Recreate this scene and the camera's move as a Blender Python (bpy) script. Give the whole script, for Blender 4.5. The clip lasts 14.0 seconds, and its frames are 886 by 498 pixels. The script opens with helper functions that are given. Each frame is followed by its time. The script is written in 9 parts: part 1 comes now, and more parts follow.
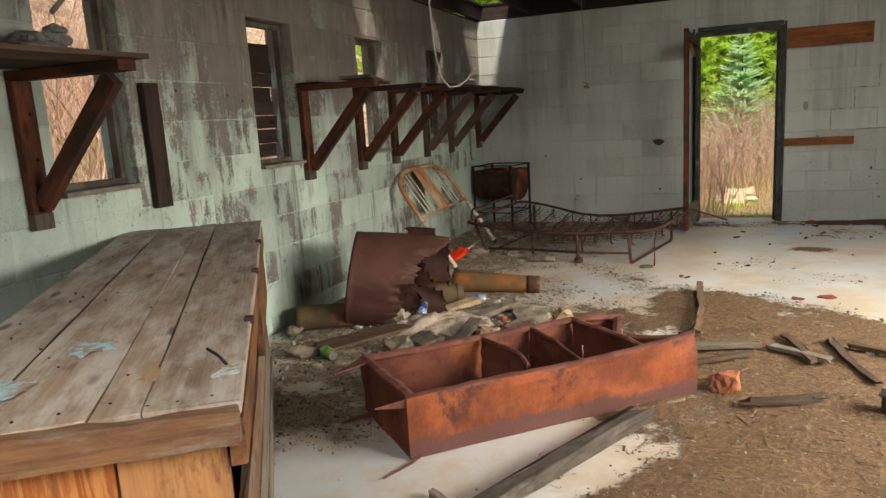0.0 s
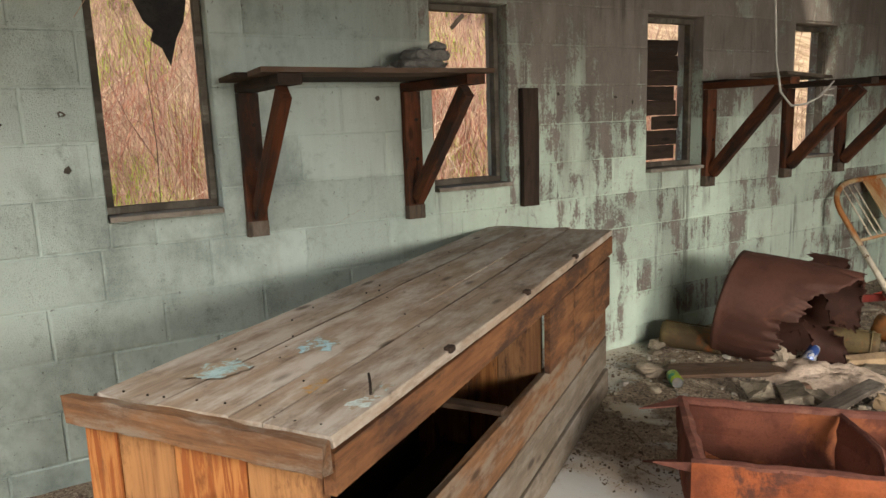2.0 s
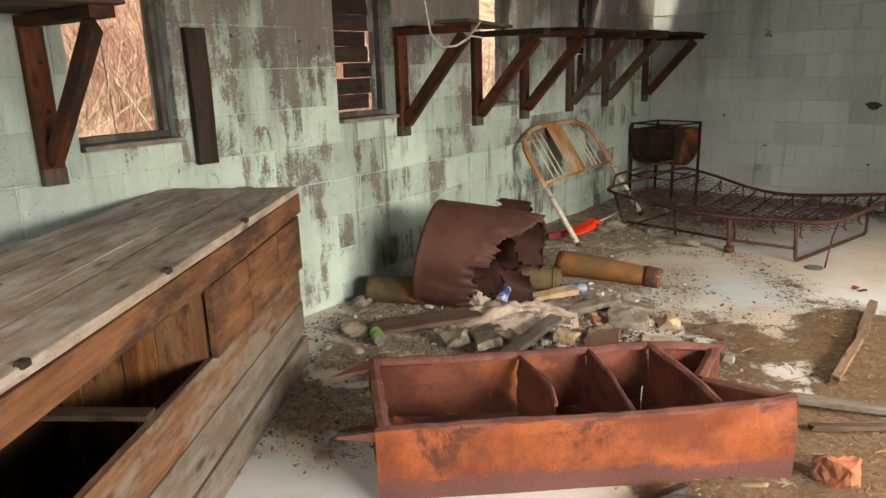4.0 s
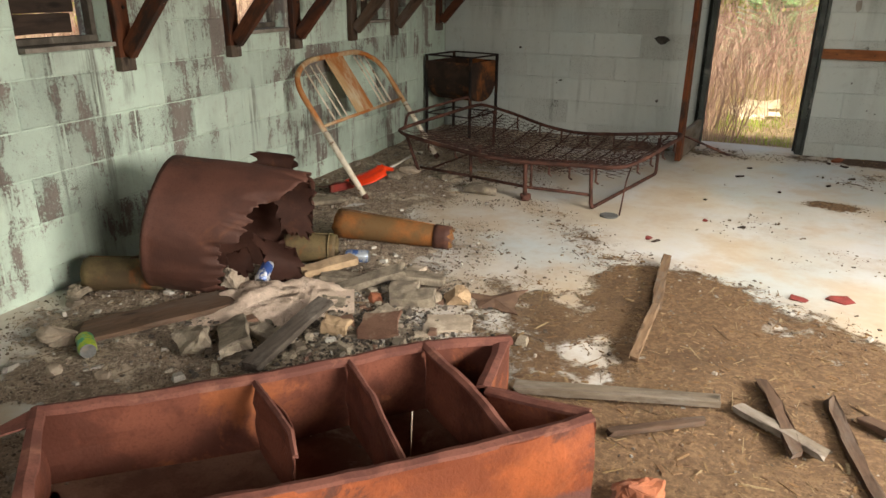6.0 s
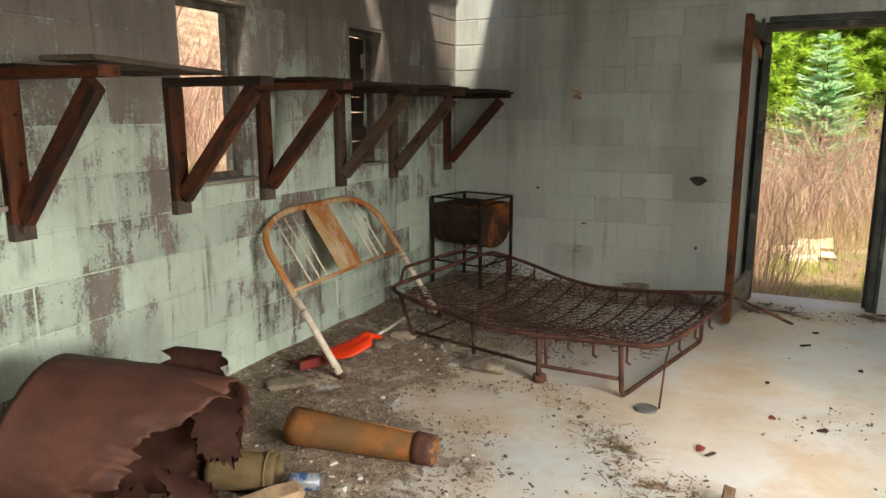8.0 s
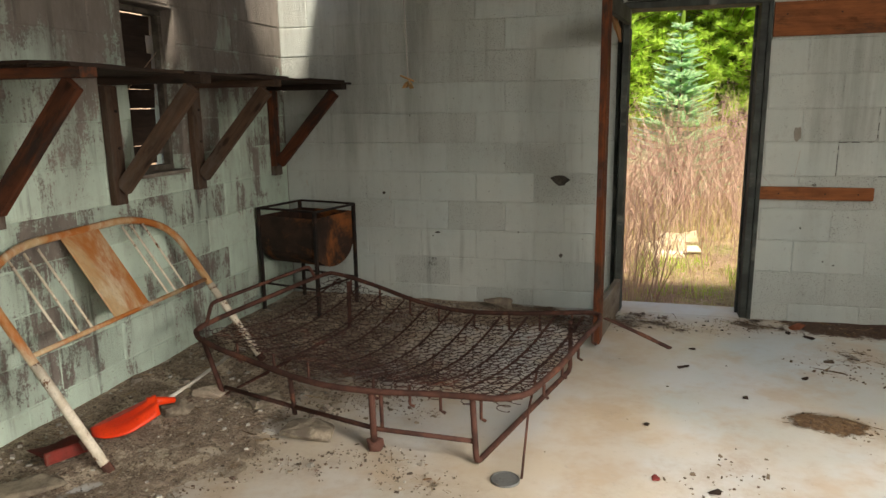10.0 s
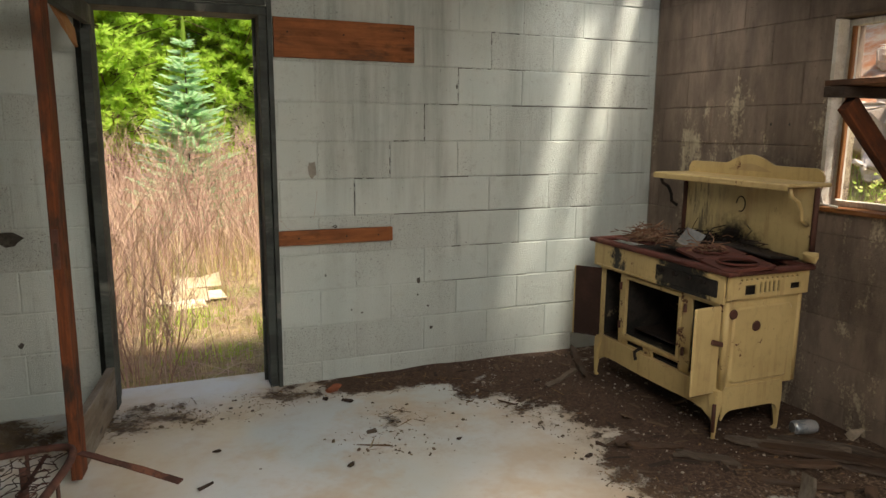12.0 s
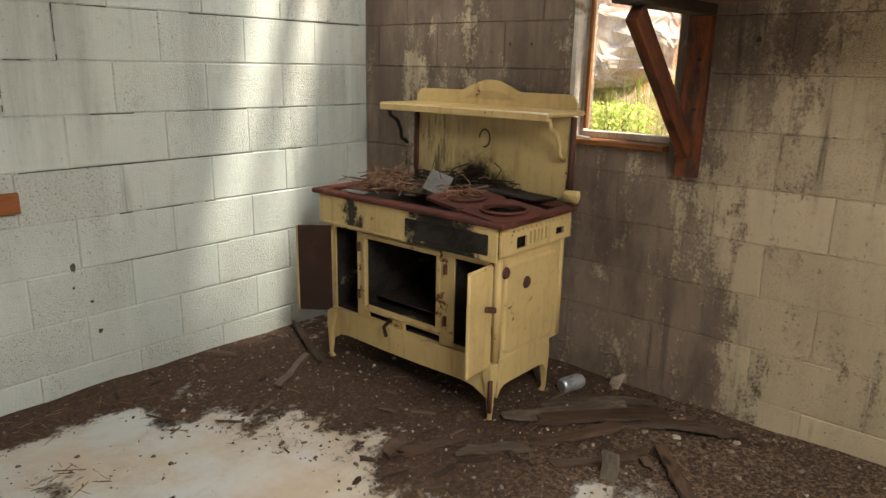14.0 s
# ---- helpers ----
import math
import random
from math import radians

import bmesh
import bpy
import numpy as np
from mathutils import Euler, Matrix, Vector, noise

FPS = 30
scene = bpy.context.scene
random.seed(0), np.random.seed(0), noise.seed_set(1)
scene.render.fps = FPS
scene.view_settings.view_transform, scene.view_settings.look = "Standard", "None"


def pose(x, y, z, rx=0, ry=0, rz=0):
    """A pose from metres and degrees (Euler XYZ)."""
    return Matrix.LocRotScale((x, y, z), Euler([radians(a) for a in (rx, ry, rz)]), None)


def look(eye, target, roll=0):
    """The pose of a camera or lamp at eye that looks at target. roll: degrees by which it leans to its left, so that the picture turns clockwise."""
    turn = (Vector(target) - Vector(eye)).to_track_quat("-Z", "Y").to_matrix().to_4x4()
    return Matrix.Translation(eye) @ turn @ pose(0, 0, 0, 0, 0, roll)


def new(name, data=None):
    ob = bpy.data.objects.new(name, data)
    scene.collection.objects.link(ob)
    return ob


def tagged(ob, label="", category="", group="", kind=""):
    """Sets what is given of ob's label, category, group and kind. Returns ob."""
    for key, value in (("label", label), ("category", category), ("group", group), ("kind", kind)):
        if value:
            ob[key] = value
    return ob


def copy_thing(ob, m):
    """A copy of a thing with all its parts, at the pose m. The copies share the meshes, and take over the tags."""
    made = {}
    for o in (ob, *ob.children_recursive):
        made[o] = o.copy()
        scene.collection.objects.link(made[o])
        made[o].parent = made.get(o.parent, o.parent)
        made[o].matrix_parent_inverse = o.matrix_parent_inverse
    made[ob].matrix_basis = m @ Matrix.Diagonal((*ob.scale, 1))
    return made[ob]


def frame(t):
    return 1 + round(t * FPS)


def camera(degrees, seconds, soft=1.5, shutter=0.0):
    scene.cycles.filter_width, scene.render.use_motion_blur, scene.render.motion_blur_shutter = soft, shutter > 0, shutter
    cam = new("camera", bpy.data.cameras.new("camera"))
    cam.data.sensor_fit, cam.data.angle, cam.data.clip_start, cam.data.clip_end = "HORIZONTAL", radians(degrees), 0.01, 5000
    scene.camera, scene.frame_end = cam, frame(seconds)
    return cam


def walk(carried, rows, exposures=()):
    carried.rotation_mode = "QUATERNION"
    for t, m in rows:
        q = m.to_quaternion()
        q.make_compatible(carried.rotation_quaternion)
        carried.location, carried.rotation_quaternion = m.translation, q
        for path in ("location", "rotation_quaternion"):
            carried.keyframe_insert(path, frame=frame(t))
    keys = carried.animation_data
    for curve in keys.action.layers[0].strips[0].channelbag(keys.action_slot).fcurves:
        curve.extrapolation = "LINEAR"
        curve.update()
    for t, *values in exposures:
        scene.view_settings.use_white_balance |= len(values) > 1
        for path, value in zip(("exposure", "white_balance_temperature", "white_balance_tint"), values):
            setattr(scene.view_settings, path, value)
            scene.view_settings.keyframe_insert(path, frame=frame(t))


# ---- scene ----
cam = camera(65.1, 14.0)
PATH = [
    (0, (2.564, -8.012, 1.26), (1.844, -6.182, 0.895), -3.5),
    (0.5, (2.69, -7.898, 1.267), (1.603, -6.275, 0.839), -1.5),
    (1, (2.762, -7.763, 1.268), (1.463, -6.329, 0.761), 0.1),
    (1.5, (2.817, -7.617, 1.312), (1.299, -6.421, 0.799), -1.4),
    (2, (2.925, -7.524, 1.357), (1.222, -6.537, 1.002), -2.1),
    (2.5, (2.999, -7.455, 1.37), (1.234, -6.565, 1.068), -3.0),
    (3, (3.028, -7.392, 1.345), (1.375, -6.33, 0.971), -2.4),
    (3.5, (2.975, -7.278, 1.322), (1.544, -5.956, 0.867), -1.8),
    (4, (2.876, -7.158, 1.325), (1.672, -5.645, 0.815), -1.7),
    (4.2, (2.856, -7.111, 1.316), (1.719, -5.556, 0.779), -1.7),
    (6.3, (2.702, -6.313, 1.302), (1.984, -4.587, 0.589), 0.5),
    (6.5, (2.685, -6.23, 1.305), (1.951, -4.486, 0.656), 0.5),
    (7, (2.657, -6.003, 1.346), (1.803, -4.248, 0.907), 0.2),
    (7.2, (2.637, -5.918, 1.361), (1.77, -4.159, 0.966), -0.0),
    (9.5, (2.507, -4.882, 1.388), (1.775, -3.062, 0.999), 0.1),
    (10, (2.514, -4.691, 1.378), (1.984, -2.805, 0.976), -0.9),
    (10.5, (2.575, -4.404, 1.362), (2.347, -2.456, 0.969), -0.6),
    (11, (2.64, -4.182, 1.403), (2.708, -2.212, 1.067), 0.7),
    (11.5, (2.68, -3.928, 1.392), (3.074, -1.997, 1.048), 0.8),
    (12, (2.698, -3.7, 1.414), (3.439, -1.875, 1.067), 0.5),
    (12.5, (2.833, -3.481, 1.373), (3.785, -1.762, 1.004), 1.3),
    (13, (2.938, -3.28, 1.367), (4.115, -1.703, 1.01), 2.7),
    (13.5, (2.977, -3.068, 1.351), (4.324, -1.651, 0.93), 2.2),
    (14, (2.999, -2.846, 1.342), (4.466, -1.586, 0.831), 1.1),
]
EXPOSURES = [(t, stops, 7100, 11) for t, stops in ((0, 0.50), (1, 0.62), (2.5, 0.50), (3.5, 0.84), (4.2, 0.86), (6.5, 0.78), (7, 0.86), (9.5, 0.90), (11, 0.86), (12.5, 0.80), (13.3, 1.12), (14, 1.40))]
walk(cam, [(t, look(eye, aim, lean)) for t, eye, aim, lean in PATH], EXPOSURES)

# ---- world, sun, fill lamps at unseen openings ----
world = bpy.data.worlds.new("sky")
scene.world = world
world.use_nodes = True
wn = world.node_tree
sky = wn.nodes.new("ShaderNodeTexSky")
sky.sky_type = "NISHITA"
sky.sun_disc = False
sky.sun_elevation = radians(64)
sky.sun_rotation = radians(148)
sky.air_density, sky.dust_density = 1.0, 2.0
wn.nodes["Background"].inputs["Strength"].default_value = 0.15
wn.links.new(sky.outputs[0], wn.nodes["Background"].inputs["Color"])

SUN_WAY = Vector((-0.26, 0.42, -1.0))
sun = new("sun", bpy.data.lights.new("sun", "SUN"))
sun.data.energy, sun.data.angle, sun.data.color = 4.8, radians(7.0), (1.0, 0.93, 0.82)
sun.matrix_world = look((0, -30, 30), Vector((0, -30, 30)) + SUN_WAY)


def fill_lamp(name, eye, aim, w, h, watts, spread=180):
    """An added fill lamp, standing in for sky light from one unseen opening."""
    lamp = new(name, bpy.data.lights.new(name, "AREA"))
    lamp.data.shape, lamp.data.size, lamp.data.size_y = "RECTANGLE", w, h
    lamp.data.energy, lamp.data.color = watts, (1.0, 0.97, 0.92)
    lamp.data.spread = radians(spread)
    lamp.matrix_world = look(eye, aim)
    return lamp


# fill lamps added at unseen openings: south roof, door-side roof, east wall, corner slit
fill_lamp("roof_opening_light", (2.7, -9.45, 2.62), (2.6, -9.1, 0.0), 3.3, 1.7, 128, 150)
fill_lamp("roof_gap_light", (3.5, -3.3, 2.36), (3.15, -1.75, 0.0), 1.15, 1.5, 40, 165)
UNSEEN_EAST_HOLES = (-4.7, -6.5)
for wy in UNSEEN_EAST_HOLES:
    fill_lamp("window_light", (5.60, wy, 1.48), (1.2, wy + 0.5, -1.7), 1.25, 0.84, 53, 100)
fill_lamp("roof_slit_light", (5.04, -0.50, 2.50), (4.92, -0.30, 0.0), 0.30, 0.55, 3.9, 130)

# ---- small builders ----
def thing(name, label, category, m=None, group="", kind=""):
    """An Empty that carries the parts of one thing."""
    ob = new(name)
    ob.empty_display_size = 0.1
    if m is not None:
        ob.matrix_basis = m
    return tagged(ob, label, category, group, kind)


def mesh_of(bm, name, smooth=False):
    me = bpy.data.meshes.new(name)
    bm.to_mesh(me)
    bm.free()
    if smooth:
        for p in me.polygons:
            p.use_smooth = True
    return me


def part(name, bm, material, parent=None, label="", m=None, smooth=False):
    me = bm if isinstance(bm, bpy.types.Mesh) else mesh_of(bm, name, smooth)
    if len(me.materials) == 0:
        me.materials.append(material)
    ob = new(name, me)
    ob.parent = parent
    if m is not None:
        ob.matrix_basis = m
    return tagged(ob, label)


def bm_box(sx, sy, sz, bevel=0.0, centre=(0, 0, 0)):
    bm = bmesh.new()
    bmesh.ops.create_cube(bm, size=1.0, matrix=Matrix.Translation(centre) @ Matrix.Diagonal((sx, sy, sz, 1)))
    if bevel:
        bmesh.ops.bevel(bm, geom=bm.edges[:], offset=bevel, segments=1, affect="EDGES", profile=0.5)
    return bm


def bm_board(length, width, thick, seed=0, wear=0.003, segs=7, ragged=0.0):
    """A plank along x from 0 to length, centred in y and z, with chamfered, slightly uneven edges."""
    rng = random.Random(seed)
    bm = bmesh.new()
    c = min(thick, width) * 0.07
    hw, ht = width / 2, thick / 2
    ring0 = [(-hw + c, -ht), (hw - c, -ht), (hw, -ht + c), (hw, ht - c), (hw - c, ht), (-hw + c, ht), (-hw, ht - c), (-hw, -ht + c)]
    rings = []
    bow, bowz = rng.uniform(-1, 1) * wear, rng.uniform(-1, 1) * wear
    for i in range(segs + 1):
        f = i / segs
        x = f * length
        sag = 4 * f * (1 - f)
        ring = []
        for y, z in ring0:
            end = rng.uniform(-1, 1) * ragged if i in (0, segs) else 0.0
            ring.append(bm.verts.new((x + end, y + bow * sag + rng.uniform(-1, 1) * wear * 0.5, z + bowz * sag + rng.uniform(-1, 1) * wear * 0.35)))
        rings.append(ring)
    for a, b in zip(rings, rings[1:]):
        for j in range(8):
            bm.faces.new((a[j], a[(j + 1) % 8], b[(j + 1) % 8], b[j]))
    bm.faces.new(rings[0][::-1])
    bm.faces.new(rings[-1])
    bmesh.ops.recalc_face_normals(bm, faces=bm.faces[:])
    return bm


def frame_x(a, b, up=(0, 0, 1)):
    """The pose at a whose x axis points to b and whose z axis leans to up."""
    x = (Vector(b) - Vector(a)).normalized()
    y = Vector(up).cross(x).normalized()
    z = x.cross(y)
    m = Matrix((x, y, z)).transposed().to_4x4()
    m.translation = a
    return m


def plank(name, a, b, width, thick, material, parent, up=(0, 0, 1), seed=0, wear=0.003, label="", ragged=0.0, segs=7):
    bm = bm_board((Vector(b) - Vector(a)).length, width, thick, seed, wear, segs, ragged)
    return part(name, bm, material, parent, label, frame_x(a, b, up))


def sweep(bm, pts, r, n=8, closed=False, caps=True):
    """A tube along pts; r is a number or one radius a point."""
    pts = [Vector(p) for p in pts]
    k = len(pts)
    radii = r if isinstance(r, (list, tuple)) else [r] * k
    rings, side = [], None
    for i, p in enumerate(pts):
        if closed:
            way = pts[(i + 1) % k] - pts[i - 1]
        else:
            way = pts[min(i + 1, k - 1)] - pts[max(i - 1, 0)]
        way.normalize()
        if side is None:
            side = way.orthogonal().normalized()
        side = (side - way * side.dot(way))
        side = side.normalized() if side.length > 1e-6 else way.orthogonal().normalized()
        other = way.cross(side)
        rings.append([bm.verts.new(p + (side * math.cos(2 * math.pi * j / n) + other * math.sin(2 * math.pi * j / n)) * radii[i]) for j in range(n)])
    pairs = list(zip(rings, rings[1:])) + ([(rings[-1], rings[0])] if closed else [])
    for a, b in pairs:
        for j in range(n):
            bm.faces.new((a[j], a[(j + 1) % n], b[(j + 1) % n], b[j]))
    if caps and not closed and n > 2:
        bm.faces.new(rings[0][::-1])
        bm.faces.new(rings[-1])
    return bm


def tube(name, pts, r, material, parent, label="", n=8, closed=False, m=None):
    bm = sweep(bmesh.new(), pts, r, n, closed)
    bmesh.ops.recalc_face_normals(bm, faces=bm.faces[:])
    return part(name, bm, material, parent, label, m, smooth=True)


def round_path(corners, radius, steps=5):
    """A polyline with its inner corners rounded."""
    pts = [Vector(c) for c in corners]
    out = [pts[0]]
    for a, b, c in zip(pts, pts[1:], pts[2:]):
        r = min(radius, (b - a).length * 0.49, (c - b).length * 0.49)
        p, q = b + (a - b).normalized() * r, b + (c - b).normalized() * r
        for i in range(steps + 1):
            f = i / steps
            out.append(p.lerp(b, f).lerp(b.lerp(q, f), f))
    out.append(pts[-1])
    return out


def roughen(bm, amount, seed, cuts=2):
    """Break up flat faces: finer facets pushed in and out by noise; the foot stays on z = 0."""
    bmesh.ops.triangulate(bm, faces=bm.faces[:])
    bmesh.ops.subdivide_edges(bm, edges=bm.edges[:], cuts=cuts, use_grid_fill=True)
    bm.normal_update()
    size = max(max(abs(v.co.x), abs(v.co.y)) for v in bm.verts)
    for v in bm.verts:
        p = v.co / size
        push = noise.fractal(p * 2.2 + Vector((seed * 1.7, 0, 0)), 0.8, 2.0, 4) + 0.35 * noise.noise(p * 11 + Vector((seed, 3, 0)))
        v.co += v.normal * push * amount
        v.co.z = max(0.0, v.co.z)


def bm_chunk(sx, sy, sz, seed, rough=0.0, sub=1):
    """A broken, angular lump that stands on z = 0."""
    rng = random.Random(seed)
    bm = bmesh.new()
    for _ in range(15 if sub == 1 else 34):
        u, v, w = rng.uniform(-1, 1), rng.uniform(-1, 1), rng.uniform(-1, 1)
        far = max(abs(u), abs(v), abs(w))
        round_ = math.sqrt(u * u + v * v + w * w)
        k = 0.78 / far + 0.22 / round_
        bm.verts.new((u * k * sx / 2, v * k * sy / 2, (w * k * 0.5 + 0.5) * sz))
    hull = bmesh.ops.convex_hull(bm, input=bm.verts[:])
    bmesh.ops.delete(bm, geom=[v for v in hull["geom_interior"] if isinstance(v, bmesh.types.BMVert)], context="VERTS")
    low = min(v.co.z for v in bm.verts)
    for v in bm.verts:
        v.co.z = max(v.co.z - low, 0.0)
    bmesh.ops.bevel(bm, geom=bm.edges[:], offset=min(sx, sy, sz) * 0.035, segments=1, affect="EDGES")
    bmesh.ops.recalc_face_normals(bm, faces=bm.faces[:])
    if rough:
        roughen(bm, rough * min(sx, sy, sz), seed)
    return bm


def bm_slab(sx, sy, sz, seed, notch=False):
    """A flat broken piece of block or slab with a jagged outline, standing on z = 0."""
    rng = random.Random(seed)
    corners = [(-1, -1), (1, -1), (1, 0.15), (0.3, 0.15), (0.3, 1), (-1, 1)] if notch else [(-1, -1), (1, -1), (1, 1), (-1, 1)]
    outline = []
    for (ax, ay), (bx, by) in zip(corners, corners[1:] + corners[:1]):
        for f in (0.0, 0.34, 0.67):
            jag = 0.16 if f else 0.10
            outline.append(((ax + (bx - ax) * f) * (1 + rng.uniform(-jag, jag)) * sx / 2, (ay + (by - ay) * f) * (1 + rng.uniform(-jag, jag)) * sy / 2))
    tilt_x, tilt_y = rng.uniform(-0.18, 0.18), rng.uniform(-0.25, 0.25)
    bm = bmesh.new()
    def ring(k, z, lift):
        return [bm.verts.new((x * k, y * k, max(0.0, z + lift * (tilt_x * x / sx + tilt_y * y / sy) * sz + lift * rng.uniform(-0.05, 0.05) * sz))) for x, y in outline]
    rings = [ring(0.97, 0.0, 0), ring(1.0, sz * 0.12, 0), ring(rng.uniform(0.96, 1.03), sz * 0.88, 1), ring(0.94, sz, 1)]
    n = len(outline)
    for a, b in zip(rings, rings[1:]):
        for i in range(n):
            bm.faces.new((a[i], a[(i + 1) % n], b[(i + 1) % n], b[i]))
    bm.faces.new(rings[0][::-1])
    bm.faces.new(rings[-1])
    bmesh.ops.recalc_face_normals(bm, faces=bm.faces[:])
    roughen(bm, 0.10 * min(sx, sy, sz), seed)
    return bm

# ---- materials ----
def material(name):
    m = bpy.data.materials.new(name)
    m.use_nodes = True
    m.node_tree.nodes["Principled BSDF"].inputs["Specular IOR Level"].default_value = 0.2
    return m, m.node_tree, m.node_tree.nodes["Principled BSDF"]


def put(nt, value, socket):
    if hasattr(value, "is_output"):
        nt.links.new(value, socket)
    elif isinstance(value, (tuple, list)) and len(value) == 3 and socket.type == "RGBA":
        socket.default_value = (*value, 1)
    else:
        socket.default_value = value


def coords(nt, which="Object", scale=(1, 1, 1), spin=(0, 0, 0)):
    if which == "Position":
        out = nt.nodes.new("ShaderNodeNewGeometry").outputs["Position"]
    else:
        out = nt.nodes.new("ShaderNodeTexCoord").outputs["Object"]
        info = nt.nodes.new("ShaderNodeObjectInfo")
        add = nt.nodes.new("ShaderNodeVectorMath")
        add.operation = "MULTIPLY_ADD"
        nt.links.new(info.outputs["Random"], add.inputs[0])
        add.inputs[1].default_value = (17.3, 31.7, 11.9)
        nt.links.new(out, add.inputs[2])
        out = add.outputs[0]
    mp = nt.nodes.new("ShaderNodeMapping")
    mp.inputs["Scale"].default_value = scale
    mp.inputs["Rotation"].default_value = spin
    nt.links.new(out, mp.inputs["Vector"])
    return mp.outputs[0]


def grain(nt, vec, scale, detail=4.0, rough=0.6, twist=0.0):
    n = nt.nodes.new("ShaderNodeTexNoise")
    n.inputs["Scale"].default_value, n.inputs["Detail"].default_value = scale, detail
    n.inputs["Roughness"].default_value, n.inputs["Distortion"].default_value = rough, twist
    nt.links.new(vec, n.inputs["Vector"])
    return n.outputs["Fac"]


def step(nt, value, low, high):
    r = nt.nodes.new("ShaderNodeMapRange")
    r.interpolation_type = "SMOOTHSTEP"
    r.inputs["From Min"].default_value, r.inputs["From Max"].default_value = low, high
    put(nt, value, r.inputs["Value"])
    return r.outputs["Result"]


def calc(nt, op, a, b=0.0):
    n = nt.nodes.new("ShaderNodeMath")
    n.operation = op
    put(nt, a, n.inputs[0])
    put(nt, b, n.inputs[1])
    return n.outputs[0]


def blend(nt, fac, a, b):
    n = nt.nodes.new("ShaderNodeMix")
    n.data_type = "RGBA"
    put(nt, fac, n.inputs["Factor"])
    put(nt, a, n.inputs["A"])
    put(nt, b, n.inputs["B"])
    return n.outputs["Result"]


def axis(nt, vec, name):
    n = nt.nodes.new("ShaderNodeSeparateXYZ")
    nt.links.new(vec, n.inputs[0])
    return n.outputs[name]


def relief(nt, bsdf, height, strength=0.4, distance=0.01):
    b = nt.nodes.new("ShaderNodeBump")
    b.inputs["Strength"].default_value, b.inputs["Distance"].default_value = strength, distance
    nt.links.new(height, b.inputs["Height"])
    nt.links.new(b.outputs[0], bsdf.inputs["Normal"])


def chance(nt):
    return nt.nodes.new("ShaderNodeObjectInfo").outputs["Random"]


def mottled(name, a, b, c=None, scale=6.0, fine=60.0, rough=0.8, metal=0.0, bump=0.3, low=0.4, high=0.6, stretch=(1, 1, 1), where="Object", c_low=0.55, c_high=0.68, dist=0.004):
    """Two blended tones with fine grain, and patches of a third."""
    m, nt, bs = material(name)
    v = coords(nt, where, stretch)
    big, small = grain(nt, v, scale, 5, 0.65), grain(nt, v, fine, 3, 0.6)
    colour = blend(nt, step(nt, big, low, high), a, b)
    dark = tuple(x * 0.55 for x in a)
    colour = blend(nt, calc(nt, "MULTIPLY", step(nt, small, 0.5, 0.75), 0.55), colour, dark)
    if c:
        patch = grain(nt, v, scale * 0.6, 6, 0.7, 0.4)
        colour = blend(nt, step(nt, patch, c_low, c_high), colour, c)
    nt.links.new(colour, bs.inputs["Base Color"])
    put(nt, metal, bs.inputs["Metallic"])
    nt.links.new(calc(nt, "ADD", calc(nt, "MULTIPLY", small, 0.25), rough - 0.12), bs.inputs["Roughness"])
    relief(nt, bs, calc(nt, "ADD", small, calc(nt, "MULTIPLY", big, 1.5)), bump, dist)
    return m


def timber(name, light, dark, grey, grey_low=0.45, grey_high=0.7, rough=0.8, knots=True, stripe=0.6, other=None, flame=0.0):
    """Sawn wood with its grain along the object's x axis; boards differ in tone."""
    m, nt, bs = material(name)
    rings = grain(nt, coords(nt, "Object", (0.9, 9, 9)), 2.4, 6, 0.62, 1.6 + 1.2 * flame)
    fibre = grain(nt, coords(nt, "Object", (3, 130, 130)), 1.0, 3, 0.6)
    cloud = grain(nt, coords(nt, "Object", (2.2, 6, 6)), 1.6, 5, 0.65, 0.6)
    tone = calc(nt, "ADD", calc(nt, "MULTIPLY", step(nt, rings, 0.30 + 0.13 * flame, 0.70 - 0.13 * flame), stripe), calc(nt, "MULTIPLY", step(nt, cloud, 0.3, 0.7), 1.0 - stripe))
    colour = blend(nt, tone, dark, light)
    if other:
        colour = blend(nt, calc(nt, "MULTIPLY", step(nt, chance(nt), 0.3, 0.8), 0.75), colour, other)
    colour = blend(nt, calc(nt, "MULTIPLY", step(nt, fibre, 0.45, 0.75), 0.3), colour, tuple(x * 0.45 for x in dark))
    worn = grain(nt, coords(nt, "Object", (1.5, 5, 5)), 2.0, 8, 0.72)
    colour = blend(nt, step(nt, worn, grey_low, grey_high), colour, grey)
    tone = calc(nt, "ADD", 0.8, calc(nt, "MULTIPLY", chance(nt), 0.4))
    hsv = nt.nodes.new("ShaderNodeHueSaturation")
    nt.links.new(colour, hsv.inputs["Color"])
    nt.links.new(tone, hsv.inputs["Value"])
    colour = hsv.outputs[0]
    dirt = step(nt, grain(nt, coords(nt, "Object", (2, 3.5, 3.5)), 4.0, 7, 0.72), 0.53, 0.74)
    colour = blend(nt, calc(nt, "MULTIPLY", dirt, 0.7), colour, tuple(x * 0.5 for x in dark))
    if knots:
        vo = nt.nodes.new("ShaderNodeTexVoronoi")
        vo.inputs["Scale"].default_value = 1.0
        nt.links.new(coords(nt, "Object", (3.1, 9, 9)), vo.inputs["Vector"])
        colour = blend(nt, calc(nt, "MULTIPLY", step(nt, vo.outputs["Distance"], 0.17, 0.06), 0.8), colour, tuple(x * 0.35 for x in dark))
    nt.links.new(colour, bs.inputs["Base Color"])
    put(nt, rough, bs.inputs["Roughness"])
    relief(nt, bs, calc(nt, "ADD", fibre, rings), 0.45, 0.003)
    return m


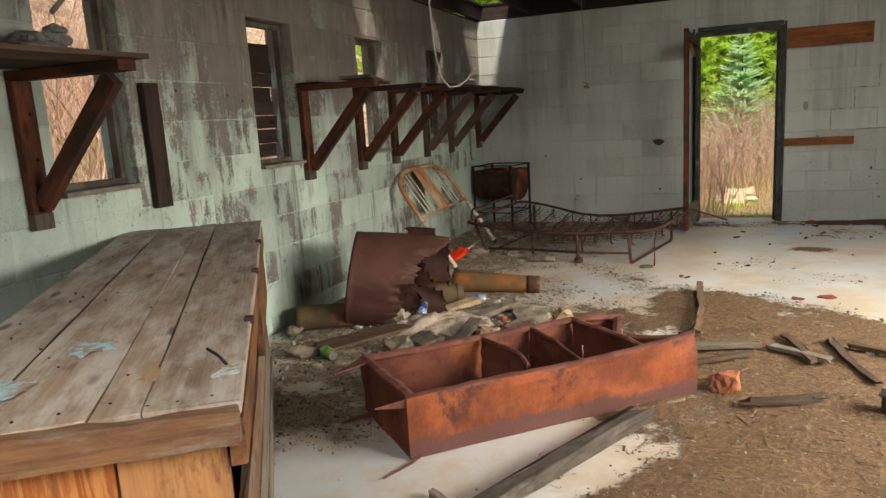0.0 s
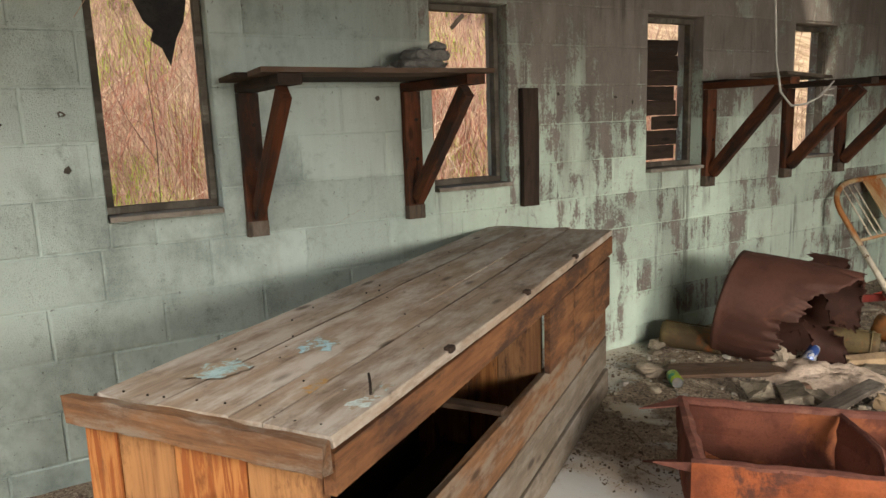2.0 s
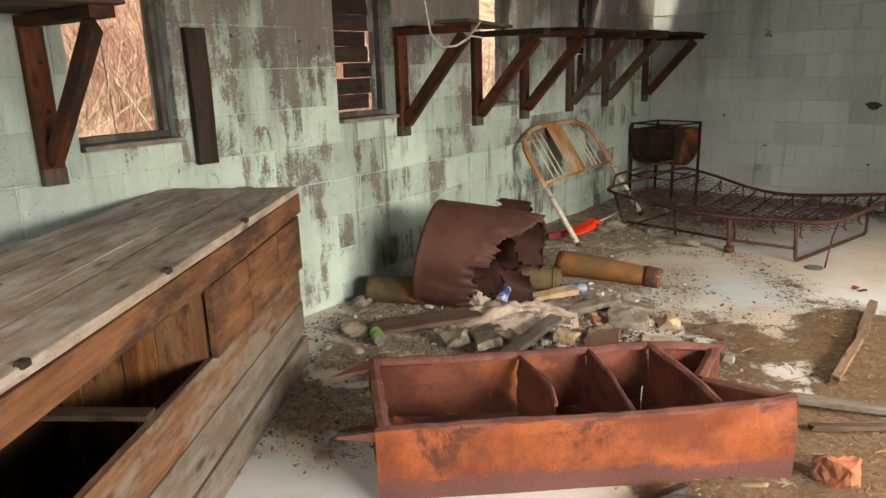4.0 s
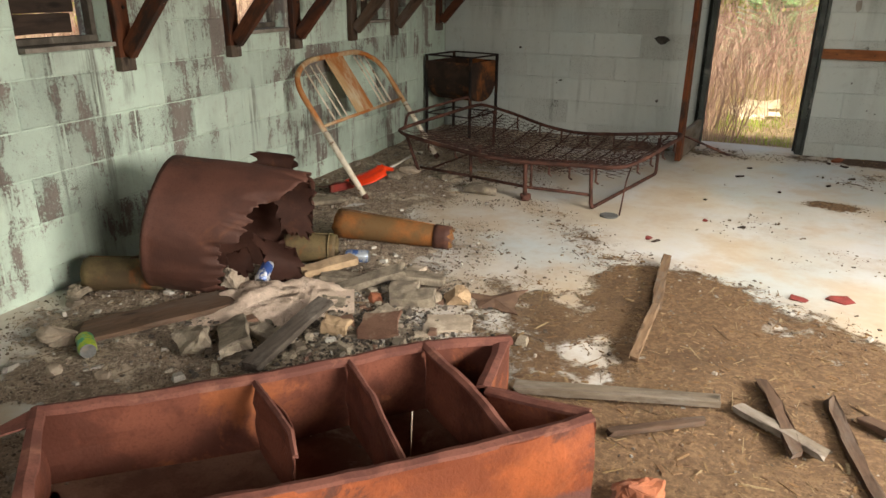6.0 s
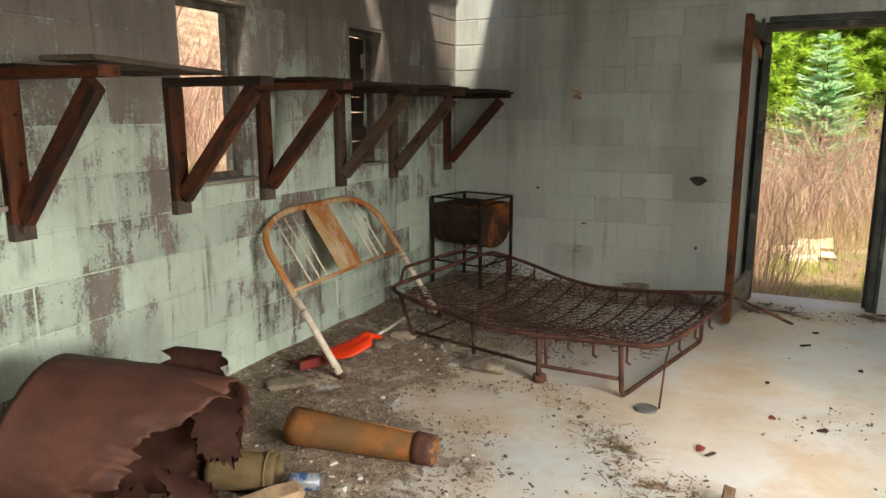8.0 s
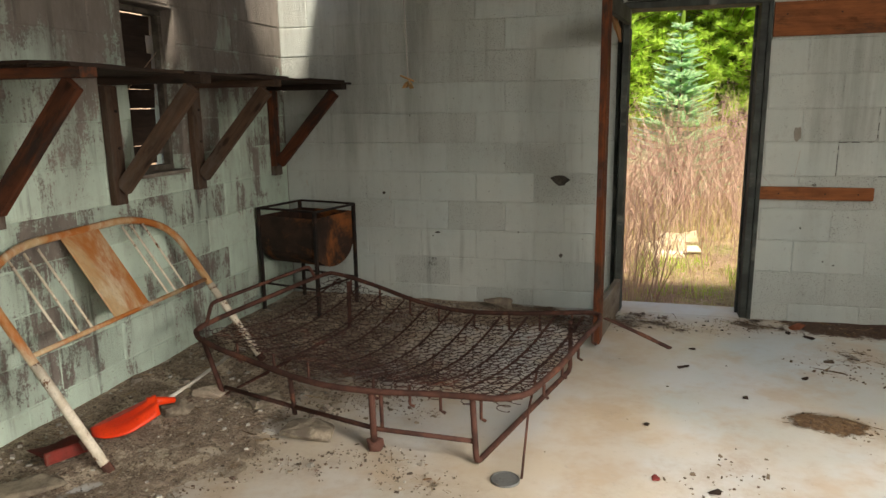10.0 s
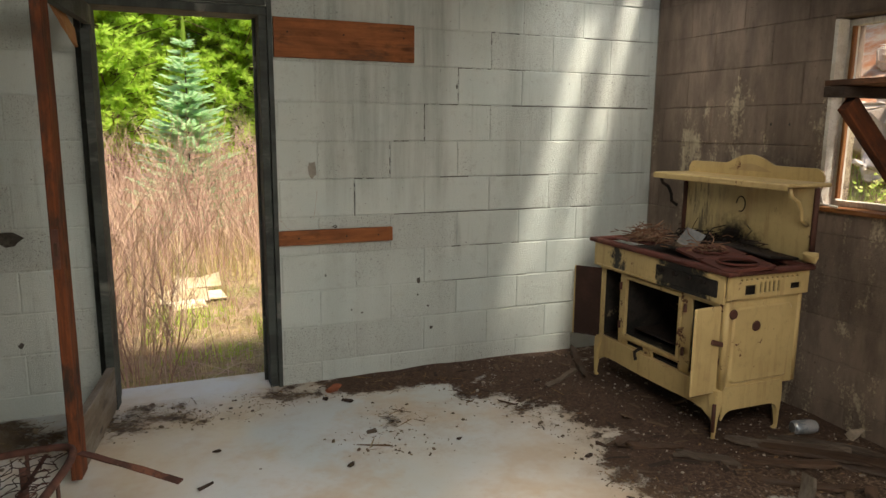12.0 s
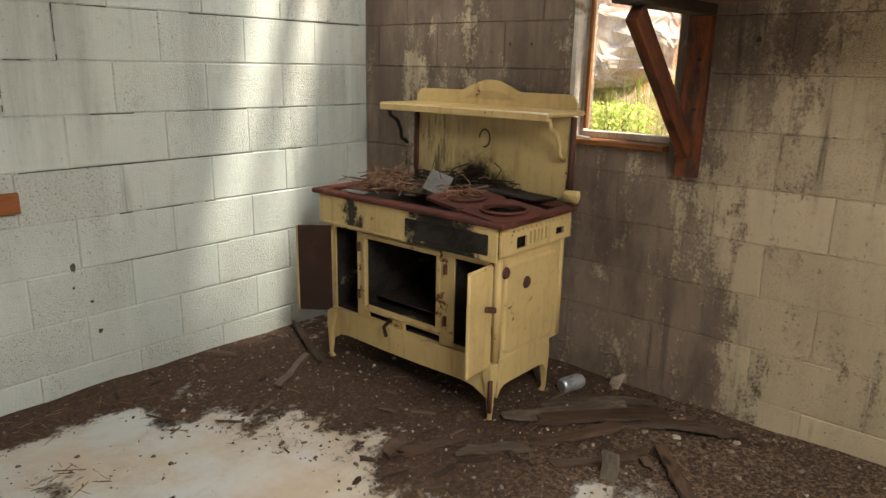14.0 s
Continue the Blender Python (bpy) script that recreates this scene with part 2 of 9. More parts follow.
def block_paint(name, paint, paint_b, bare, bare_b, stain, peel, up_gain=0.0, along=None, along_gain=0.0, film=0.3, runs=0.5, drawn=0.16, crisp=0.05, each=0.09, cool=None, speckle=0.05, top_gain=0.0, top_stain_shade=0.0, pores_dark=0.6):
    """Painted concrete block: paint eroded in drawn-out streaks and ragged flakes down to the concrete; the wear grows
    with height and along one axis, and near the top shade is painted in with it.
    """
    m, nt, bs = material(name)
    v = coords(nt, "Position")
    fine, pores = grain(nt, v, 90, 4, 0.7), grain(nt, v, 260, 2, 0.5)
    tint = blend(nt, step(nt, grain(nt, v, 1.1, 6, 0.65), 0.33, 0.68), paint, paint_b)
    tint = blend(nt, calc(nt, "MULTIPLY", chance(nt), each * 3.5), tint, paint_b)
    tint = blend(nt, calc(nt, "MULTIPLY", step(nt, grain(nt, v, 14, 6, 0.75), 0.52, 0.72), 0.35), tint, bare)
    still = 1.0
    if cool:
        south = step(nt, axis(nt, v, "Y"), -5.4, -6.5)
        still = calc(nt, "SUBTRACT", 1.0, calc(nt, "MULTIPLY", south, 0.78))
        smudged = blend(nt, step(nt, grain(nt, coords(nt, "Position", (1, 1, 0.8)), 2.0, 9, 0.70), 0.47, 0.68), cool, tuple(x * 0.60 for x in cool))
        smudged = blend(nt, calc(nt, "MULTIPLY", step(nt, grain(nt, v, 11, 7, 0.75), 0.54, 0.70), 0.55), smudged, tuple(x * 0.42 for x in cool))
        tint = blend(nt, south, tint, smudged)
    under = blend(nt, step(nt, grain(nt, coords(nt, "Position", (1, 1, 0.35)), 6, 6, 0.7), 0.35, 0.68), bare, bare_b)
    under = blend(nt, calc(nt, "MULTIPLY", chance(nt), each * 4.5), under, bare_b)
    high = step(nt, calc(nt, "ADD", axis(nt, v, "Z"), calc(nt, "MULTIPLY", grain(nt, coords(nt, "Position", (1, 1, 0.3)), 6, 5, 0.7), 0.35)), 1.08, 1.36)
    streaks = grain(nt, coords(nt, "Position", (1, 1, drawn)), 7.5, 9, 0.76)
    flakes = grain(nt, coords(nt, "Position", (1, 1, 0.7)), 2.9, 10, 0.76, 0.2)
    wear = calc(nt, "ADD", calc(nt, "MULTIPLY", streaks, 0.42), calc(nt, "MULTIPLY", flakes, 0.58))
    wear = calc(nt, "ADD", wear, calc(nt, "MULTIPLY", calc(nt, "SUBTRACT", chance(nt), 0.5), each))
    wear = calc(nt, "ADD", wear, calc(nt, "MULTIPLY", high, up_gain))
    # paint loss near the top; on the west wall it also stands for shade
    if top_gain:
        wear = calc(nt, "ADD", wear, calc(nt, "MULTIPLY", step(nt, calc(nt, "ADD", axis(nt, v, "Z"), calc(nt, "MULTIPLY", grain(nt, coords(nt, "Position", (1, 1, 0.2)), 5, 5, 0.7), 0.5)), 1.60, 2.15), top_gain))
    if along:
        wear = calc(nt, "ADD", wear, calc(nt, "MULTIPLY", calc(nt, "SUBTRACT", step(nt, axis(nt, v, along[0]), along[1], along[2]), 1.0), along_gain))
    wear = calc(nt, "ADD", wear, calc(nt, "MULTIPLY", calc(nt, "SUBTRACT", grain(nt, v, 75, 5, 0.75), 0.5), speckle * 4))
    bared = step(nt, wear, peel, peel + crisp)
    colour = blend(nt, bared, tint, under)
    # washed streaks of the darker bare tone, stronger higher up
    wash = step(nt, grain(nt, coords(nt, "Position", (1, 1, 0.09)), 3.2, 7, 0.7), 0.42, 0.72)
    colour = blend(nt, calc(nt, "MULTIPLY", calc(nt, "MULTIPLY", wash, still), calc(nt, "MULTIPLY", film, calc(nt, "ADD", 0.45, high))), colour, bare_b)
    # ragged stains near the top, with the shade there painted into them
    if top_stain_shade:
        tongues = grain(nt, coords(nt, "Position", (1, 1, 0.10)), 3.4, 7, 0.72)
        down = step(nt, calc(nt, "ADD", axis(nt, v, "Z"), calc(nt, "MULTIPLY", calc(nt, "SUBTRACT", tongues, 0.5), 2.4)), 1.35, 1.95)
        colour = blend(nt, calc(nt, "MULTIPLY", calc(nt, "MULTIPLY", down, still), top_stain_shade), colour, blend(nt, step(nt, grain(nt, coords(nt, "Position", (1, 1, 0.3)), 9, 7, 0.75), 0.35, 0.65), bare_b, bare))
    drips = step(nt, grain(nt, coords(nt, "Position", (1, 1, 0.05)), 17, 5, 0.65), 0.53, 0.70)
    reach = step(nt, grain(nt, v, 1.6, 4, 0.6), 0.44, 0.66)
    colour = blend(nt, calc(nt, "MULTIPLY", calc(nt, "MULTIPLY", drips, reach), calc(nt, "MULTIPLY", still, runs)), colour, stain)
    specks = step(nt, grain(nt, v, 48, 3, 0.6), 0.67, 0.71)
    colour = blend(nt, calc(nt, "MULTIPLY", specks, 0.6), colour, stain)
    # open pores in the rougher blocks
    coarse = calc(nt, "ADD", calc(nt, "MULTIPLY", grain(nt, v, 3.4, 5, 0.65), 0.7), calc(nt, "MULTIPLY", chance(nt), 0.3))
    pits = calc(nt, "MULTIPLY", step(nt, grain(nt, v, 120, 3, 0.65), 0.575, 0.64), step(nt, coarse, 0.50, 0.60))
    colour = blend(nt, calc(nt, "MULTIPLY", pits, pores_dark), colour, stain)
    nt.links.new(colour, bs.inputs["Base Color"])
    put(nt, 0.8, bs.inputs["Roughness"])
    h = calc(nt, "ADD", calc(nt, "MULTIPLY", fine, 0.8), pores)
    h = calc(nt, "SUBTRACT", h, calc(nt, "ADD", calc(nt, "MULTIPLY", bared, 0.6), calc(nt, "MULTIPLY", pits, 0.7)))
    h = calc(nt, "ADD", h, calc(nt, "MULTIPLY", grain(nt, v, 22, 6, 0.7), 1.1))
    h = calc(nt, "MULTIPLY", h, calc(nt, "ADD", 0.7, calc(nt, "MULTIPLY", chance(nt), 0.9)))
    relief(nt, bs, h, 0.8, 0.007)
    return m


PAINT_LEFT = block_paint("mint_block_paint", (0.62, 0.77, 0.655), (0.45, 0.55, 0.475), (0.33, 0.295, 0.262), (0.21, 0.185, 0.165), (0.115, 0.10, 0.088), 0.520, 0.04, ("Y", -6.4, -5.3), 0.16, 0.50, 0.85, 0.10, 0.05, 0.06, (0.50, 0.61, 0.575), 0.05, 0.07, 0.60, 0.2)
PAINT_FAR = block_paint("grey_white_block_paint", (0.51, 0.58, 0.56), (0.58, 0.615, 0.575), (0.33, 0.33, 0.30), (0.20, 0.205, 0.185), (0.10, 0.10, 0.09), 0.665, 0.0, None, 0.0, 0.40, 0.35, 0.16, 0.06, 0.17)
PAINT_RIGHT = block_paint("peeling_cream_block_paint", (0.57, 0.485, 0.34), (0.45, 0.38, 0.27), (0.275, 0.212, 0.166), (0.14, 0.106, 0.084), (0.075, 0.06, 0.05), 0.565, 0.0, ("Y", -1.70, -2.5), -0.15, 0.75, 0.8, 0.22, 0.07, 0.015, None, 0.06, 0.09, 0.0, 0.22)
MORTAR = mottled("old_mortar", (0.36, 0.36, 0.32), (0.26, 0.26, 0.23), None, 3, 70, 0.9, 0, 0.4, where="Position")
STONE_GREY = mottled("crumbled_concrete", (0.20, 0.195, 0.18), (0.125, 0.12, 0.11), (0.28, 0.27, 0.245), 14, 120, 0.95, 0, 0.7)
CONCRETE = mottled("bare_concrete", (0.34, 0.32, 0.28), (0.24, 0.22, 0.19), (0.42, 0.40, 0.36), 5, 80, 0.9, 0, 0.5, where="Position")
WOOD_DARK = timber("dark_old_timber", (0.050, 0.033, 0.024), (0.020, 0.014, 0.011), (0.056, 0.047, 0.041), 0.52, 0.8)
WOOD_RED = timber("red_brown_timber", (0.185, 0.055, 0.02), (0.055, 0.02, 0.011), (0.028, 0.019, 0.015), 0.47, 0.64, 0.8, True, 0.5)
WOOD_FLAME = timber("flame_grained_pine", (0.36, 0.155, 0.052), (0.215, 0.064, 0.018), (0.12, 0.055, 0.028), 0.55, 0.70, 0.6, True, 0.9, None, 1.0)
WOOD_BRACKET = timber("dark_red_brown_timber", (0.135, 0.043, 0.018), (0.040, 0.017, 0.010), (0.030, 0.020, 0.016), 0.46, 0.62, 0.8, True, 0.5)
WOOD_BOARD = timber("orange_brown_board", (0.34, 0.125, 0.045), (0.15, 0.05, 0.02), (0.11, 0.05, 0.028), 0.52, 0.70, 0.75, True, 0.5)
WOOD_GREY = timber("weathered_grey_timber", (0.20, 0.16, 0.12), (0.105, 0.083, 0.062), (0.23, 0.205, 0.175), 0.42, 0.68)
WOOD_BENCH = timber("worn_bench_top_timber", (0.45, 0.355, 0.270), (0.175, 0.122, 0.088), (0.49, 0.44, 0.385), 0.42, 0.66, 0.7, True, 0.42, (0.32, 0.232, 0.165))
WOOD_TRIM = timber("grimy_orange_brown_trim", (0.26, 0.135, 0.066), (0.085, 0.042, 0.025), (0.225, 0.178, 0.135), 0.42, 0.60, 0.8, True, 0.5)
WOOD_PINE = timber("orange_pine", (0.36, 0.165, 0.060), (0.13, 0.034, 0.010), (0.12, 0.055, 0.028), 0.55, 0.66, 0.6, True, 0.85, (0.40, 0.235, 0.11))
WOOD_STAIN = timber("dark_stained_pine", (0.29, 0.14, 0.065), (0.12, 0.05, 0.025), (0.065, 0.036, 0.025), 0.43, 0.62, 0.75, True, 0.5)
WOOD_BROWN = timber("brown_grey_timber", (0.115, 0.070, 0.046), (0.046, 0.029, 0.020), (0.10, 0.080, 0.066), 0.45, 0.7, 0.8, True, 0.5)
WOOD_STICK = timber("barkless_stick_wood", (0.27, 0.175, 0.105), (0.12, 0.07, 0.042), (0.17, 0.14, 0.115), 0.46, 0.66, 0.85, True, 0.5)
WOOD_SLATE = timber("dark_weathered_beam_timber", (0.115, 0.095, 0.078), (0.04, 0.032, 0.027), (0.17, 0.15, 0.13), 0.46, 0.66, 0.85, True, 0.6)
WOOD_DRAB = timber("drab_grey_timber", (0.145, 0.112, 0.085), (0.058, 0.044, 0.034), (0.165, 0.14, 0.118), 0.45, 0.7, 0.85, True, 0.5)
SILL_DIRTY = mottled("stained_concrete_sill", (0.25, 0.225, 0.19), (0.16, 0.14, 0.115), (0.34, 0.32, 0.275), 9, 110, 0.9, 0, 0.4)
WOOD_MIX = timber("stained_pine_board", (0.31, 0.165, 0.075), (0.15, 0.062, 0.028), (0.08, 0.042, 0.026), 0.49, 0.60, 0.8, True, 0.45, (0.24, 0.16, 0.10))
FRAME_PAINT = mottled("flaking_window_paint", (0.12, 0.105, 0.085), (0.065, 0.056, 0.046), (0.21, 0.195, 0.165), 9, 120, 0.8, 0, 0.4, stretch=(1, 1, 0.3))
FRAME_WHITE = mottled("flaking_white_paint", (0.62, 0.60, 0.54), (0.48, 0.44, 0.37), (0.22, 0.15, 0.10), 8, 120, 0.7, 0, 0.4, stretch=(1, 1, 0.3))
DOOR_FRAME = mottled("dark_green_grey_paint", (0.065, 0.075, 0.069), (0.036, 0.041, 0.038), (0.15, 0.155, 0.14), 7, 100, 0.7, 0, 0.4, stretch=(1, 1, 0.3))
RUST_DARK = mottled("dark_brown_rust", (0.118, 0.052, 0.038), (0.068, 0.033, 0.026), (0.17, 0.07, 0.04), 3.2, 150, 0.62, 0.1, 0.3, low=0.32, high=0.66)
RUST_BED = mottled("bed_rust", (0.105, 0.048, 0.036), (0.055, 0.028, 0.022), (0.18, 0.078, 0.05), 9, 150, 0.8, 0.2, 0.3)
RUST_ORANGE = mottled("orange_rust", (0.285, 0.080, 0.029), (0.15, 0.042, 0.02), (0.085, 0.032, 0.022), 6, 110, 0.68, 0.05, 0.5, low=0.34, high=0.64, c_low=0.53, c_high=0.63, stretch=(1, 1, 0.9))


def tide_mark(m, colour, low, high):
    """Old damp has darkened the metal unevenly along its foot."""
    nt, bs = m.node_tree, m.node_tree.nodes["Principled BSDF"]
    was = bs.inputs["Base Color"].links[0].from_socket
    v = coords(nt, "Position")
    level = calc(nt, "ADD", axis(nt, v, "Z"), calc(nt, "MULTIPLY", calc(nt, "SUBTRACT", grain(nt, v, 5, 6, 0.7), 0.5), 0.16))
    nt.links.new(blend(nt, step(nt, level, high, low), was, colour), bs.inputs["Base Color"])


tide_mark(RUST_ORANGE, (0.105, 0.045, 0.038), 0.062, 0.085)
RUST_RIM = mottled("maroon_rim_rust", (0.175, 0.07, 0.052), (0.115, 0.046, 0.036), (0.22, 0.10, 0.07), 9, 120, 0.75, 0.05, 0.35)
RUST_DUST = mottled("dusty_rust", (0.17, 0.095, 0.065), (0.11, 0.055, 0.038), (0.26, 0.19, 0.14), 6, 120, 0.85, 0.0, 0.4)
RUST_INNER = mottled("red_brown_rust", (0.155, 0.052, 0.032), (0.09, 0.03, 0.02), (0.26, 0.085, 0.036), 5, 110, 0.8, 0.1, 0.35)
IRON_DARK = mottled("sooty_iron", (0.022, 0.019, 0.018), (0.036, 0.026, 0.021), (0.07, 0.04, 0.027), 7, 120, 0.75, 0.3, 0.35)

# ---- the room ----
H, Z0, WALL_TOP, THICK = 0.2032, 0.115, 2.350, 0.20
ROOM_X, ROOM_S = 5.65, -11.2
LEFT_WINDOWS = [(-7.30, -6.87), (-5.855, -5.415), (-4.43, -3.965), (-3.06, -2.59), (-1.62, -1.21)]
SILL, HEAD = 1.03, 1.925
RIGHT_WINDOW = (-1.72, -1.27)
DOOR = (2.395, 3.235)
DOOR_TOP = 2.0


def cut(rect, holes, small=0.02):
    """The rectangle (u0, u1, z0, z1) less the holes, as rectangles."""
    rects = [rect]
    for h0, h1, b0, b1 in holes:
        left = []
        for u0, u1, z0, z1 in rects:
            if u1 <= h0 or u0 >= h1 or z1 <= b0 or z0 >= b1:
                left.append((u0, u1, z0, z1))
                continue
            if u0 < h0:
                left.append((u0, h0, z0, z1))
            if u1 > h1:
                left.append((h1, u1, z0, z1))
            m0, m1 = max(u0, h0), min(u1, h1)
            if z0 < b0:
                left.append((m0, m1, z0, b0))
            if z1 > b1:
                left.append((m0, m1, b1, z1))
        rects = left
    return [r for r in rects if r[1] - r[0] > small and r[3] - r[2] > small * 0.75]


def wall_plan(length, holes, joint0):
    """The wall's blocks: its courses in running bond."""
    blocks = []
    for k in range(-1, 11):
        z0, z1 = Z0 + H * k, Z0 + H * (k + 1)
        off = (joint0 if k % 2 == 0 else joint0 + H) % (2 * H)
        edges = [0.0] + [off + 2 * H * i for i in range(40) if 0.02 < off + 2 * H * i < length - 0.02] + [length]
        for a, b in zip(edges, edges[1:]):
            blocks += cut((a, b, max(z0, -0.06), z1), holes)
    return blocks


BLOCK_MESHES = {}


def block_mesh(w, h, mat, seed):
    """One block, its inner face on y = 0 towards -y, with worn arrises."""
    key = (round(w, 3), round(h, 3), mat.name, seed % 3)
    if key not in BLOCK_MESHES:
        rng = random.Random(seed)
        g, c = (0.0014, 0.0035) if mat is PAINT_RIGHT else (0.0016, 0.0048) if mat is PAINT_FAR else (0.0024, 0.0055)
        bm = bmesh.new()
        def quad(inset, y):
            return [bm.verts.new((x + rng.uniform(-1, 1) * 0.0006, y, z + rng.uniform(-1, 1) * 0.0006)) for x, z in ((g + inset, g + inset), (w - g - inset, g + inset), (w - g - inset, h - g - inset), (g + inset, h - g - inset))]
        a, b, d = quad(c, 0.0), quad(0.0, c), quad(0.0, THICK)
        bm.faces.new(a)
        for p, q in ((a, b), (b, d)):
            for i in range(4):
                bm.faces.new((p[i], q[i], q[(i + 1) % 4], p[(i + 1) % 4]))
        bm.faces.new(d[::-1])
        bmesh.ops.recalc_face_normals(bm, faces=bm.faces[:])
        me = mesh_of(bm, "block")
        me.materials.append(mat)
        BLOCK_MESHES[key] = me
    return BLOCK_MESHES[key]


def wall_core(name, length, holes, mat, m, label):
    """The mortar body behind the blocks' faces, with the openings through it."""
    bm = bmesh.new()
    grown = [(a - 0.004, b + 0.004, c - 0.004, d + 0.004) for a, b, c, d in holes]
    for u0, u1, z0, z1 in cut((0, length, -0.12, WALL_TOP - 0.006), grown):
        bmesh.ops.create_cube(bm, size=1.0, matrix=Matrix.Translation(((u0 + u1) / 2, THICK / 2, (z0 + z1) / 2)) @ Matrix.Diagonal((u1 - u0, THICK - 0.009, z1 - z0, 1)))
    ob = part(name, bm, mat, None, label, m)
    return tagged(ob, category="wall", kind="structure")


# each wall: its plan runs along its own x, its inner face looks to its own -y
LEFT_M = pose(0, ROOM_S, 0, 0, 0, 90)
FAR_M = pose(0, 0, 0)
RIGHT_M = pose(ROOM_X, 0, 0, 0, 0, -90)
SOUTH_M = pose(ROOM_X, ROOM_S, 0, 0, 0, 180)
LEFT_HOLES = [(a - ROOM_S, b - ROOM_S, SILL, HEAD) for a, b in LEFT_WINDOWS]
# the two wide holes are unseen, added for the fill lamps
RIGHT_HOLES = [(-RIGHT_WINDOW[1], -RIGHT_WINDOW[0], SILL, HEAD)] + [(-y - 0.66, -y + 0.66, SILL, HEAD) for y in UNSEEN_EAST_HOLES]
FAR_HOLES = [(DOOR[0], DOOR[1], -0.2, DOOR_TOP)]
WALLS = [
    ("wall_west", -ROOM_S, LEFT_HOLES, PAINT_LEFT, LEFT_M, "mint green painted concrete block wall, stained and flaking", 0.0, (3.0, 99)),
    ("wall_north", ROOM_X, FAR_HOLES, PAINT_FAR, FAR_M, "grey-white painted concrete block wall with stepped cracks", 3.674, (-1, 99)),
    ("wall_east", -ROOM_S, RIGHT_HOLES, PAINT_RIGHT, RIGHT_M, "brown concrete block wall with peeling cream paint", 0.1, (-1, 3.6)),
    ("wall_south", ROOM_X, [], PAINT_FAR, SOUTH_M, "grey-white painted concrete block wall", 0.0, (99, 99)),
]
WALL_OBJECTS = {}
for name, length, holes, mat, m, label, joint0, near in WALLS:
    WALL_OBJECTS[name] = wall_core(name, length, holes, mat, m, label)

# unseen filler blocks that stop light leaking through the corner gaps
for name, sx in (("wall_corner", 1), ("wall_corner", -1)):
    x = 0.0 if sx > 0 else ROOM_X
    bm = bmesh.new()
    for a, b, y0, y1 in ((-0.195, 0.15, 0.012, 0.188), (-0.188, -0.012, -0.12, 0.10)):
        bmesh.ops.create_cube(bm, size=1.0, matrix=Matrix.Translation((x + sx * (a + b) / 2, (y0 + y1) / 2, WALL_TOP / 2 - 0.03)) @ Matrix.Diagonal((b - a, y1 - y0, WALL_TOP - 0.04, 1)))
    tagged(part(name, bm, MORTAR, None, "unseen filler block sealing the corner between two block walls"), category="wall", kind="structure")

# concrete floor: painted slab with drifts of dirt on it
DRIFTS = [  # x, y, half-width, half-depth, turn, amount
    (2.60, -3.52, 0.40, 0.44, 0, 1.0), (3.02, -4.45, 0.60, 0.95, 8, 1.0), (3.42, -5.65, 1.28, 1.3, 0, 1.0), (4.4, -4.2, 0.8, 1.0, 0, 0.65), (2.05, -3.95, 0.34, 0.45, 20, 0.62), (2.3, -4.75, 0.3, 0.5, 0, 0.8), (2.25, -4.33, 0.26, 0.3, 0, 0.46),
    (0.75, -3.9, 0.72, 1.2, 10, 0.95), (0.40, -2.3, 0.58, 1.5, 0, 0.95), (0.5, -0.9, 0.6, 1.2, 0, 0.95), (1.3, -0.25, 1.3, 0.28, 0, 0.8), (0.95, -1.6, 0.6, 0.5, 0, 0.5),
    (1.10, -6.55, 1.2, 0.30, 124.5, 1.0), (0.9, -5.1, 0.55, 0.6, 30, 0.75), (0.98, -5.62, 0.16, 0.5, 35, 0.5), (0.5, -7.6, 0.8, 1.2, 0, 0.9),
    (1.45, -4.5, 0.42, 0.5, 0, 0.95), (5.2, -1.1, 0.72, 1.05, 0, 1.0), (5.50, -2.6, 0.68, 1.2, 0, 0.95), (4.3, -0.1, 1.1, 0.2, 0, 0.8), (4.9, -0.4, 0.70, 0.5, 0, 0.9), (3.35, -1.55, 0.17, 0.1, 0, 0.7), (2.8, -9.6, 2.5, 1.6, 0, 0.9),
    (1.72, -2.95, 0.55, 0.5, 15, 0.34), (1.55, -2.4, 0.5, 0.22, 0, 0.3), (2.35, -3.2, 0.5, 0.35, 0, 0.30), (2.9, -2.3, 0.7, 0.7, 0, 0.17), (3.9, -2.6, 0.8, 0.5, 20, 0.2), (3.9, -0.75, 0.7, 0.35, 0, 0.26),
]
SWEPT = [  # patches where the slab shows through
    (1.36, -6.0, 0.44, 0.20, 20, 1.0), (1.90, -5.72, 0.46, 0.22, 42, 1.0), (0.74, -5.26, 0.15, 0.09, 10, 0.8), (1.02, -5.40, 0.09, 0.05, 40, 0.7), (2.22, -4.0, 0.11, 0.34, 28, 0.16), (2.0, -3.66, 0.17, 0.12, 0, 0.3),
    (0.62, -2.78, 0.13, 0.05, 40, 0.6), (0.78, -2.42, 0.12, 0.06, 0, 0.6), (4.62, -0.82, 0.06, 0.10, 30, 0.6), (4.85, -1.92, 0.08, 0.05, 0, 0.5), (5.25, -2.35, 0.10, 0.05, 0, 0.5),
]


def patch_at(x, y, patches):
    best = 0.0
    for cx, cy, hw, hd, turn, amount in patches:
        c, s = math.cos(radians(turn)), math.sin(radians(turn))
        u, v = ((x - cx) * c + (y - cy) * s) / hw, (-(x - cx) * s + (y - cy) * c) / hd
        best = max(best, amount * max(0.0, min(1.0, 1.55 - math.sqrt(u * u + v * v))))
    return best


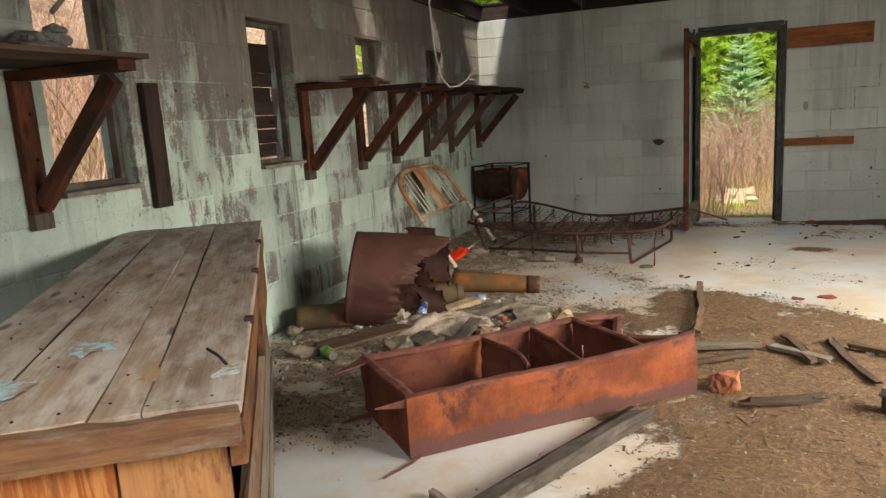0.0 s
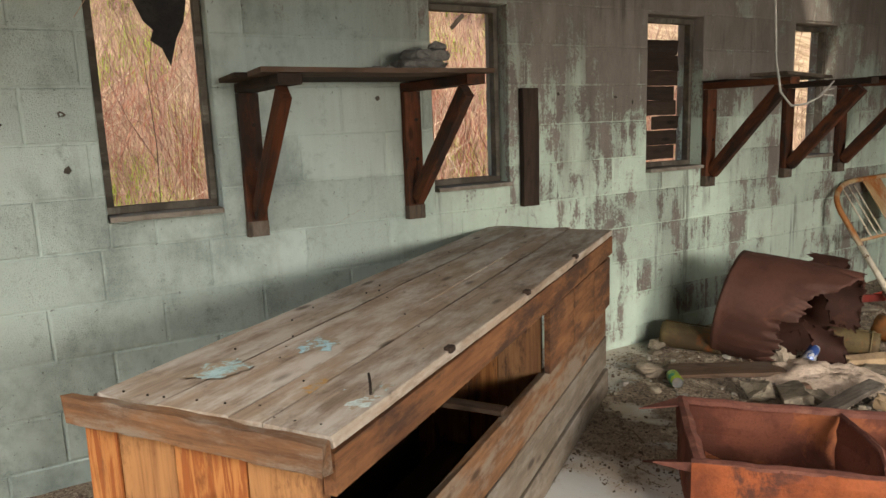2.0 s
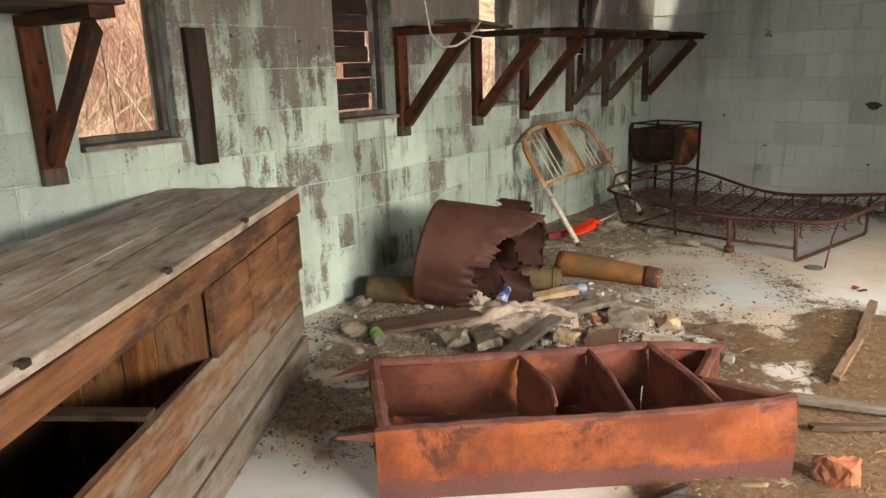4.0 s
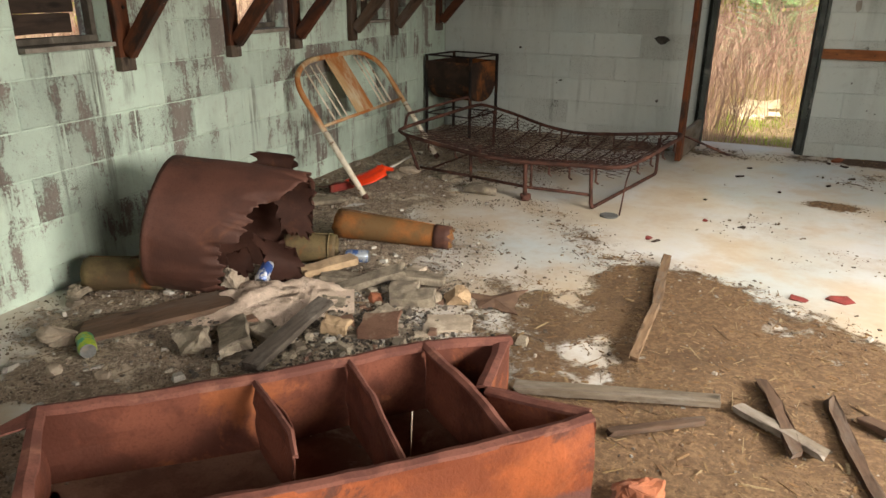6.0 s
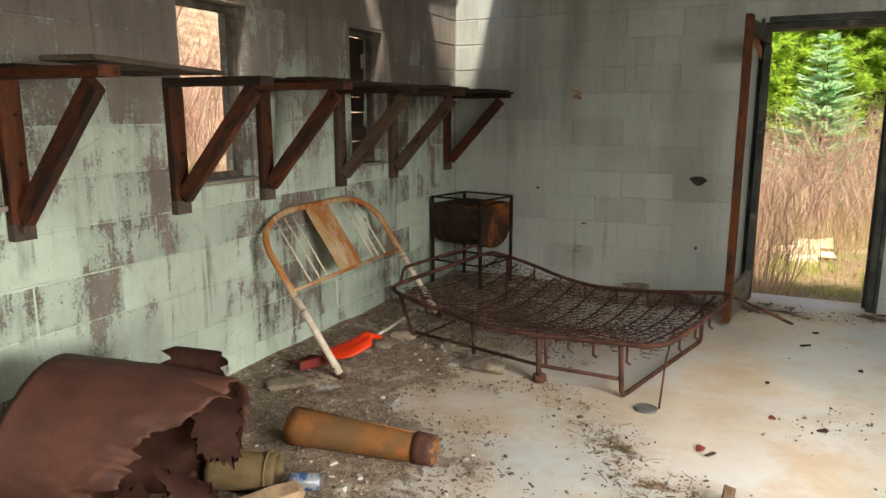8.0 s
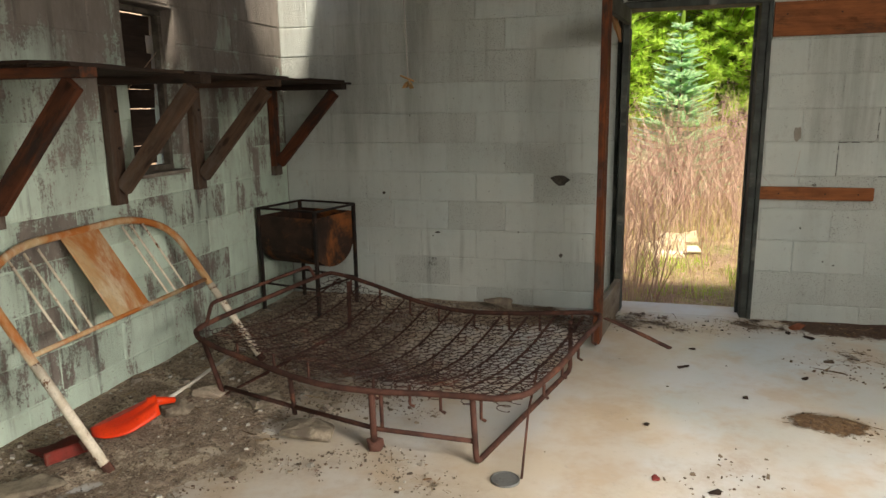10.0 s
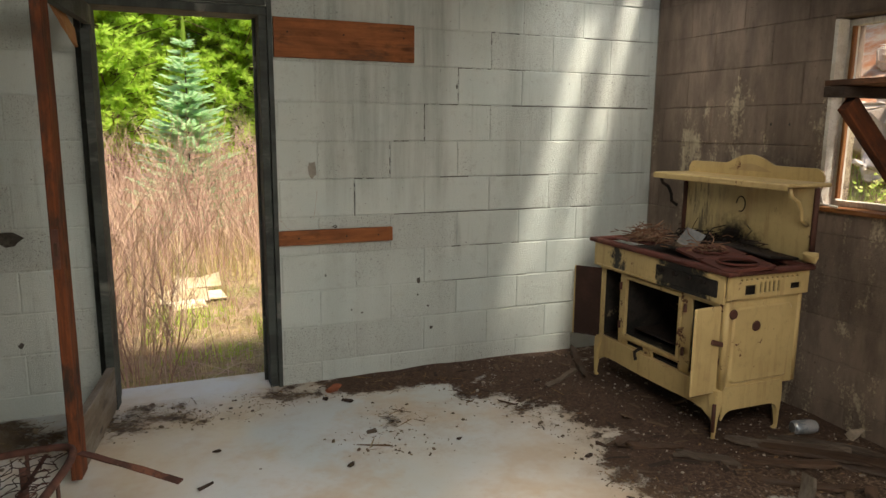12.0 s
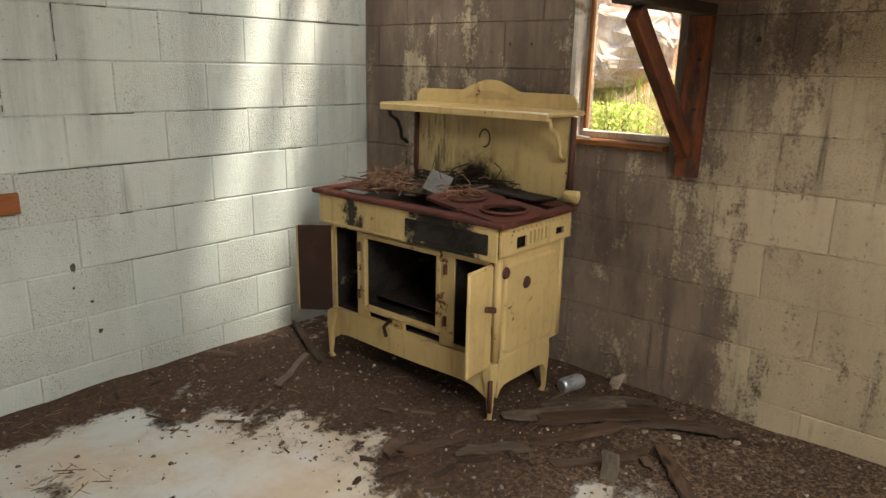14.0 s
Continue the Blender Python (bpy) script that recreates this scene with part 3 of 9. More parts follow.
def dirt_at(x, y):
    best = patch_at(x, y, DRIFTS)
    n = noise.fractal(Vector((x * 2.1, y * 2.1, 3.0)), 1.0, 2.0, 4)
    bare = patch_at(x, y, SWEPT) * max(0.0, 0.8 + 1.3 * noise.fractal(Vector((x * 7, y * 7, 9.0)), 0.9, 2.0, 3))
    return max(0.0, min(1.0, best * (1 + 0.25 * n) + 0.22 * n * (best > 0.02) - 0.8 * bare))


def dirt_height(x, y):
    d = max(0.0, dirt_at(x, y) - 0.5)
    return d * (0.035 + 0.02 * noise.noise(Vector((x * 5, y * 5, 0.5)))) if d > 0 else 0.0


def build_floor():
    stepw = 0.05
    nx, ny = int((ROOM_X + 0.02) / stepw) + 1, int((-ROOM_S + 0.02) / stepw) + 1
    verts, faces, dirt = [], [], []
    for j in range(ny + 1):
        for i in range(nx + 1):
            x, y = min(-0.01 + i * stepw, ROOM_X + 0.01), min(ROOM_S - 0.01 + j * stepw, 0.01)
            verts.append((x, y, dirt_height(x, y)))
            dirt.append(dirt_at(x, y))
    for j in range(ny):
        for i in range(nx):
            a = j * (nx + 1) + i
            faces.append((a, a + 1, a + nx + 2, a + nx + 1))
    me = bpy.data.meshes.new("floor")
    me.from_pydata(verts, [], faces)
    layer = me.attributes.new("dirt", "FLOAT", "POINT")
    layer.data.foreach_set("value", dirt)
    for p in me.polygons:
        p.use_smooth = True
    m, nt, bs = material("painted_slab_with_dirt")
    v = coords(nt, "Position")
    at = nt.nodes.new("ShaderNodeAttribute")
    at.attribute_name = "dirt"
    paint = blend(nt, step(nt, grain(nt, v, 1.1, 4, 0.6), 0.35, 0.68), (0.555, 0.56, 0.555), (0.54, 0.47, 0.37))
    paint = blend(nt, calc(nt, "MULTIPLY", step(nt, grain(nt, v, 0.8, 3, 0.5, 0.5), 0.50, 0.68), 0.55), paint, (0.41, 0.50, 0.53))
    paint = blend(nt, calc(nt, "MULTIPLY", step(nt, grain(nt, v, 2.3, 4, 0.7), 0.46, 0.66), 0.55), paint, (0.46, 0.335, 0.21))
    paint = blend(nt, calc(nt, "MULTIPLY", step(nt, grain(nt, v, 35, 5, 0.75), 0.56, 0.72), 0.45), paint, (0.36, 0.33, 0.28))
    soil = blend(nt, step(nt, grain(nt, v, 9, 6, 0.7), 0.38, 0.64), (0.085, 0.06, 0.042), (0.15, 0.11, 0.075))
    soil = blend(nt, step(nt, grain(nt, v, 120, 4, 0.7), 0.56, 0.72), soil, (0.21, 0.16, 0.11))
    soil = blend(nt, calc(nt, "MULTIPLY", step(nt, calc(nt, "ADD", axis(nt, v, "X"), calc(nt, "MULTIPLY", step(nt, axis(nt, v, "Y"), -1.6, -1.0), 0.9)), 4.0, 4.6), 0.85), soil, blend(nt, step(nt, grain(nt, v, 60, 5, 0.75), 0.42, 0.66), (0.052, 0.031, 0.023), blend(nt, step(nt, calc(nt, "ADD", axis(nt, v, "Y"), calc(nt, "MULTIPLY", grain(nt, v, 5, 5, 0.7), 0.6)), -1.2, -1.75), (0.118, 0.070, 0.050), (0.29, 0.205, 0.14))))
    # crumbled plaster and dust lie paler along the west wall
    west = step(nt, axis(nt, v, "X"), 2.1, 1.5)
    loam = blend(nt, step(nt, grain(nt, v, 16, 7, 0.75), 0.38, 0.64), (0.185, 0.14, 0.105), (0.36, 0.285, 0.215))
    loam = blend(nt, step(nt, grain(nt, v, 85, 5, 0.8), 0.54, 0.60), loam, (0.46, 0.385, 0.30))
    loam = blend(nt, step(nt, grain(nt, v, 60, 5, 0.8, 0.3), 0.56, 0.61), loam, (0.065, 0.05, 0.038))
    loam = blend(nt, calc(nt, "MULTIPLY", step(nt, grain(nt, v, 3.3, 9, 0.78, 0.4), 0.535, 0.58), 0.85), loam, blend(nt, step(nt, grain(nt, v, 70, 5, 0.75), 0.5, 0.62), (0.62, 0.53, 0.41), (0.38, 0.30, 0.22)))
    soil = blend(nt, west, soil, loam)
    # chips and needles warm the drift in the middle of the room
    warm = step(nt, axis(nt, v, "X"), 1.5, 2.3)
    warm = calc(nt, "MULTIPLY", warm, calc(nt, "MULTIPLY", step(nt, axis(nt, v, "X"), 4.6, 4.1), step(nt, axis(nt, v, "Y"), -0.9, -1.5)))
    soil = blend(nt, calc(nt, "MULTIPLY", warm, 0.75), soil, blend(nt, step(nt, grain(nt, v, 45, 5, 0.75), 0.4, 0.65), (0.135, 0.078, 0.042), (0.25, 0.155, 0.083)))
    soil = blend(nt, calc(nt, "MULTIPLY", step(nt, grain(nt, v, 3.1, 7, 0.72, 0.3), 0.50, 0.68), calc(nt, "SUBTRACT", 0.55, calc(nt, "MULTIPLY", west, 0.38))), soil, (0.065, 0.043, 0.03))
    ragged = calc(nt, "ADD", at.outputs["Fac"], calc(nt, "MULTIPLY", calc(nt, "SUBTRACT", grain(nt, v, 8, 10, 0.76), 0.5), 1.15))
    dust = calc(nt, "MULTIPLY", step(nt, ragged, 0.06, 0.46), step(nt, grain(nt, v, 5, 7, 0.75), 0.34, 0.62))
    paint = blend(nt, calc(nt, "MULTIPLY", dust, 0.62), paint, (0.36, 0.275, 0.195))
    mask = step(nt, ragged, 0.43, 0.56)
    colour = blend(nt, mask, paint, soil)
    nt.links.new(colour, bs.inputs["Base Color"])
    nt.links.new(calc(nt, "ADD", 0.42, calc(nt, "MULTIPLY", mask, 0.5)), bs.inputs["Roughness"])
    h = calc(nt, "ADD", calc(nt, "MULTIPLY", mask, calc(nt, "ADD", 0.4, grain(nt, v, 70, 5, 0.75))), calc(nt, "MULTIPLY", grain(nt, v, 30, 3, 0.6), 0.08))
    relief(nt, bs, h, 0.85, 0.014)
    me.materials.append(m)
    ob = new("floor", me)
    tagged(ob, "white painted concrete slab with drifts of brown dirt", "floor", kind="structure")


build_floor()
slab = part("threshold", bm_box(DOOR[1] - DOOR[0] - 0.01, 0.26, 0.1, 0.006, ((DOOR[0] + DOOR[1]) / 2, 0.125, -0.048)), bpy.data.materials["painted_slab_with_dirt"], None, "worn white painted concrete door threshold")
tagged(slab, category="threshold", kind="structure")

# roof: rafters and deck boards, mostly unseen; gaps and slats placed to shape the light
ROOF = thing("ceiling", "dark weathered board roof on rafters, unseen gaps placed for light", "ceiling", kind="structure")
def build_roof():
    bm = bmesh.new()
    rng = random.Random(5)
    def board(x0, x1, y0, y1, z):
        bmesh.ops.create_cube(bm, size=1.0, matrix=Matrix.Translation(((x0 + x1) / 2, (y0 + y1) / 2, z)) @ Matrix.Diagonal((x1 - x0, y1 - y0, 0.022, 1)))
    w = 0.2
    n = int((ROOM_X + 0.8) / w)
    for i in range(n):
        x0 = -0.4 + i * w
        x1 = x0 + w - 0.003
        y0, y1 = ROOM_S - 0.4, 0.25
        spans = [(y0, y1)]
        # unseen south hole, opened for its fill lamp
        if 0.95 < x0 < 4.9:
            spans = [(-8.5 + rng.uniform(-0.1, 0.1), y1)]
        # unseen slatted hole; the slats' width sets how bright the floor gets
        if 2.7 < x0 < 4.9:
            spans = [(-8.5 + rng.uniform(-0.1, 0.1), -4.2 + rng.uniform(-0.15, 0.15)), (-2.5 + rng.uniform(-0.2, 0.2), y1)]
            for k in range(2):
                board(x0 + 0.1 * k, x0 + 0.1 * k + 0.085, -4.4, -2.2, 2.535)
        if 5.15 < x0 < 5.25:
            board(x0 + 0.14, x1, y0, y1, 2.53)
            x1 = x0 + 0.137
            spans = [(y0, -0.95), (-0.2, y1)]
        if 5.35 < x0 < 5.5:
            board(x0, x0 + 0.07, y0, y1, 2.53)
            x0 += 0.07
            spans = [(y0, -1.1), (0.02, y1)]
        if -0.01 < x0 < 0.1:
            board(x0, x0 + 0.08, y0, y1, 2.53)
            x0 += 0.08
            spans = [(y0, -3.2), (-2.9, -1.6), (-1.45, -0.62), (0.02, y1)]
        if 0.18 < x0 < 0.3:
            spans = [(y0, -0.42), (0.02, y1)]
        for a, b in spans:
            board(x0, x1, a, b, 2.53 + rng.uniform(-0.003, 0.003))
    return bm
part("deck", build_roof(), WOOD_DARK, ROOF)
bm = bmesh.new()
for i in range(10):
    x = 0.02 + i * 0.61 if i < 9 else 5.63
    bmesh.ops.create_cube(bm, size=1.0, matrix=Matrix.Translation((x, ROOM_S / 2, 2.445)) @ Matrix.Diagonal((0.042, -ROOM_S + 0.6, 0.145, 1)))
part("rafter", bm, WOOD_DARK, ROOF)
bm = bmesh.new()
for x in (-0.1, ROOM_X + 0.1):
    bmesh.ops.create_cube(bm, size=1.0, matrix=Matrix.Translation((x, ROOM_S / 2, 2.361)) @ Matrix.Diagonal((0.15, -ROOM_S + 0.3, 0.022, 1)))
part("wall_plate", bm, WOOD_DARK, ROOF)
bm = bm_box(ROOM_X + 0.3, 0.14, 0.17, 0, (ROOM_X / 2, 0.1, 2.432))
part("end_plate", bm, WOOD_DARK, ROOF)

# ground outside, one sheet to the horizon
def ground_z(x, y):
    z = -0.13
    if x < -2.0:
        z += min(9.0, (-2.0 - x) * 0.42)
    if x > 8.2:
        z += min(5.5, (x - 8.2) * 0.62)
    if y > 9:
        z += (y - 9) * 0.03 if y < 60 else 1.53
    return z + (0.05 * noise.noise(Vector((x * 0.7, y * 0.7, 0))) if max(abs(x - 3), abs(y + 5)) > 7.5 else 0.0)


def build_ground():
    lines = [-400, -200, -100, -60, -40, -30, -24]
    lines += [-20 + 0.8 * i for i in range(51)]
    lines += [24, 30, 40, 60, 100, 200, 400]
    n = len(lines)
    verts = [(x, y, ground_z(x, y)) for y in lines for x in lines]
    faces = [(j * n + i, j * n + i + 1, (j + 1) * n + i + 1, (j + 1) * n + i) for j in range(n - 1) for i in range(n - 1)]
    me = bpy.data.meshes.new("ground")
    me.from_pydata(verts, [], faces)
    for p in me.polygons:
        p.use_smooth = True
    m, nt, bs = material("dry_grass_ground")
    v = coords(nt, "Position")
    c = blend(nt, step(nt, grain(nt, v, 1.2, 6, 0.7), 0.38, 0.62), (0.46, 0.35, 0.19), (0.29, 0.20, 0.115))
    c = blend(nt, step(nt, grain(nt, v, 1.1, 6, 0.7), 0.52, 0.64), c, (0.30, 0.29, 0.095))
    c = blend(nt, calc(nt, "MULTIPLY", step(nt, grain(nt, v, 9, 6, 0.75), 0.52, 0.62), 0.6), c, (0.17, 0.115, 0.075))
    c = blend(nt, calc(nt, "MULTIPLY", step(nt, grain(nt, v, 40, 5, 0.8), 0.5, 0.7), 0.6), c, (0.62, 0.50, 0.30))
    west = step(nt, axis(nt, v, "X"), -1.6, -2.6)
    c = blend(nt, calc(nt, "MULTIPLY", west, 0.75), c, blend(nt, step(nt, grain(nt, v, 2.2, 8, 0.75), 0.42, 0.58), (0.22, 0.15, 0.09), (0.56, 0.41, 0.29)))
    bank = calc(nt, "MULTIPLY", step(nt, axis(nt, v, "X"), 9.6, 10.2), step(nt, axis(nt, v, "Z"), 0.7, 1.2))
    c = blend(nt, bank, c, blend(nt, step(nt, grain(nt, v, 2.5, 6, 0.7), 0.4, 0.62), (0.52, 0.22, 0.11), (0.56, 0.42, 0.32)))
    nt.links.new(c, bs.inputs["Base Color"])
    put(nt, 0.95, bs.inputs["Roughness"])
    relief(nt, bs, grain(nt, v, 25, 5, 0.75), 0.8, 0.05)
    me.materials.append(m)
    tagged(new("ground", me), "dry grass ground with green patches", "ground", kind="structure")


build_ground()

# ---- windows, door, boards on the walls ----
def window(name, wall_m, u0, u1, label, mat, depth=0.10, sill_mat=None):
    """A frame in an opening of a wall; wall_m is the wall's pose."""
    w, h = u1 - u0, HEAD - SILL
    win = thing(name, label, "window", wall_m @ Matrix.Translation((u0, 0, SILL)), kind="structure")
    s, d = 0.028, 0.045
    for k, (a, b, up) in enumerate((((0.002, depth, s / 2 + 0.022), (w - 0.002, depth, s / 2 + 0.022), (0, 0, 1)), ((0.002, depth, h - s / 2 - 0.002), (w - 0.002, depth, h - s / 2 - 0.002), (0, 0, 1)),
                     ((s / 2 + 0.002, depth, s + 0.022), (s / 2 + 0.002, depth, h - s - 0.002), (1, 0, 0)), ((w - s / 2 - 0.002, depth, s + 0.022), (w - s / 2 - 0.002, depth, h - s - 0.002), (1, 0, 0)))):
        plank("window_frame", a, b, d, s, mat, win, up, seed=k + len(name), wear=0.0015)
    plank("window_sill", (0.003, depth - 0.03, 0.011), (w - 0.003, depth - 0.03, 0.011), 0.20, 0.02, sill_mat or SILL_DIRTY, win, (0, 0, 1), seed=3, wear=0.002)
    return win


def left_u(y):
    return y - ROOM_S


WINDOWS = []
for i, (a, b) in enumerate(LEFT_WINDOWS):
    WINDOWS.append(window("window_%d" % (i + 1), LEFT_M, left_u(a), left_u(b), ("empty dark wooden window frame in the block wall", "empty dark wooden window frame in the block wall", "window closed with loose weathered boards", "empty wooden window frame behind a shelf", "window closed with dark weathered boards")[i], FRAME_PAINT))
win_east = window("window_6", RIGHT_M, -RIGHT_WINDOW[1], -RIGHT_WINDOW[0], "window with flaking white frame and orange wood sill", FRAME_WHITE, sill_mat=WOOD_PINE)
# broad flaking casing at the window by the stove, and a bent white rod
plank("casing", (0.012, 0.025, 0.03), (0.012, 0.025, 0.89), 0.07, 0.02, FRAME_WHITE, win_east, (1, 0, 0), seed=9, wear=0.003)
plank("casing", (0.044, 0.07, 0.06), (0.044, 0.07, 0.86), 0.022, 0.014, WOOD_PINE, win_east, (1, 0, 0), seed=19, wear=0.002)
tube("latch_rod", [(0.02, -0.02, 0.19), (0.025, -0.03, 0.1), (0.05, -0.03, 0.035), (0.12, -0.02, 0.028)], 0.006, FRAME_WHITE, win_east, "bent white metal rod")

rng = random.Random(3)
# the boarded windows
for idx, spans, reach in ((2, 9, (0.0, 0.400)), (4, 8, (0.02, 0.375))):
    win = WINDOWS[idx]
    h = (HEAD - SILL - 0.09) / spans
    for k in range(spans):
        z = 0.06 + h * (k + 0.5)
        x1 = reach[1] + rng.uniform(-0.03, 0.02)
        if idx == 2 and k == 2:
            plank("board", (reach[0] + 0.005, 0.150, z), (0.07, 0.150, z), h * 0.9, 0.016, WOOD_DARK, win, (0, 1, 0), seed=k + 40, wear=0.003, ragged=0.008)
            plank("board", (0.20, 0.150, z), (x1, 0.150, z), h * 0.9, 0.016, WOOD_DARK, win, (0, 1, 0), seed=k + 41, wear=0.003, ragged=0.008)
            continue
        if idx == 2 and k == spans - 1:
            continue
        plank("board", (reach[0] + 0.005, 0.150 + rng.uniform(0, 0.008), z + rng.uniform(-0.003, 0.003)), (x1, 0.150, z + rng.uniform(-0.004, 0.004)), h * rng.choice((0.94, 0.985, 0.99, 0.993)), 0.016, WOOD_DARK, win, (0, 1, 0), seed=k + 31 + idx, wear=0.003, ragged=0.008)

# torn black tar paper hanging in the first window
TAR = mottled("tar_paper", (0.022, 0.021, 0.022), (0.035, 0.033, 0.03), None, 9, 90, 0.8, 0, 0.4)
bm = bmesh.new()
ragged = [(-0.16, 0.0), (-0.12, -0.10), (-0.085, -0.13), (-0.10, -0.17), (-0.06, -0.20), (-0.035, -0.27), (0.0, -0.16), (0.03, -0.10), (0.05, 0.0)]
front = [bm.verts.new((x, 0.0 + 0.012 * math.sin(z * 30), z)) for x, z in ragged]
back = [bm.verts.new((v.co.x, v.co.y + 0.003, v.co.z)) for v in front]
bm.faces.new(front)
bm.faces.new(back[::-1])
for i in range(len(front)):
    j = (i + 1) % len(front)
    bm.faces.new((front[i], back[i], back[j], front[j]))
part("tar_paper", bm, TAR, WINDOWS[0], "torn black tar paper", pose(0.33, 0.085, HEAD - SILL - 0.034))
plank("stick", (0.17, 0.09, HEAD - SILL - 0.11), (0.24, 0.09, HEAD - SILL - 0.045), 0.02, 0.012, WOOD_GREY, WINDOWS[1], (0, 1, 0), seed=4)

# door frame and the open, broken door leaf
frame_ob = thing("door_frame", "dark painted wooden door frame", "door frame", kind="structure")
for a, b, w in (((2.4175, 0.10, 0.0), (2.4175, 0.10, 1.955), 0.2), ((3.2125, 0.10, 0.0), (3.2125, 0.10, 1.955), 0.2)):
    plank("jamb", a, b, w, 0.042, DOOR_FRAME, frame_ob, (1, 0, 0), seed=int(a[0] * 10), wear=0.002)
plank("head", (2.398, 0.10, 1.976), (3.232, 0.10, 1.976), 0.2, 0.04, DOOR_FRAME, frame_ob, (0, 0, 1), seed=3, wear=0.002)
plank("stop", (3.183, 0.13, 0.0), (3.183, 0.13, 1.955), 0.03, 0.014, DOOR_FRAME, frame_ob, (1, 0, 0), seed=5, wear=0.001)
for x in (2.385, 3.238):
    plank("casing", (x + (0.006 if x > 3 else -0.006), -0.009, 0.0), (x + (0.006 if x > 3 else -0.006), -0.009, 2.03), 0.024, 0.016, DOOR_FRAME, frame_ob, (0, 1, 0), seed=int(x * 7), wear=0.002)
plank("casing", (2.418, -0.009, 2.021), (3.226, -0.009, 2.021), 0.036, 0.016, DOOR_FRAME, frame_ob, (0, 1, 0), seed=8, wear=0.002)

LEAF_M = frame_x((2.432, -0.035, 0.035), (2.318, -0.86, 0.035))
leaf = thing("door_1", "open wooden door, panels gone, red-brown stiles and grey bottom rail", "door", LEAF_M, kind="structure")
LW, LH = 0.80, 1.915
plank("latch_stile", (LW - 0.05, 0, 0.0), (LW - 0.05, 0, LH + 0.02), 0.095, 0.038, WOOD_RED, leaf, (0, 1, 0), seed=2, wear=0.002)
plank("hinge_stile", (0.05, 0, 0.0), (0.05, 0, LH - 0.12), 0.10, 0.038, DOOR_FRAME, leaf, (0, 1, 0), seed=4, wear=0.003)
plank("bottom_rail", (0.102, 0, 0.115), (LW - 0.1, 0, 0.115), 0.21, 0.036, WOOD_GREY, leaf, (0, 1, 0), seed=5, wear=0.003)
plank("top_rail", (0.03, 0, LH - 0.05), (LW - 0.1, 0, LH - 0.045), 0.085, 0.036, DOOR_FRAME, leaf, (0, 1, 0), seed=6, wear=0.004)
plank("splinter", (0.16, -0.026, LH - 0.17), (0.52, -0.026, LH - 0.04), 0.06, 0.012, WOOD_PINE, leaf, (0, 1, 0), seed=7, wear=0.006, ragged=0.03)
plank("splinter", (LW - 0.13, -0.012, 1.0), (LW - 0.115, -0.012, 1.42), 0.05, 0.014, WOOD_MIX, leaf, (0, 1, 0), seed=8, wear=0.006, ragged=0.03)
part("latch_plate", bm_box(0.004, 0.024, 0.15, 0.001, (LW - 0.001, 0, 0.92)), RUST_DARK, leaf, "rusty latch plate")
# solid dark box in place of the shade in the keyhole
part("latch_hole", bm_box(0.003, 0.012, 0.05, 0.0008, (LW + 0.002, 0, 0.92)), IRON_DARK, leaf)
part("hinge", bm_box(0.08, 0.006, 0.09, 0.001, (0.03, -0.023, 1.6)), RUST_DARK, leaf)
part("hinge", bm_box(0.08, 0.006, 0.09, 0.001, (0.03, -0.023, 0.3)), RUST_DARK, leaf)

b1 = thing("wall_board", "wide red-brown wooden board nailed to the block wall", "board", group="boards by the door")
plank("board", (3.262, -0.014, 1.853), (4.012, -0.014, 1.853), 0.195, 0.024, WOOD_BOARD, b1, (0, 1, 0), seed=11, wear=0.002)
for x in (3.33, 3.62, 3.95):
    part("nail", bm_box(0.008, 0.004, 0.008, 0.001, (x, -0.028, 1.88)), IRON_DARK, b1)
b2 = thing("wall_board", "narrow dark red wooden board nailed to the block wall", "board", group="boards by the door")
plank("board", (3.256, -0.014, 0.821), (3.884, -0.014, 0.821), 0.078, 0.024, WOOD_BOARD, b2, (0, 1, 0), seed=12, wear=0.002)
for x in (3.36, 3.62, 3.8):
    part("nail", bm_box(0.008, 0.004, 0.008, 0.001, (x, -0.028, 0.82)), IRON_DARK, b2)
post = thing("wall_post", "short dark upright board fixed to the wall", "board")
plank("board", (0.022, -5.305, 0.918), (0.022, -5.305, 1.52), 0.10, 0.038, WOOD_DARK, post, (1, 0, 0), seed=13, wear=0.003)

# chipped holes in the block walls
HOLE_DARK = mottled("hole_and_crack_shade", (0.05, 0.046, 0.04), (0.10, 0.09, 0.075), None, 20, 90, 0.95, 0, 0.5)


def chip(u, z, w, h, m, seed, deep=True):
    """A flat, ragged patch on the wall's face; a deep one is coloured as the shade in a hole."""
    rng = random.Random(seed)
    n = 11
    bm = bmesh.new()
    ring = [bm.verts.new((w / 2 * math.cos(2 * math.pi * i / n) * rng.uniform(0.6, 1.15), -0.0016, h / 2 * math.sin(2 * math.pi * i / n) * rng.uniform(0.6, 1.15))) for i in range(n)]
    mid = bm.verts.new((0, -0.0006, 0))
    for i in range(n):
        bm.faces.new((ring[i], mid, ring[(i + 1) % n]))
    bmesh.ops.recalc_face_normals(bm, faces=bm.faces[:])
    ob = part("wall_chip", bm, HOLE_DARK if deep else CONCRETE, None, "chipped hole in the block wall, its shade painted on a flat patch" if deep else "patch of bare concrete where paint fell off", m @ Matrix.Translation((u, 0, z)))
    return tagged(ob, category="hole", group="chips in the walls", kind="structure")


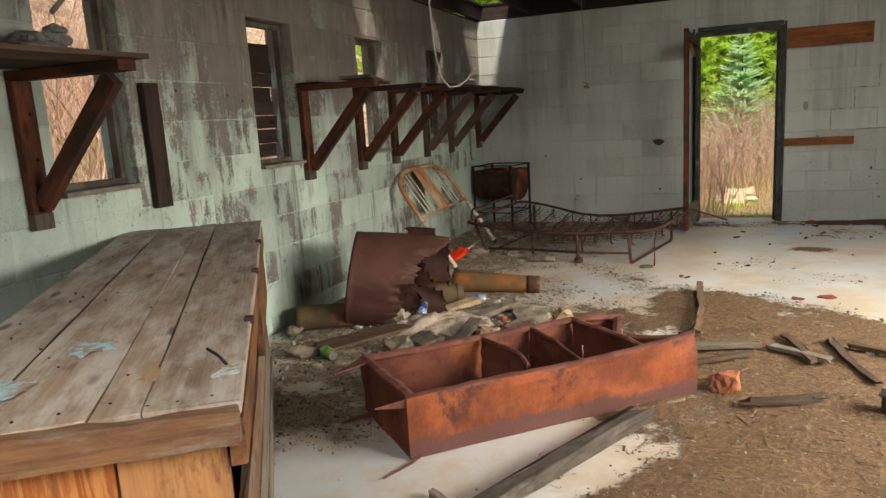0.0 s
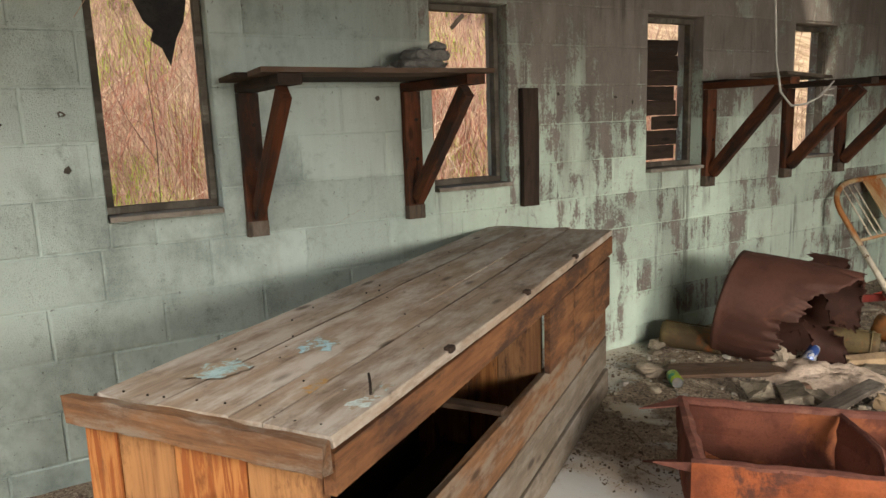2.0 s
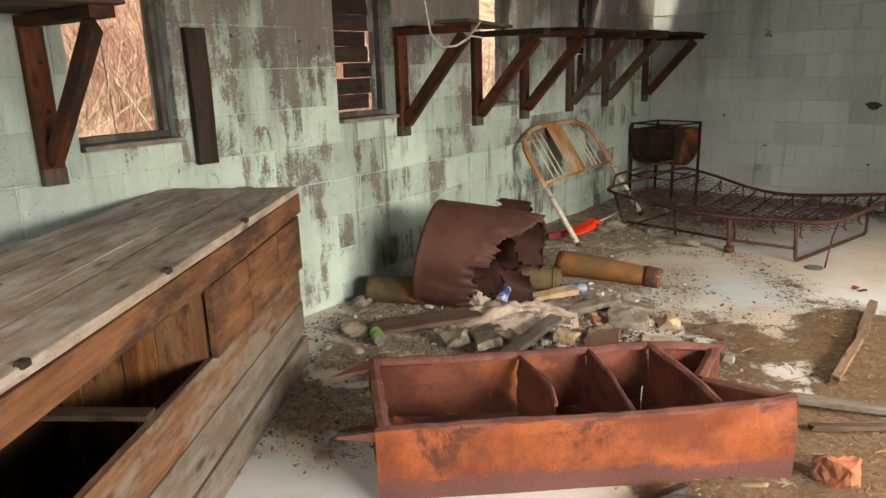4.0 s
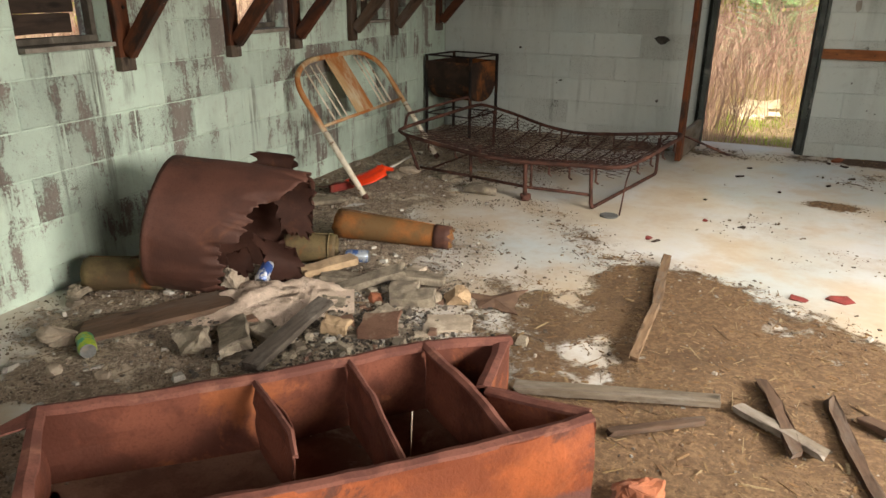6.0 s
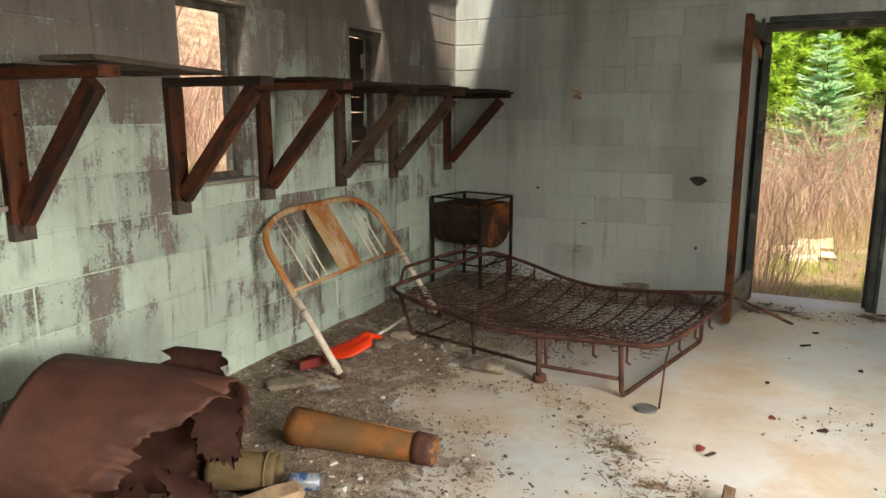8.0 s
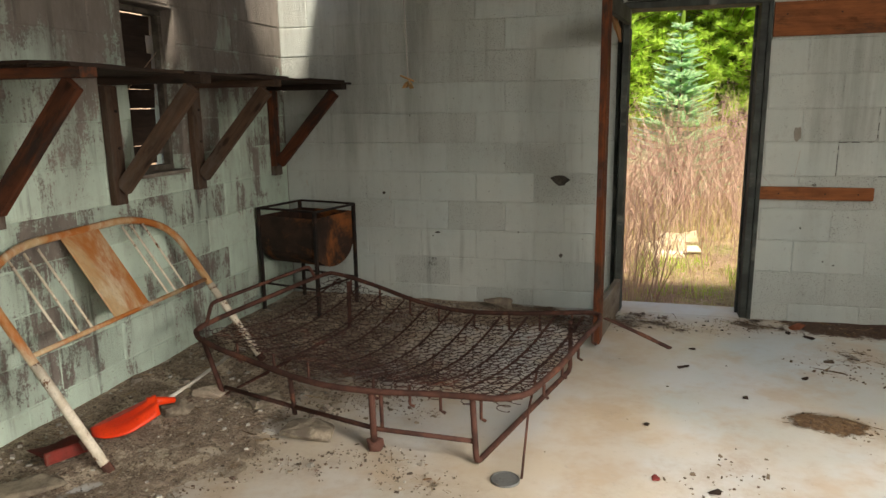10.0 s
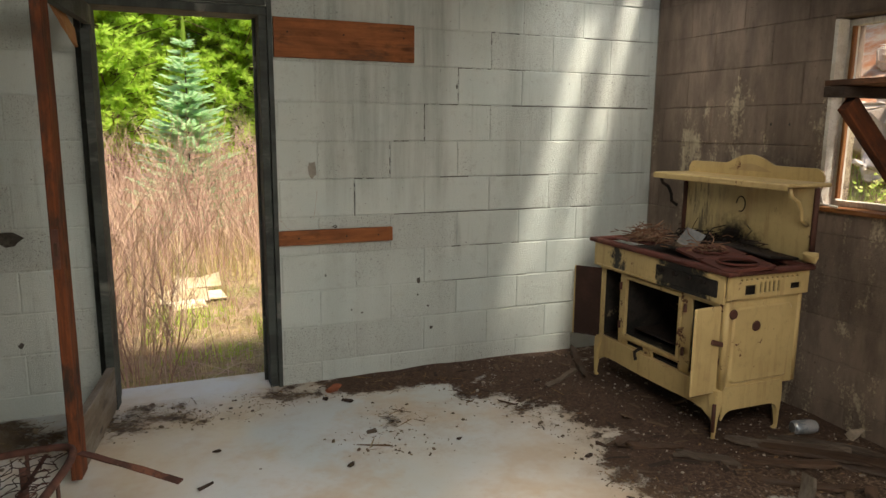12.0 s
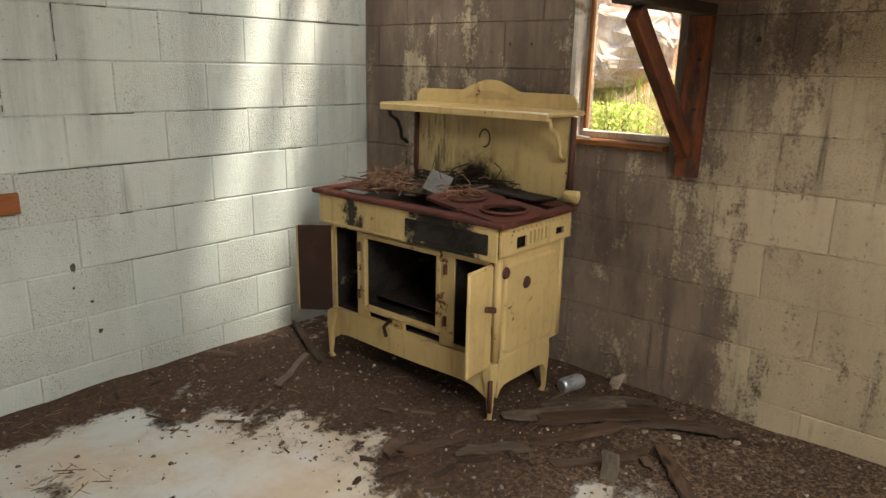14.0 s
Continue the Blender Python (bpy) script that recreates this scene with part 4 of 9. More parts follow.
for i, (x, z, w, h) in enumerate(((2.02, 0.886, 0.13, 0.075), (2.034, 0.367, 0.03, 0.03), (0.762, 0.776, 0.03, 0.025), (3.563, 0.873, 0.03, 0.018), (3.505, 0.603, 0.014, 0.014), (4.048, 0.534, 0.022, 0.04), (4.116, 0.584, 0.014, 0.014), (4.042, 0.451, 0.014, 0.014), (4.107, 0.379, 0.018, 0.016), (3.647, 0.396, 0.014, 0.012), (3.709, 0.374, 0.014, 0.012), (4.127, 0.245, 0.026, 0.02), (4.276, 1.638, 0.014, 0.03), (1.123, 0.474, 0.016, 0.012), (0.972, 1.322, 0.014, 0.014), (1.738, 0.519, 0.012, 0.012), (1.16, 0.50, 0.05, 0.014))):
    chip(x, z, w, h, FAR_M, i)
chip(3.447, 1.18, 0.055, 0.10, FAR_M, 55, False)
for i, (y, z, w, h) in enumerate(((-7.417, 1.44, 0.03, 0.028), (-7.419, 1.237, 0.035, 0.032), (-7.63, 1.40, 0.06, 0.05), (-6.144, 1.482, 0.026, 0.026), (-4.684, 1.47, 0.03, 0.016), (-5.092, 1.489, 0.022, 0.022), (-4.55, 1.44, 0.016, 0.03), (-2.62, 1.30, 0.014, 0.014))):
    chip(left_u(y), z, w, h, LEFT_M, i + 70)
for i, (y, z, w, h) in enumerate(((-2.016, 1.451, 0.024, 0.024), (-0.944, 1.441, 0.014, 0.02), (-1.06, 1.44, 0.014, 0.016), (-2.5, 1.43, 0.03, 0.03))):
    chip(-y, z, w, h, RIGHT_M, i + 90)


# stepped crack in the north wall: flat dark strips for the open joints
def crack(x0, x1, z0, z1, seed):
    rng = random.Random(seed)
    bm = bmesh.new()
    n = 9
    for i in range(n):
        f0, f1 = i / n, (i + 1) / n
        if rng.random() < 0.42:
            continue
        g = rng.uniform(0.0008, 0.0026)
        if abs(x1 - x0) > abs(z1 - z0):
            q = [(x0 + (x1 - x0) * f0, z0 - g), (x0 + (x1 - x0) * f1, z0 - g), (x0 + (x1 - x0) * f1, z0 + g), (x0 + (x1 - x0) * f0, z0 + g)]
        else:
            q = [(x0 - g, z0 + (z1 - z0) * f0), (x0 + g, z0 + (z1 - z0) * f0), (x0 + g, z0 + (z1 - z0) * f1), (x0 - g, z0 + (z1 - z0) * f1)]
        bm.faces.new([bm.verts.new((x, -0.0014, z)) for x, z in q])
    ob = part("wall_crack", bm, HOLE_DARK, None, "dark stepped crack along the block joints")
    return tagged(ob, category="crack", group="cracks in the north wall", kind="structure")


SX, SZ = 3.674, Z0 + 5 * H
for k in range(5):
    crack(SX + k * H, SX + k * H, SZ + (k - 1) * H, SZ + k * H, k)
    crack(SX + k * H, SX + (k + 1) * H, SZ + k * H, SZ + k * H, k + 20)
for z, a, b in ((Z0 + 4 * H, 3.9, 5.2), (Z0 + 5 * H, 4.0, 5.6), (Z0 + 7 * H, 4.35, 5.6), (Z0 + 8 * H, 4.6, 5.6), (Z0 + 9 * H, 4.7, 5.62), (Z0 + 2 * H, 4.2, 5.2), (Z0 + 3 * H, 4.2, 4.7)):
    crack(a, b, z, z, int(z * 100))

# ---- wall shelves ----
def bracket(shelf, m, arm=0.56, post_top=1.515, low=0.925, foot=1.03, wood=None, seed=0):
    """Post on the wall, arm out from it and a diagonal brace; in the wall's pose, out of the wall is -y."""
    wood = wood or WOOD_BRACKET
    def at(p):
        return m @ Vector(p)
    out, up = m.to_3x3() @ Vector((0, -1, 0)), m.to_3x3() @ Vector((1, 0, 0))
    br = thing("bracket", "", "")
    br.parent = shelf
    plank("post", at((0, -0.021, low)), at((0, -0.021, post_top)), 0.085, 0.038, wood, br, out, seed=seed, wear=0.002)
    plank("arm", at((0.0, -0.002, post_top + 0.021)), at((0.0, -arm, post_top + 0.018)), 0.085, 0.038, WOOD_DARK if seed % 2 else wood, br, (0, 0, 1), seed=seed + 1, wear=0.002)
    plank("brace", at((0, -0.052, foot)), at((0, -arm + 0.075, post_top - 0.02)), 0.075, 0.04, wood, br, up, seed=seed + 2, wear=0.002)
    if wood == WOOD_BRACKET and post_top < 1.52:
        plank("post_foot", at((0, -0.0225, low - 0.006)), at((0, -0.0225, low + 0.058)), 0.088, 0.043, WOOD_DRAB, br, out, seed=seed + 3, wear=0.001)
    for z in (1.2, 1.38):
        p = at((0.012, -0.042, z))
        part("bolt", sweep(bmesh.new(), [p, p + out * 0.006], 0.008, 7), IRON_DARK, br)
    return br


shelf_a = thing("wall_shelf", "plank shelf on two red-brown timber brackets", "shelf", group="wall shelves")
for i, y in enumerate((-6.74, -5.985)):
    bracket(shelf_a, LEFT_M @ Matrix.Translation((left_u(y), 0, 0)), 0.58, 1.508, 0.925, 1.02, WOOD_BRACKET, seed=i * 5 + 1)
plank("shelf_board", (0.20, -6.86, 1.556), (0.24, -5.90, 1.556), 0.30, 0.018, WOOD_DARK, shelf_a, seed=21, wear=0.003)
plank("shelf_board", (0.47, -6.83, 1.557), (0.53, -5.93, 1.555), 0.225, 0.018, WOOD_BROWN, shelf_a, seed=22, wear=0.003)

shelf_b = thing("wall_shelf", "long broken plank shelf on six dark timber brackets", "shelf", group="wall shelves")
for i, y in enumerate((-3.92, -3.14, -2.52, -1.795, -1.118, -0.20)):
    bracket(shelf_b, LEFT_M @ Matrix.Translation((left_u(y), 0, 0)), 0.57, 1.503, 0.922, 1.0, WOOD_BRACKET if i in (0, 1, 2, 5) else WOOD_BROWN, seed=i * 7 + 2)
for k, (xa, ya, xb, yb, w, t, z) in enumerate((
        (0.10, -3.98, 0.10, -3.35, 0.18, 0.012, 1.547), (0.45, -3.98, 0.17, -3.09, 0.20, 0.018, 1.563), (0.45, -2.57, 0.455, -1.93, 0.19, 0.014, 1.548), (0.24, -2.56, 0.24, -1.30, 0.21, 0.014, 1.548),
        (0.075, -2.57, 0.075, -0.9, 0.12, 0.014, 1.548), (0.45, -1.84, 0.455, -0.03, 0.19, 0.014, 1.548), (0.24, -1.28, 0.24, -0.02, 0.21, 0.014, 1.548), (0.075, -0.88, 0.075, -0.02, 0.12, 0.014, 1.548),
        (0.30, -2.585, 0.33, -2.12, 0.15, 0.012, 1.562), (0.14, -2.575, 0.13, -2.3, 0.10, 0.01, 1.561), (0.46, -1.28, 0.43, -0.86, 0.14, 0.012, 1.562), (0.42, -0.55, 0.44, -0.06, 0.15, 0.012, 1.562))):
    plank("shelf_board", (xa, ya, z), (xb, yb, z), w, t, WOOD_DARK if k != 1 else WOOD_DRAB, shelf_b, seed=60 + k, wear=0.004, ragged=0.014)

shelf_c = thing("wall_shelf", "orange timber shelf on a bracket beside the window", "shelf", group="wall shelves")
bracket(shelf_c, RIGHT_M @ Matrix.Translation((1.815, 0, 0)), 0.64, 1.535, 0.945, 1.05, WOOD_RED, seed=45)
bracket(shelf_c, RIGHT_M @ Matrix.Translation((3.3, 0, 0)), 0.64, 1.535, 0.945, 1.05, WOOD_RED, seed=48)
plank("shelf_board", (ROOM_X - 0.20, -1.80, 1.586), (ROOM_X - 0.20, -3.5, 1.586), 0.30, 0.022, WOOD_STAIN, shelf_c, seed=81, wear=0.002)
plank("shelf_board", (ROOM_X - 0.50, -1.765, 1.586), (ROOM_X - 0.50, -3.5, 1.586), 0.26, 0.022, WOOD_STAIN, shelf_c, seed=82, wear=0.002)

# broken concrete lying on the first shelf
for k, (x, y, z, sx, sy, sz) in enumerate(((0.20, -6.03, 1.566, 0.20, 0.24, 0.065), (0.19, -6.00, 1.626, 0.15, 0.19, 0.055), (0.22, -6.22, 1.566, 0.12, 0.16, 0.035), (0.16, -6.34, 1.566, 0.11, 0.12, 0.022), (0.30, -6.13, 1.566, 0.07, 0.10, 0.03), (0.19, -5.93, 1.676, 0.08, 0.10, 0.03))):
    tagged(part("concrete_chunk", bm_chunk(sx, sy, sz, 200 + k, 0.25, 2), STONE_GREY, None, "grey broken concrete chunk on the shelf", pose(x, y, z, 0, 0, 12 * k)), category="rubble", group="rubble on the shelf")

# ---- the workbench ----
BENCH_M = frame_x((1.858, -7.15, 0), (1.858 - 0.567 * 2, -7.15 + 0.824 * 2, 0))
bench = thing("workbench", "long weathered plank workbench with open front and pine end boards", "workbench", BENCH_M)
BL, TOP = 2.40, 0.828
SEAMS = ((0.0, 0.155, 0.235, 0.42, 0.60), (0.0, 0.213, 0.29, 0.462, 0.632))
for k in range(4):
    (n0, n1), (f0, f1) = SEAMS[0][k:k + 2], SEAMS[1][k:k + 2]
    x0, x1 = 0.022, BL + (-0.02, 0.015, -0.01, 0.02)[k]
    bm = bm_board(x1 - x0, n1 - n0 - 0.003, 0.028, 100 + k, 0.003, 12, 0.006)
    for v in bm.verts:
        f = v.co.x / (x1 - x0)
        v.co.y = (n0 + n1) / 2 + ((f0 + f1) - (n0 + n1)) / 2 * f + v.co.y * (1 + f * ((f1 - f0) / (n1 - n0) - 1))
    part("top_board", bm, WOOD_BENCH, bench, "", Matrix.Translation((x0, 0, TOP - 0.014 + (0.003, 0.002, 0.001, 0.0)[k])))
plank("end_trim", (0.006, 0.004, TOP - 0.036), (0.006, 0.665, TOP - 0.038), 0.060, 0.028, WOOD_TRIM, bench, (1, 0, 0), seed=110, wear=0.006, ragged=0.006, segs=14)
plank("front_rail", (0.022, 0.014, TOP - 0.072), (BL - 0.01, 0.014, TOP - 0.070), 0.084, 0.026, WOOD_STAIN, bench, (0, 1, 0), seed=111, wear=0.003)
plank("back_rail", (0.03, 0.585, TOP - 0.078), (BL - 0.02, 0.585, TOP - 0.073), 0.09, 0.026, WOOD_GREY, bench, (0, 1, 0), seed=112, wear=0.003)
y = 0.03
for k, w in enumerate((0.175, 0.185, 0.16, 0.10)):
    plank("end_board", (0.036, y + w / 2, 0.0), (0.036, y + w / 2, TOP - 0.03), w - 0.004, 0.022, (WOOD_PINE, WOOD_FLAME, WOOD_PINE, WOOD_FLAME)[k], bench, (1, 0, 0), seed=120 + k, wear=0.002)
    y += w
plank("corner_post", (0.09, 0.11, 0.0), (0.09, 0.11, TOP - 0.035), 0.05, 0.04, WOOD_GREY, bench, (1, 0, 0), seed=130)
plank("corner_post", (BL - 0.05, 0.075, 0.0), (BL - 0.05, 0.075, TOP - 0.035), 0.06, 0.05, WOOD_GREY, bench, (1, 0, 0), seed=131)
plank("corner_post", (BL - 0.05, 0.55, 0.0), (BL - 0.05, 0.55, TOP - 0.035), 0.06, 0.05, WOOD_GREY, bench, (1, 0, 0), seed=132)
# low front boards, stood a little off the bench
plank("front_board", (0.05, 0.055, 0.372), (BL - 0.01, 0.045, 0.385), 0.165, 0.024, WOOD_TRIM, bench, (0, 1, 0), seed=140, wear=0.004, segs=10)
plank("front_board", (0.05, 0.052, 0.209), (BL, 0.042, 0.222), 0.15, 0.024, WOOD_GREY, bench, (0, 1, 0), seed=141, wear=0.004, segs=10)
plank("base_board", (0.08, 0.046, 0.063), (BL + 0.01, 0.036, 0.063), 0.126, 0.03, WOOD_GREY, bench, (0, 1, 0), seed=142, wear=0.004, segs=10)
# closed panel at the far end of the front
for k, (a, b) in enumerate(((1.375, 1.70), (1.708, 2.06), (2.068, 2.38))):
    plank("front_panel", (a, 0.022, 0.582), (b, 0.022, 0.582), 0.235, 0.022, WOOD_STAIN, bench, (0, 1, 0), seed=150 + k, wear=0.002)
# divider of upright pine boards and an inner shelf
y = 0.048
for k, w in enumerate((0.17, 0.12, 0.15, 0.10)):
    plank("divider_board", (1.40, y + w / 2, 0.0), (1.40, y + w / 2, TOP - 0.045), w - 0.005, 0.02, WOOD_PINE if k % 2 else WOOD_MIX, bench, (1, 0, 0), seed=160 + k, wear=0.002)
    y += w
plank("inner_rail", (1.0, 0.05, 0.47), (1.0, 0.55, 0.47), 0.05, 0.016, WOOD_BROWN, bench, (0, 0, 1), seed=170)
plank("inner_shelf", (0.08, 0.30, 0.10), (1.5, 0.28, 0.12), 0.34, 0.02, WOOD_DARK, bench, (0, 0, 1), seed=171, wear=0.004)
# unseen boards added in dark wood to keep the bench's inside dark
for k in range(4):
    plank("back_board", (0.06, 0.572, 0.09 + 0.185 * k), (BL - 0.1, 0.572, 0.09 + 0.185 * k), 0.18, 0.02, WOOD_DARK, bench, (0, 1, 0), seed=180 + k, wear=0.003)
# metal edge clips and bent nails
rng = random.Random(8)
for x in (0.514, 1.094, 1.693):
    part("edge_clip", bm_box(0.026, 0.022, 0.016, 0.003, (x, 0.002, TOP + 0.004)), WOOD_DARK, bench, "small dark wooden chock")
for k in range(9):
    x, yy = 0.045 + rng.random() * 0.04, 0.03 + k * 0.065 + rng.uniform(-0.02, 0.02)
    part("nail_head", sweep(bmesh.new(), [(x, yy, TOP - 0.002), (x, yy, TOP + 0.003)], 0.0028, 6), IRON_DARK, bench)
for k in range(26):
    x, yy = rng.uniform(0.2, 2.3), rng.uniform(0.03, 0.56)
    part("nail_head", sweep(bmesh.new(), [(x, yy, TOP - 0.002), (x, yy, TOP + 0.003)], 0.0026, 6), IRON_DARK, bench)
tube("bent_nail", [(0.205, 0.034, TOP + 0.004), (0.23, 0.05, TOP + 0.016), (0.262, 0.072, TOP + 0.022)], 0.003, IRON_DARK, bench, "long rusty nail")

# spilled paint on the bench top
def splash(x, yy, r, colour, seed):
    """A thin dried puddle with one ragged outline."""
    rng = random.Random(seed)
    bm = bmesh.new()
    n = 46
    mid = bm.verts.new((x, yy, TOP + 0.0026 + 0.006 * yy))
    rim = []
    for i in range(n):
        a = 2 * math.pi * i / n
        rr = r * (0.95 + 0.5 * noise.fractal(Vector((math.cos(a) * 1.6, math.sin(a) * 1.6, seed * 3.1)), 0.8, 2.0, 5)) * rng.uniform(0.85, 1.1)
        rim.append(bm.verts.new((x + 1.3 * rr * math.cos(a), yy + 0.85 * rr * math.sin(a), TOP + 0.0022 + 0.006 * yy)))
    for i in range(n):
        bm.faces.new((mid, rim[i], rim[(i + 1) % n]))
    m = mottled("dried_paint_%d" % seed, colour, tuple(c * 0.8 for c in colour), (0.34, 0.265, 0.19), 40, 160, 0.7, 0, 0.2, c_low=0.45, c_high=0.56)
    return part("paint_spill", bm, m, bench, "dried spilled paint")


splash(0.215, 0.435, 0.06, (0.42, 0.60, 0.61), 1)
splash(0.44, 0.325, 0.052, (0.40, 0.62, 0.68), 2)
splash(0.17, 0.03, 0.035, (0.58, 0.68, 0.66), 3)
splash(0.255, 0.035, 0.03, (0.42, 0.54, 0.54), 6)
splash(0.211, 0.10, 0.013, (0.38, 0.64, 0.74), 4)
splash(0.203, 0.165, 0.03, (0.50, 0.28, 0.10), 5)

# ---- rusty steel bin lying in the middle of the floor ----
steel = thing("steel_bin", "rusty orange-brown steel bin with dividers lying on its back", "bin", pose(1.85, -5.2, 0))


def bin_line(line, n):
    """Points spread evenly along a bent line of the bin's plan, with the way across it at each."""
    pts = [Vector((x - 1.85, y + 5.2, z)) for x, y, z in line]
    lengths = [(b - a).length for a, b in zip(pts, pts[1:])]
    total, out = sum(lengths), []
    for i in range(n + 1):
        d, k = total * i / n, 0
        while k < len(lengths) - 1 and d > lengths[k]:
            d -= lengths[k]
            k += 1
        p = pts[k].lerp(pts[k + 1], min(1.0, d / lengths[k]))
        way = pts[k + 1] - pts[k]
        way.z = 0
        out.append((p, way.normalized().cross(Vector((0, 0, 1)))))
    return out


def sheet(name, line, mat, label="", low=0.006, dent=0.010, seed=0, thick=0.004, flare=0.0):
    """An upright dented sheet under a line of top points."""
    n, rows = 30, 7
    bm = bmesh.new()
    def skin(off):
        grid = []
        for i, (p, side) in enumerate(bin_line(line, n)):
            f = i / n
            col = []
            for r in range(rows + 1):
                g = r / rows
                z = low + (p.z - low) * g
                push = dent * noise.fractal(Vector((p.x * 4 + seed, p.y * 4, z * 7)), 0.9, 2.0, 3) * min(1.0, 3 * g + 0.15)
                push += flare * max(0.0, f - 0.72) ** 1.5 * 5 * math.sin(math.pi * min(1, 0.25 + 0.75 * g))
                col.append(bm.verts.new(Vector((p.x, p.y, z)) + side * (off + push)))
            grid.append(col)
        return grid
    p, q = skin(0.0), skin(thick)
    for i in range(n):
        for r in range(rows):
            bm.faces.new((p[i][r], p[i + 1][r], p[i + 1][r + 1], p[i][r + 1]))
            bm.faces.new((q[i][r], q[i][r + 1], q[i + 1][r + 1], q[i + 1][r]))
        bm.faces.new((p[i][rows], p[i + 1][rows], q[i + 1][rows], q[i][rows]))
        bm.faces.new((p[i][0], q[i][0], q[i + 1][0], p[i + 1][0]))
    for i in (0, n):
        for r in range(rows):
            bm.faces.new((p[i][r], p[i][r + 1], q[i][r + 1], q[i][r]))
    bmesh.ops.recalc_face_normals(bm, faces=bm.faces[:])
    return part(name, bm, mat, steel, label)


def folded_rim(line, inward, mat, width=0.03, seed=0, drop=0.010):
    """The folded edge along a sheet's top: a flat, wavy strip with a turned-down lip."""
    n = 34
    bm = bmesh.new()
    rows = []
    for p, side in bin_line(line, n):
        wave = 0.006 * noise.fractal(Vector((p.x * 7, p.y * 7, seed)), 0.9, 2.0, 3)
        w = width * (1 + 0.25 * noise.noise(Vector((p.x * 11, p.y * 11, seed + 5.0))))
        a, b = p - side * inward * 0.005, p + side * inward * w
        rows.append([bm.verts.new(a + Vector((0, 0, 0.003 + wave))), bm.verts.new(a.lerp(b, 0.5) + Vector((0, 0, 0.007 + wave))), bm.verts.new(b + Vector((0, 0, wave))),
                     bm.verts.new(b + Vector((0, 0, wave - drop))), bm.verts.new(b - side * inward * 0.005 + Vector((0, 0, wave - drop))), bm.verts.new(a.lerp(b, 0.6) + Vector((0, 0, wave - 0.002))), bm.verts.new(a + Vector((0, 0, wave - 0.008)))])
    for a, b in zip(rows, rows[1:]):
        for k in range(7):
            bm.faces.new((a[k], a[(k + 1) % 7], b[(k + 1) % 7], b[k]))
    bm.faces.new(rows[0][::-1])
    bm.faces.new(rows[-1])
    bmesh.ops.recalc_face_normals(bm, faces=bm.faces[:])
    return part("rim", bm, mat, steel)


BL, NL, NR = (1.128, -5.425, 0.255), (1.508, -5.80, 0.248), (2.50, -4.915, 0.285)
KNEE, P1, P2, P3 = (2.372, -5.03, 0.262), (2.135, -4.475, 0.222), (2.165, -4.765, 0.20), (2.475, -4.815, 0.235)
BACK_LINE = [BL, (1.40, -5.205, 0.262), (1.565, -5.065, 0.264), (1.745, -4.85, 0.252), (1.92, -4.665, 0.252), P1]
NEAR_LINE = [NL, (1.80, -5.535, 0.252), (2.05, -5.31, 0.25), KNEE, NR]
sheet("side_panel", NEAR_LINE, RUST_ORANGE, "orange rusted side panel", 0.004, 0.014, 1, 0.004, 0.02)
folded_rim(NEAR_LINE, -1, RUST_RIM, 0.034, 1)
sheet("side_panel", BACK_LINE, RUST_INNER, "", 0.006, 0.016, 2)
folded_rim(BACK_LINE, 1, RUST_RIM, 0.028, 2, 0.016)
sheet("end_panel", [BL, (1.33, -5.62, 0.25), (1.515, -5.785, 0.246)], RUST_INNER, "", 0.006, 0.014, 3)
folded_rim([BL, (1.33, -5.62, 0.25), (1.515, -5.785, 0.246)], -1, RUST_RIM, 0.034, 3)
# the burst end: a folded corner, a jog and a short panel
sheet("end_panel", [P1, P2], RUST_INNER, "", 0.006, 0.006, 4)
folded_rim([P1, P2], 1, RUST_RIM, 0.040, 4, 0.02)
sheet("end_panel", [P2, P3], RUST_INNER, "", 0.006, 0.010, 5)
folded_rim([P2, P3], 1, RUST_RIM, 0.030, 5)
sheet("end_panel", [P3, (2.505, -4.90, 0.262)], RUST_ORANGE, "", 0.006, 0.004, 6)
# dividers; the first has come loose from the near side, the second is split along its top
for k, line in enumerate(([(1.575, -5.08, 0.256), (1.69, -5.155, 0.256), (1.80, -5.225, 0.240), (1.845, -5.275, 0.215)],
                          [(1.75, -4.865, 0.246), (1.90, -4.985, 0.236), (2.02, -5.10, 0.20), (2.13, -5.20, 0.165)],
                          [(1.925, -4.675, 0.248), (2.14, -4.835, 0.240), (2.34, -5.025, 0.236)])):
    sheet("divider", line, RUST_INNER, "", 0.014, 0.022 if k < 2 else 0.006, 10 + k)
    folded_rim(line, -1 if k == 1 else 1, RUST_RIM, (0.010, 0.012, 0.022)[k], 10 + k, 0.008)
# a bent liner sheet has slipped down inside the end
bm = bmesh.new()
rows = []
for i in range(9):
    f = i / 8
    lowp = Vector((1.50 - 1.85 + 0.34 * f, -5.70 + 5.2 + 0.30 * f, 0.022))
    top = Vector((1.40 - 1.85 + 0.26 * f, -5.60 + 5.2 + 0.27 * f, 0.19 - 0.165 * f))
    rows.append([bm.verts.new(lowp.lerp(top, g) + Vector((0, 0, 0.008 * math.sin(5 * f + 4 * g)))) for g in (0, 0.33, 0.67, 1)])
for a, b in zip(rows, rows[1:]):
    for k in range(3):
        bm.faces.new((a[k], b[k], b[k + 1], a[k + 1]))
bmesh.ops.solidify(bm, geom=bm.faces[:], thickness=0.003)
part("liner", bm, RUST_ORANGE, steel, "slipped orange liner sheet")


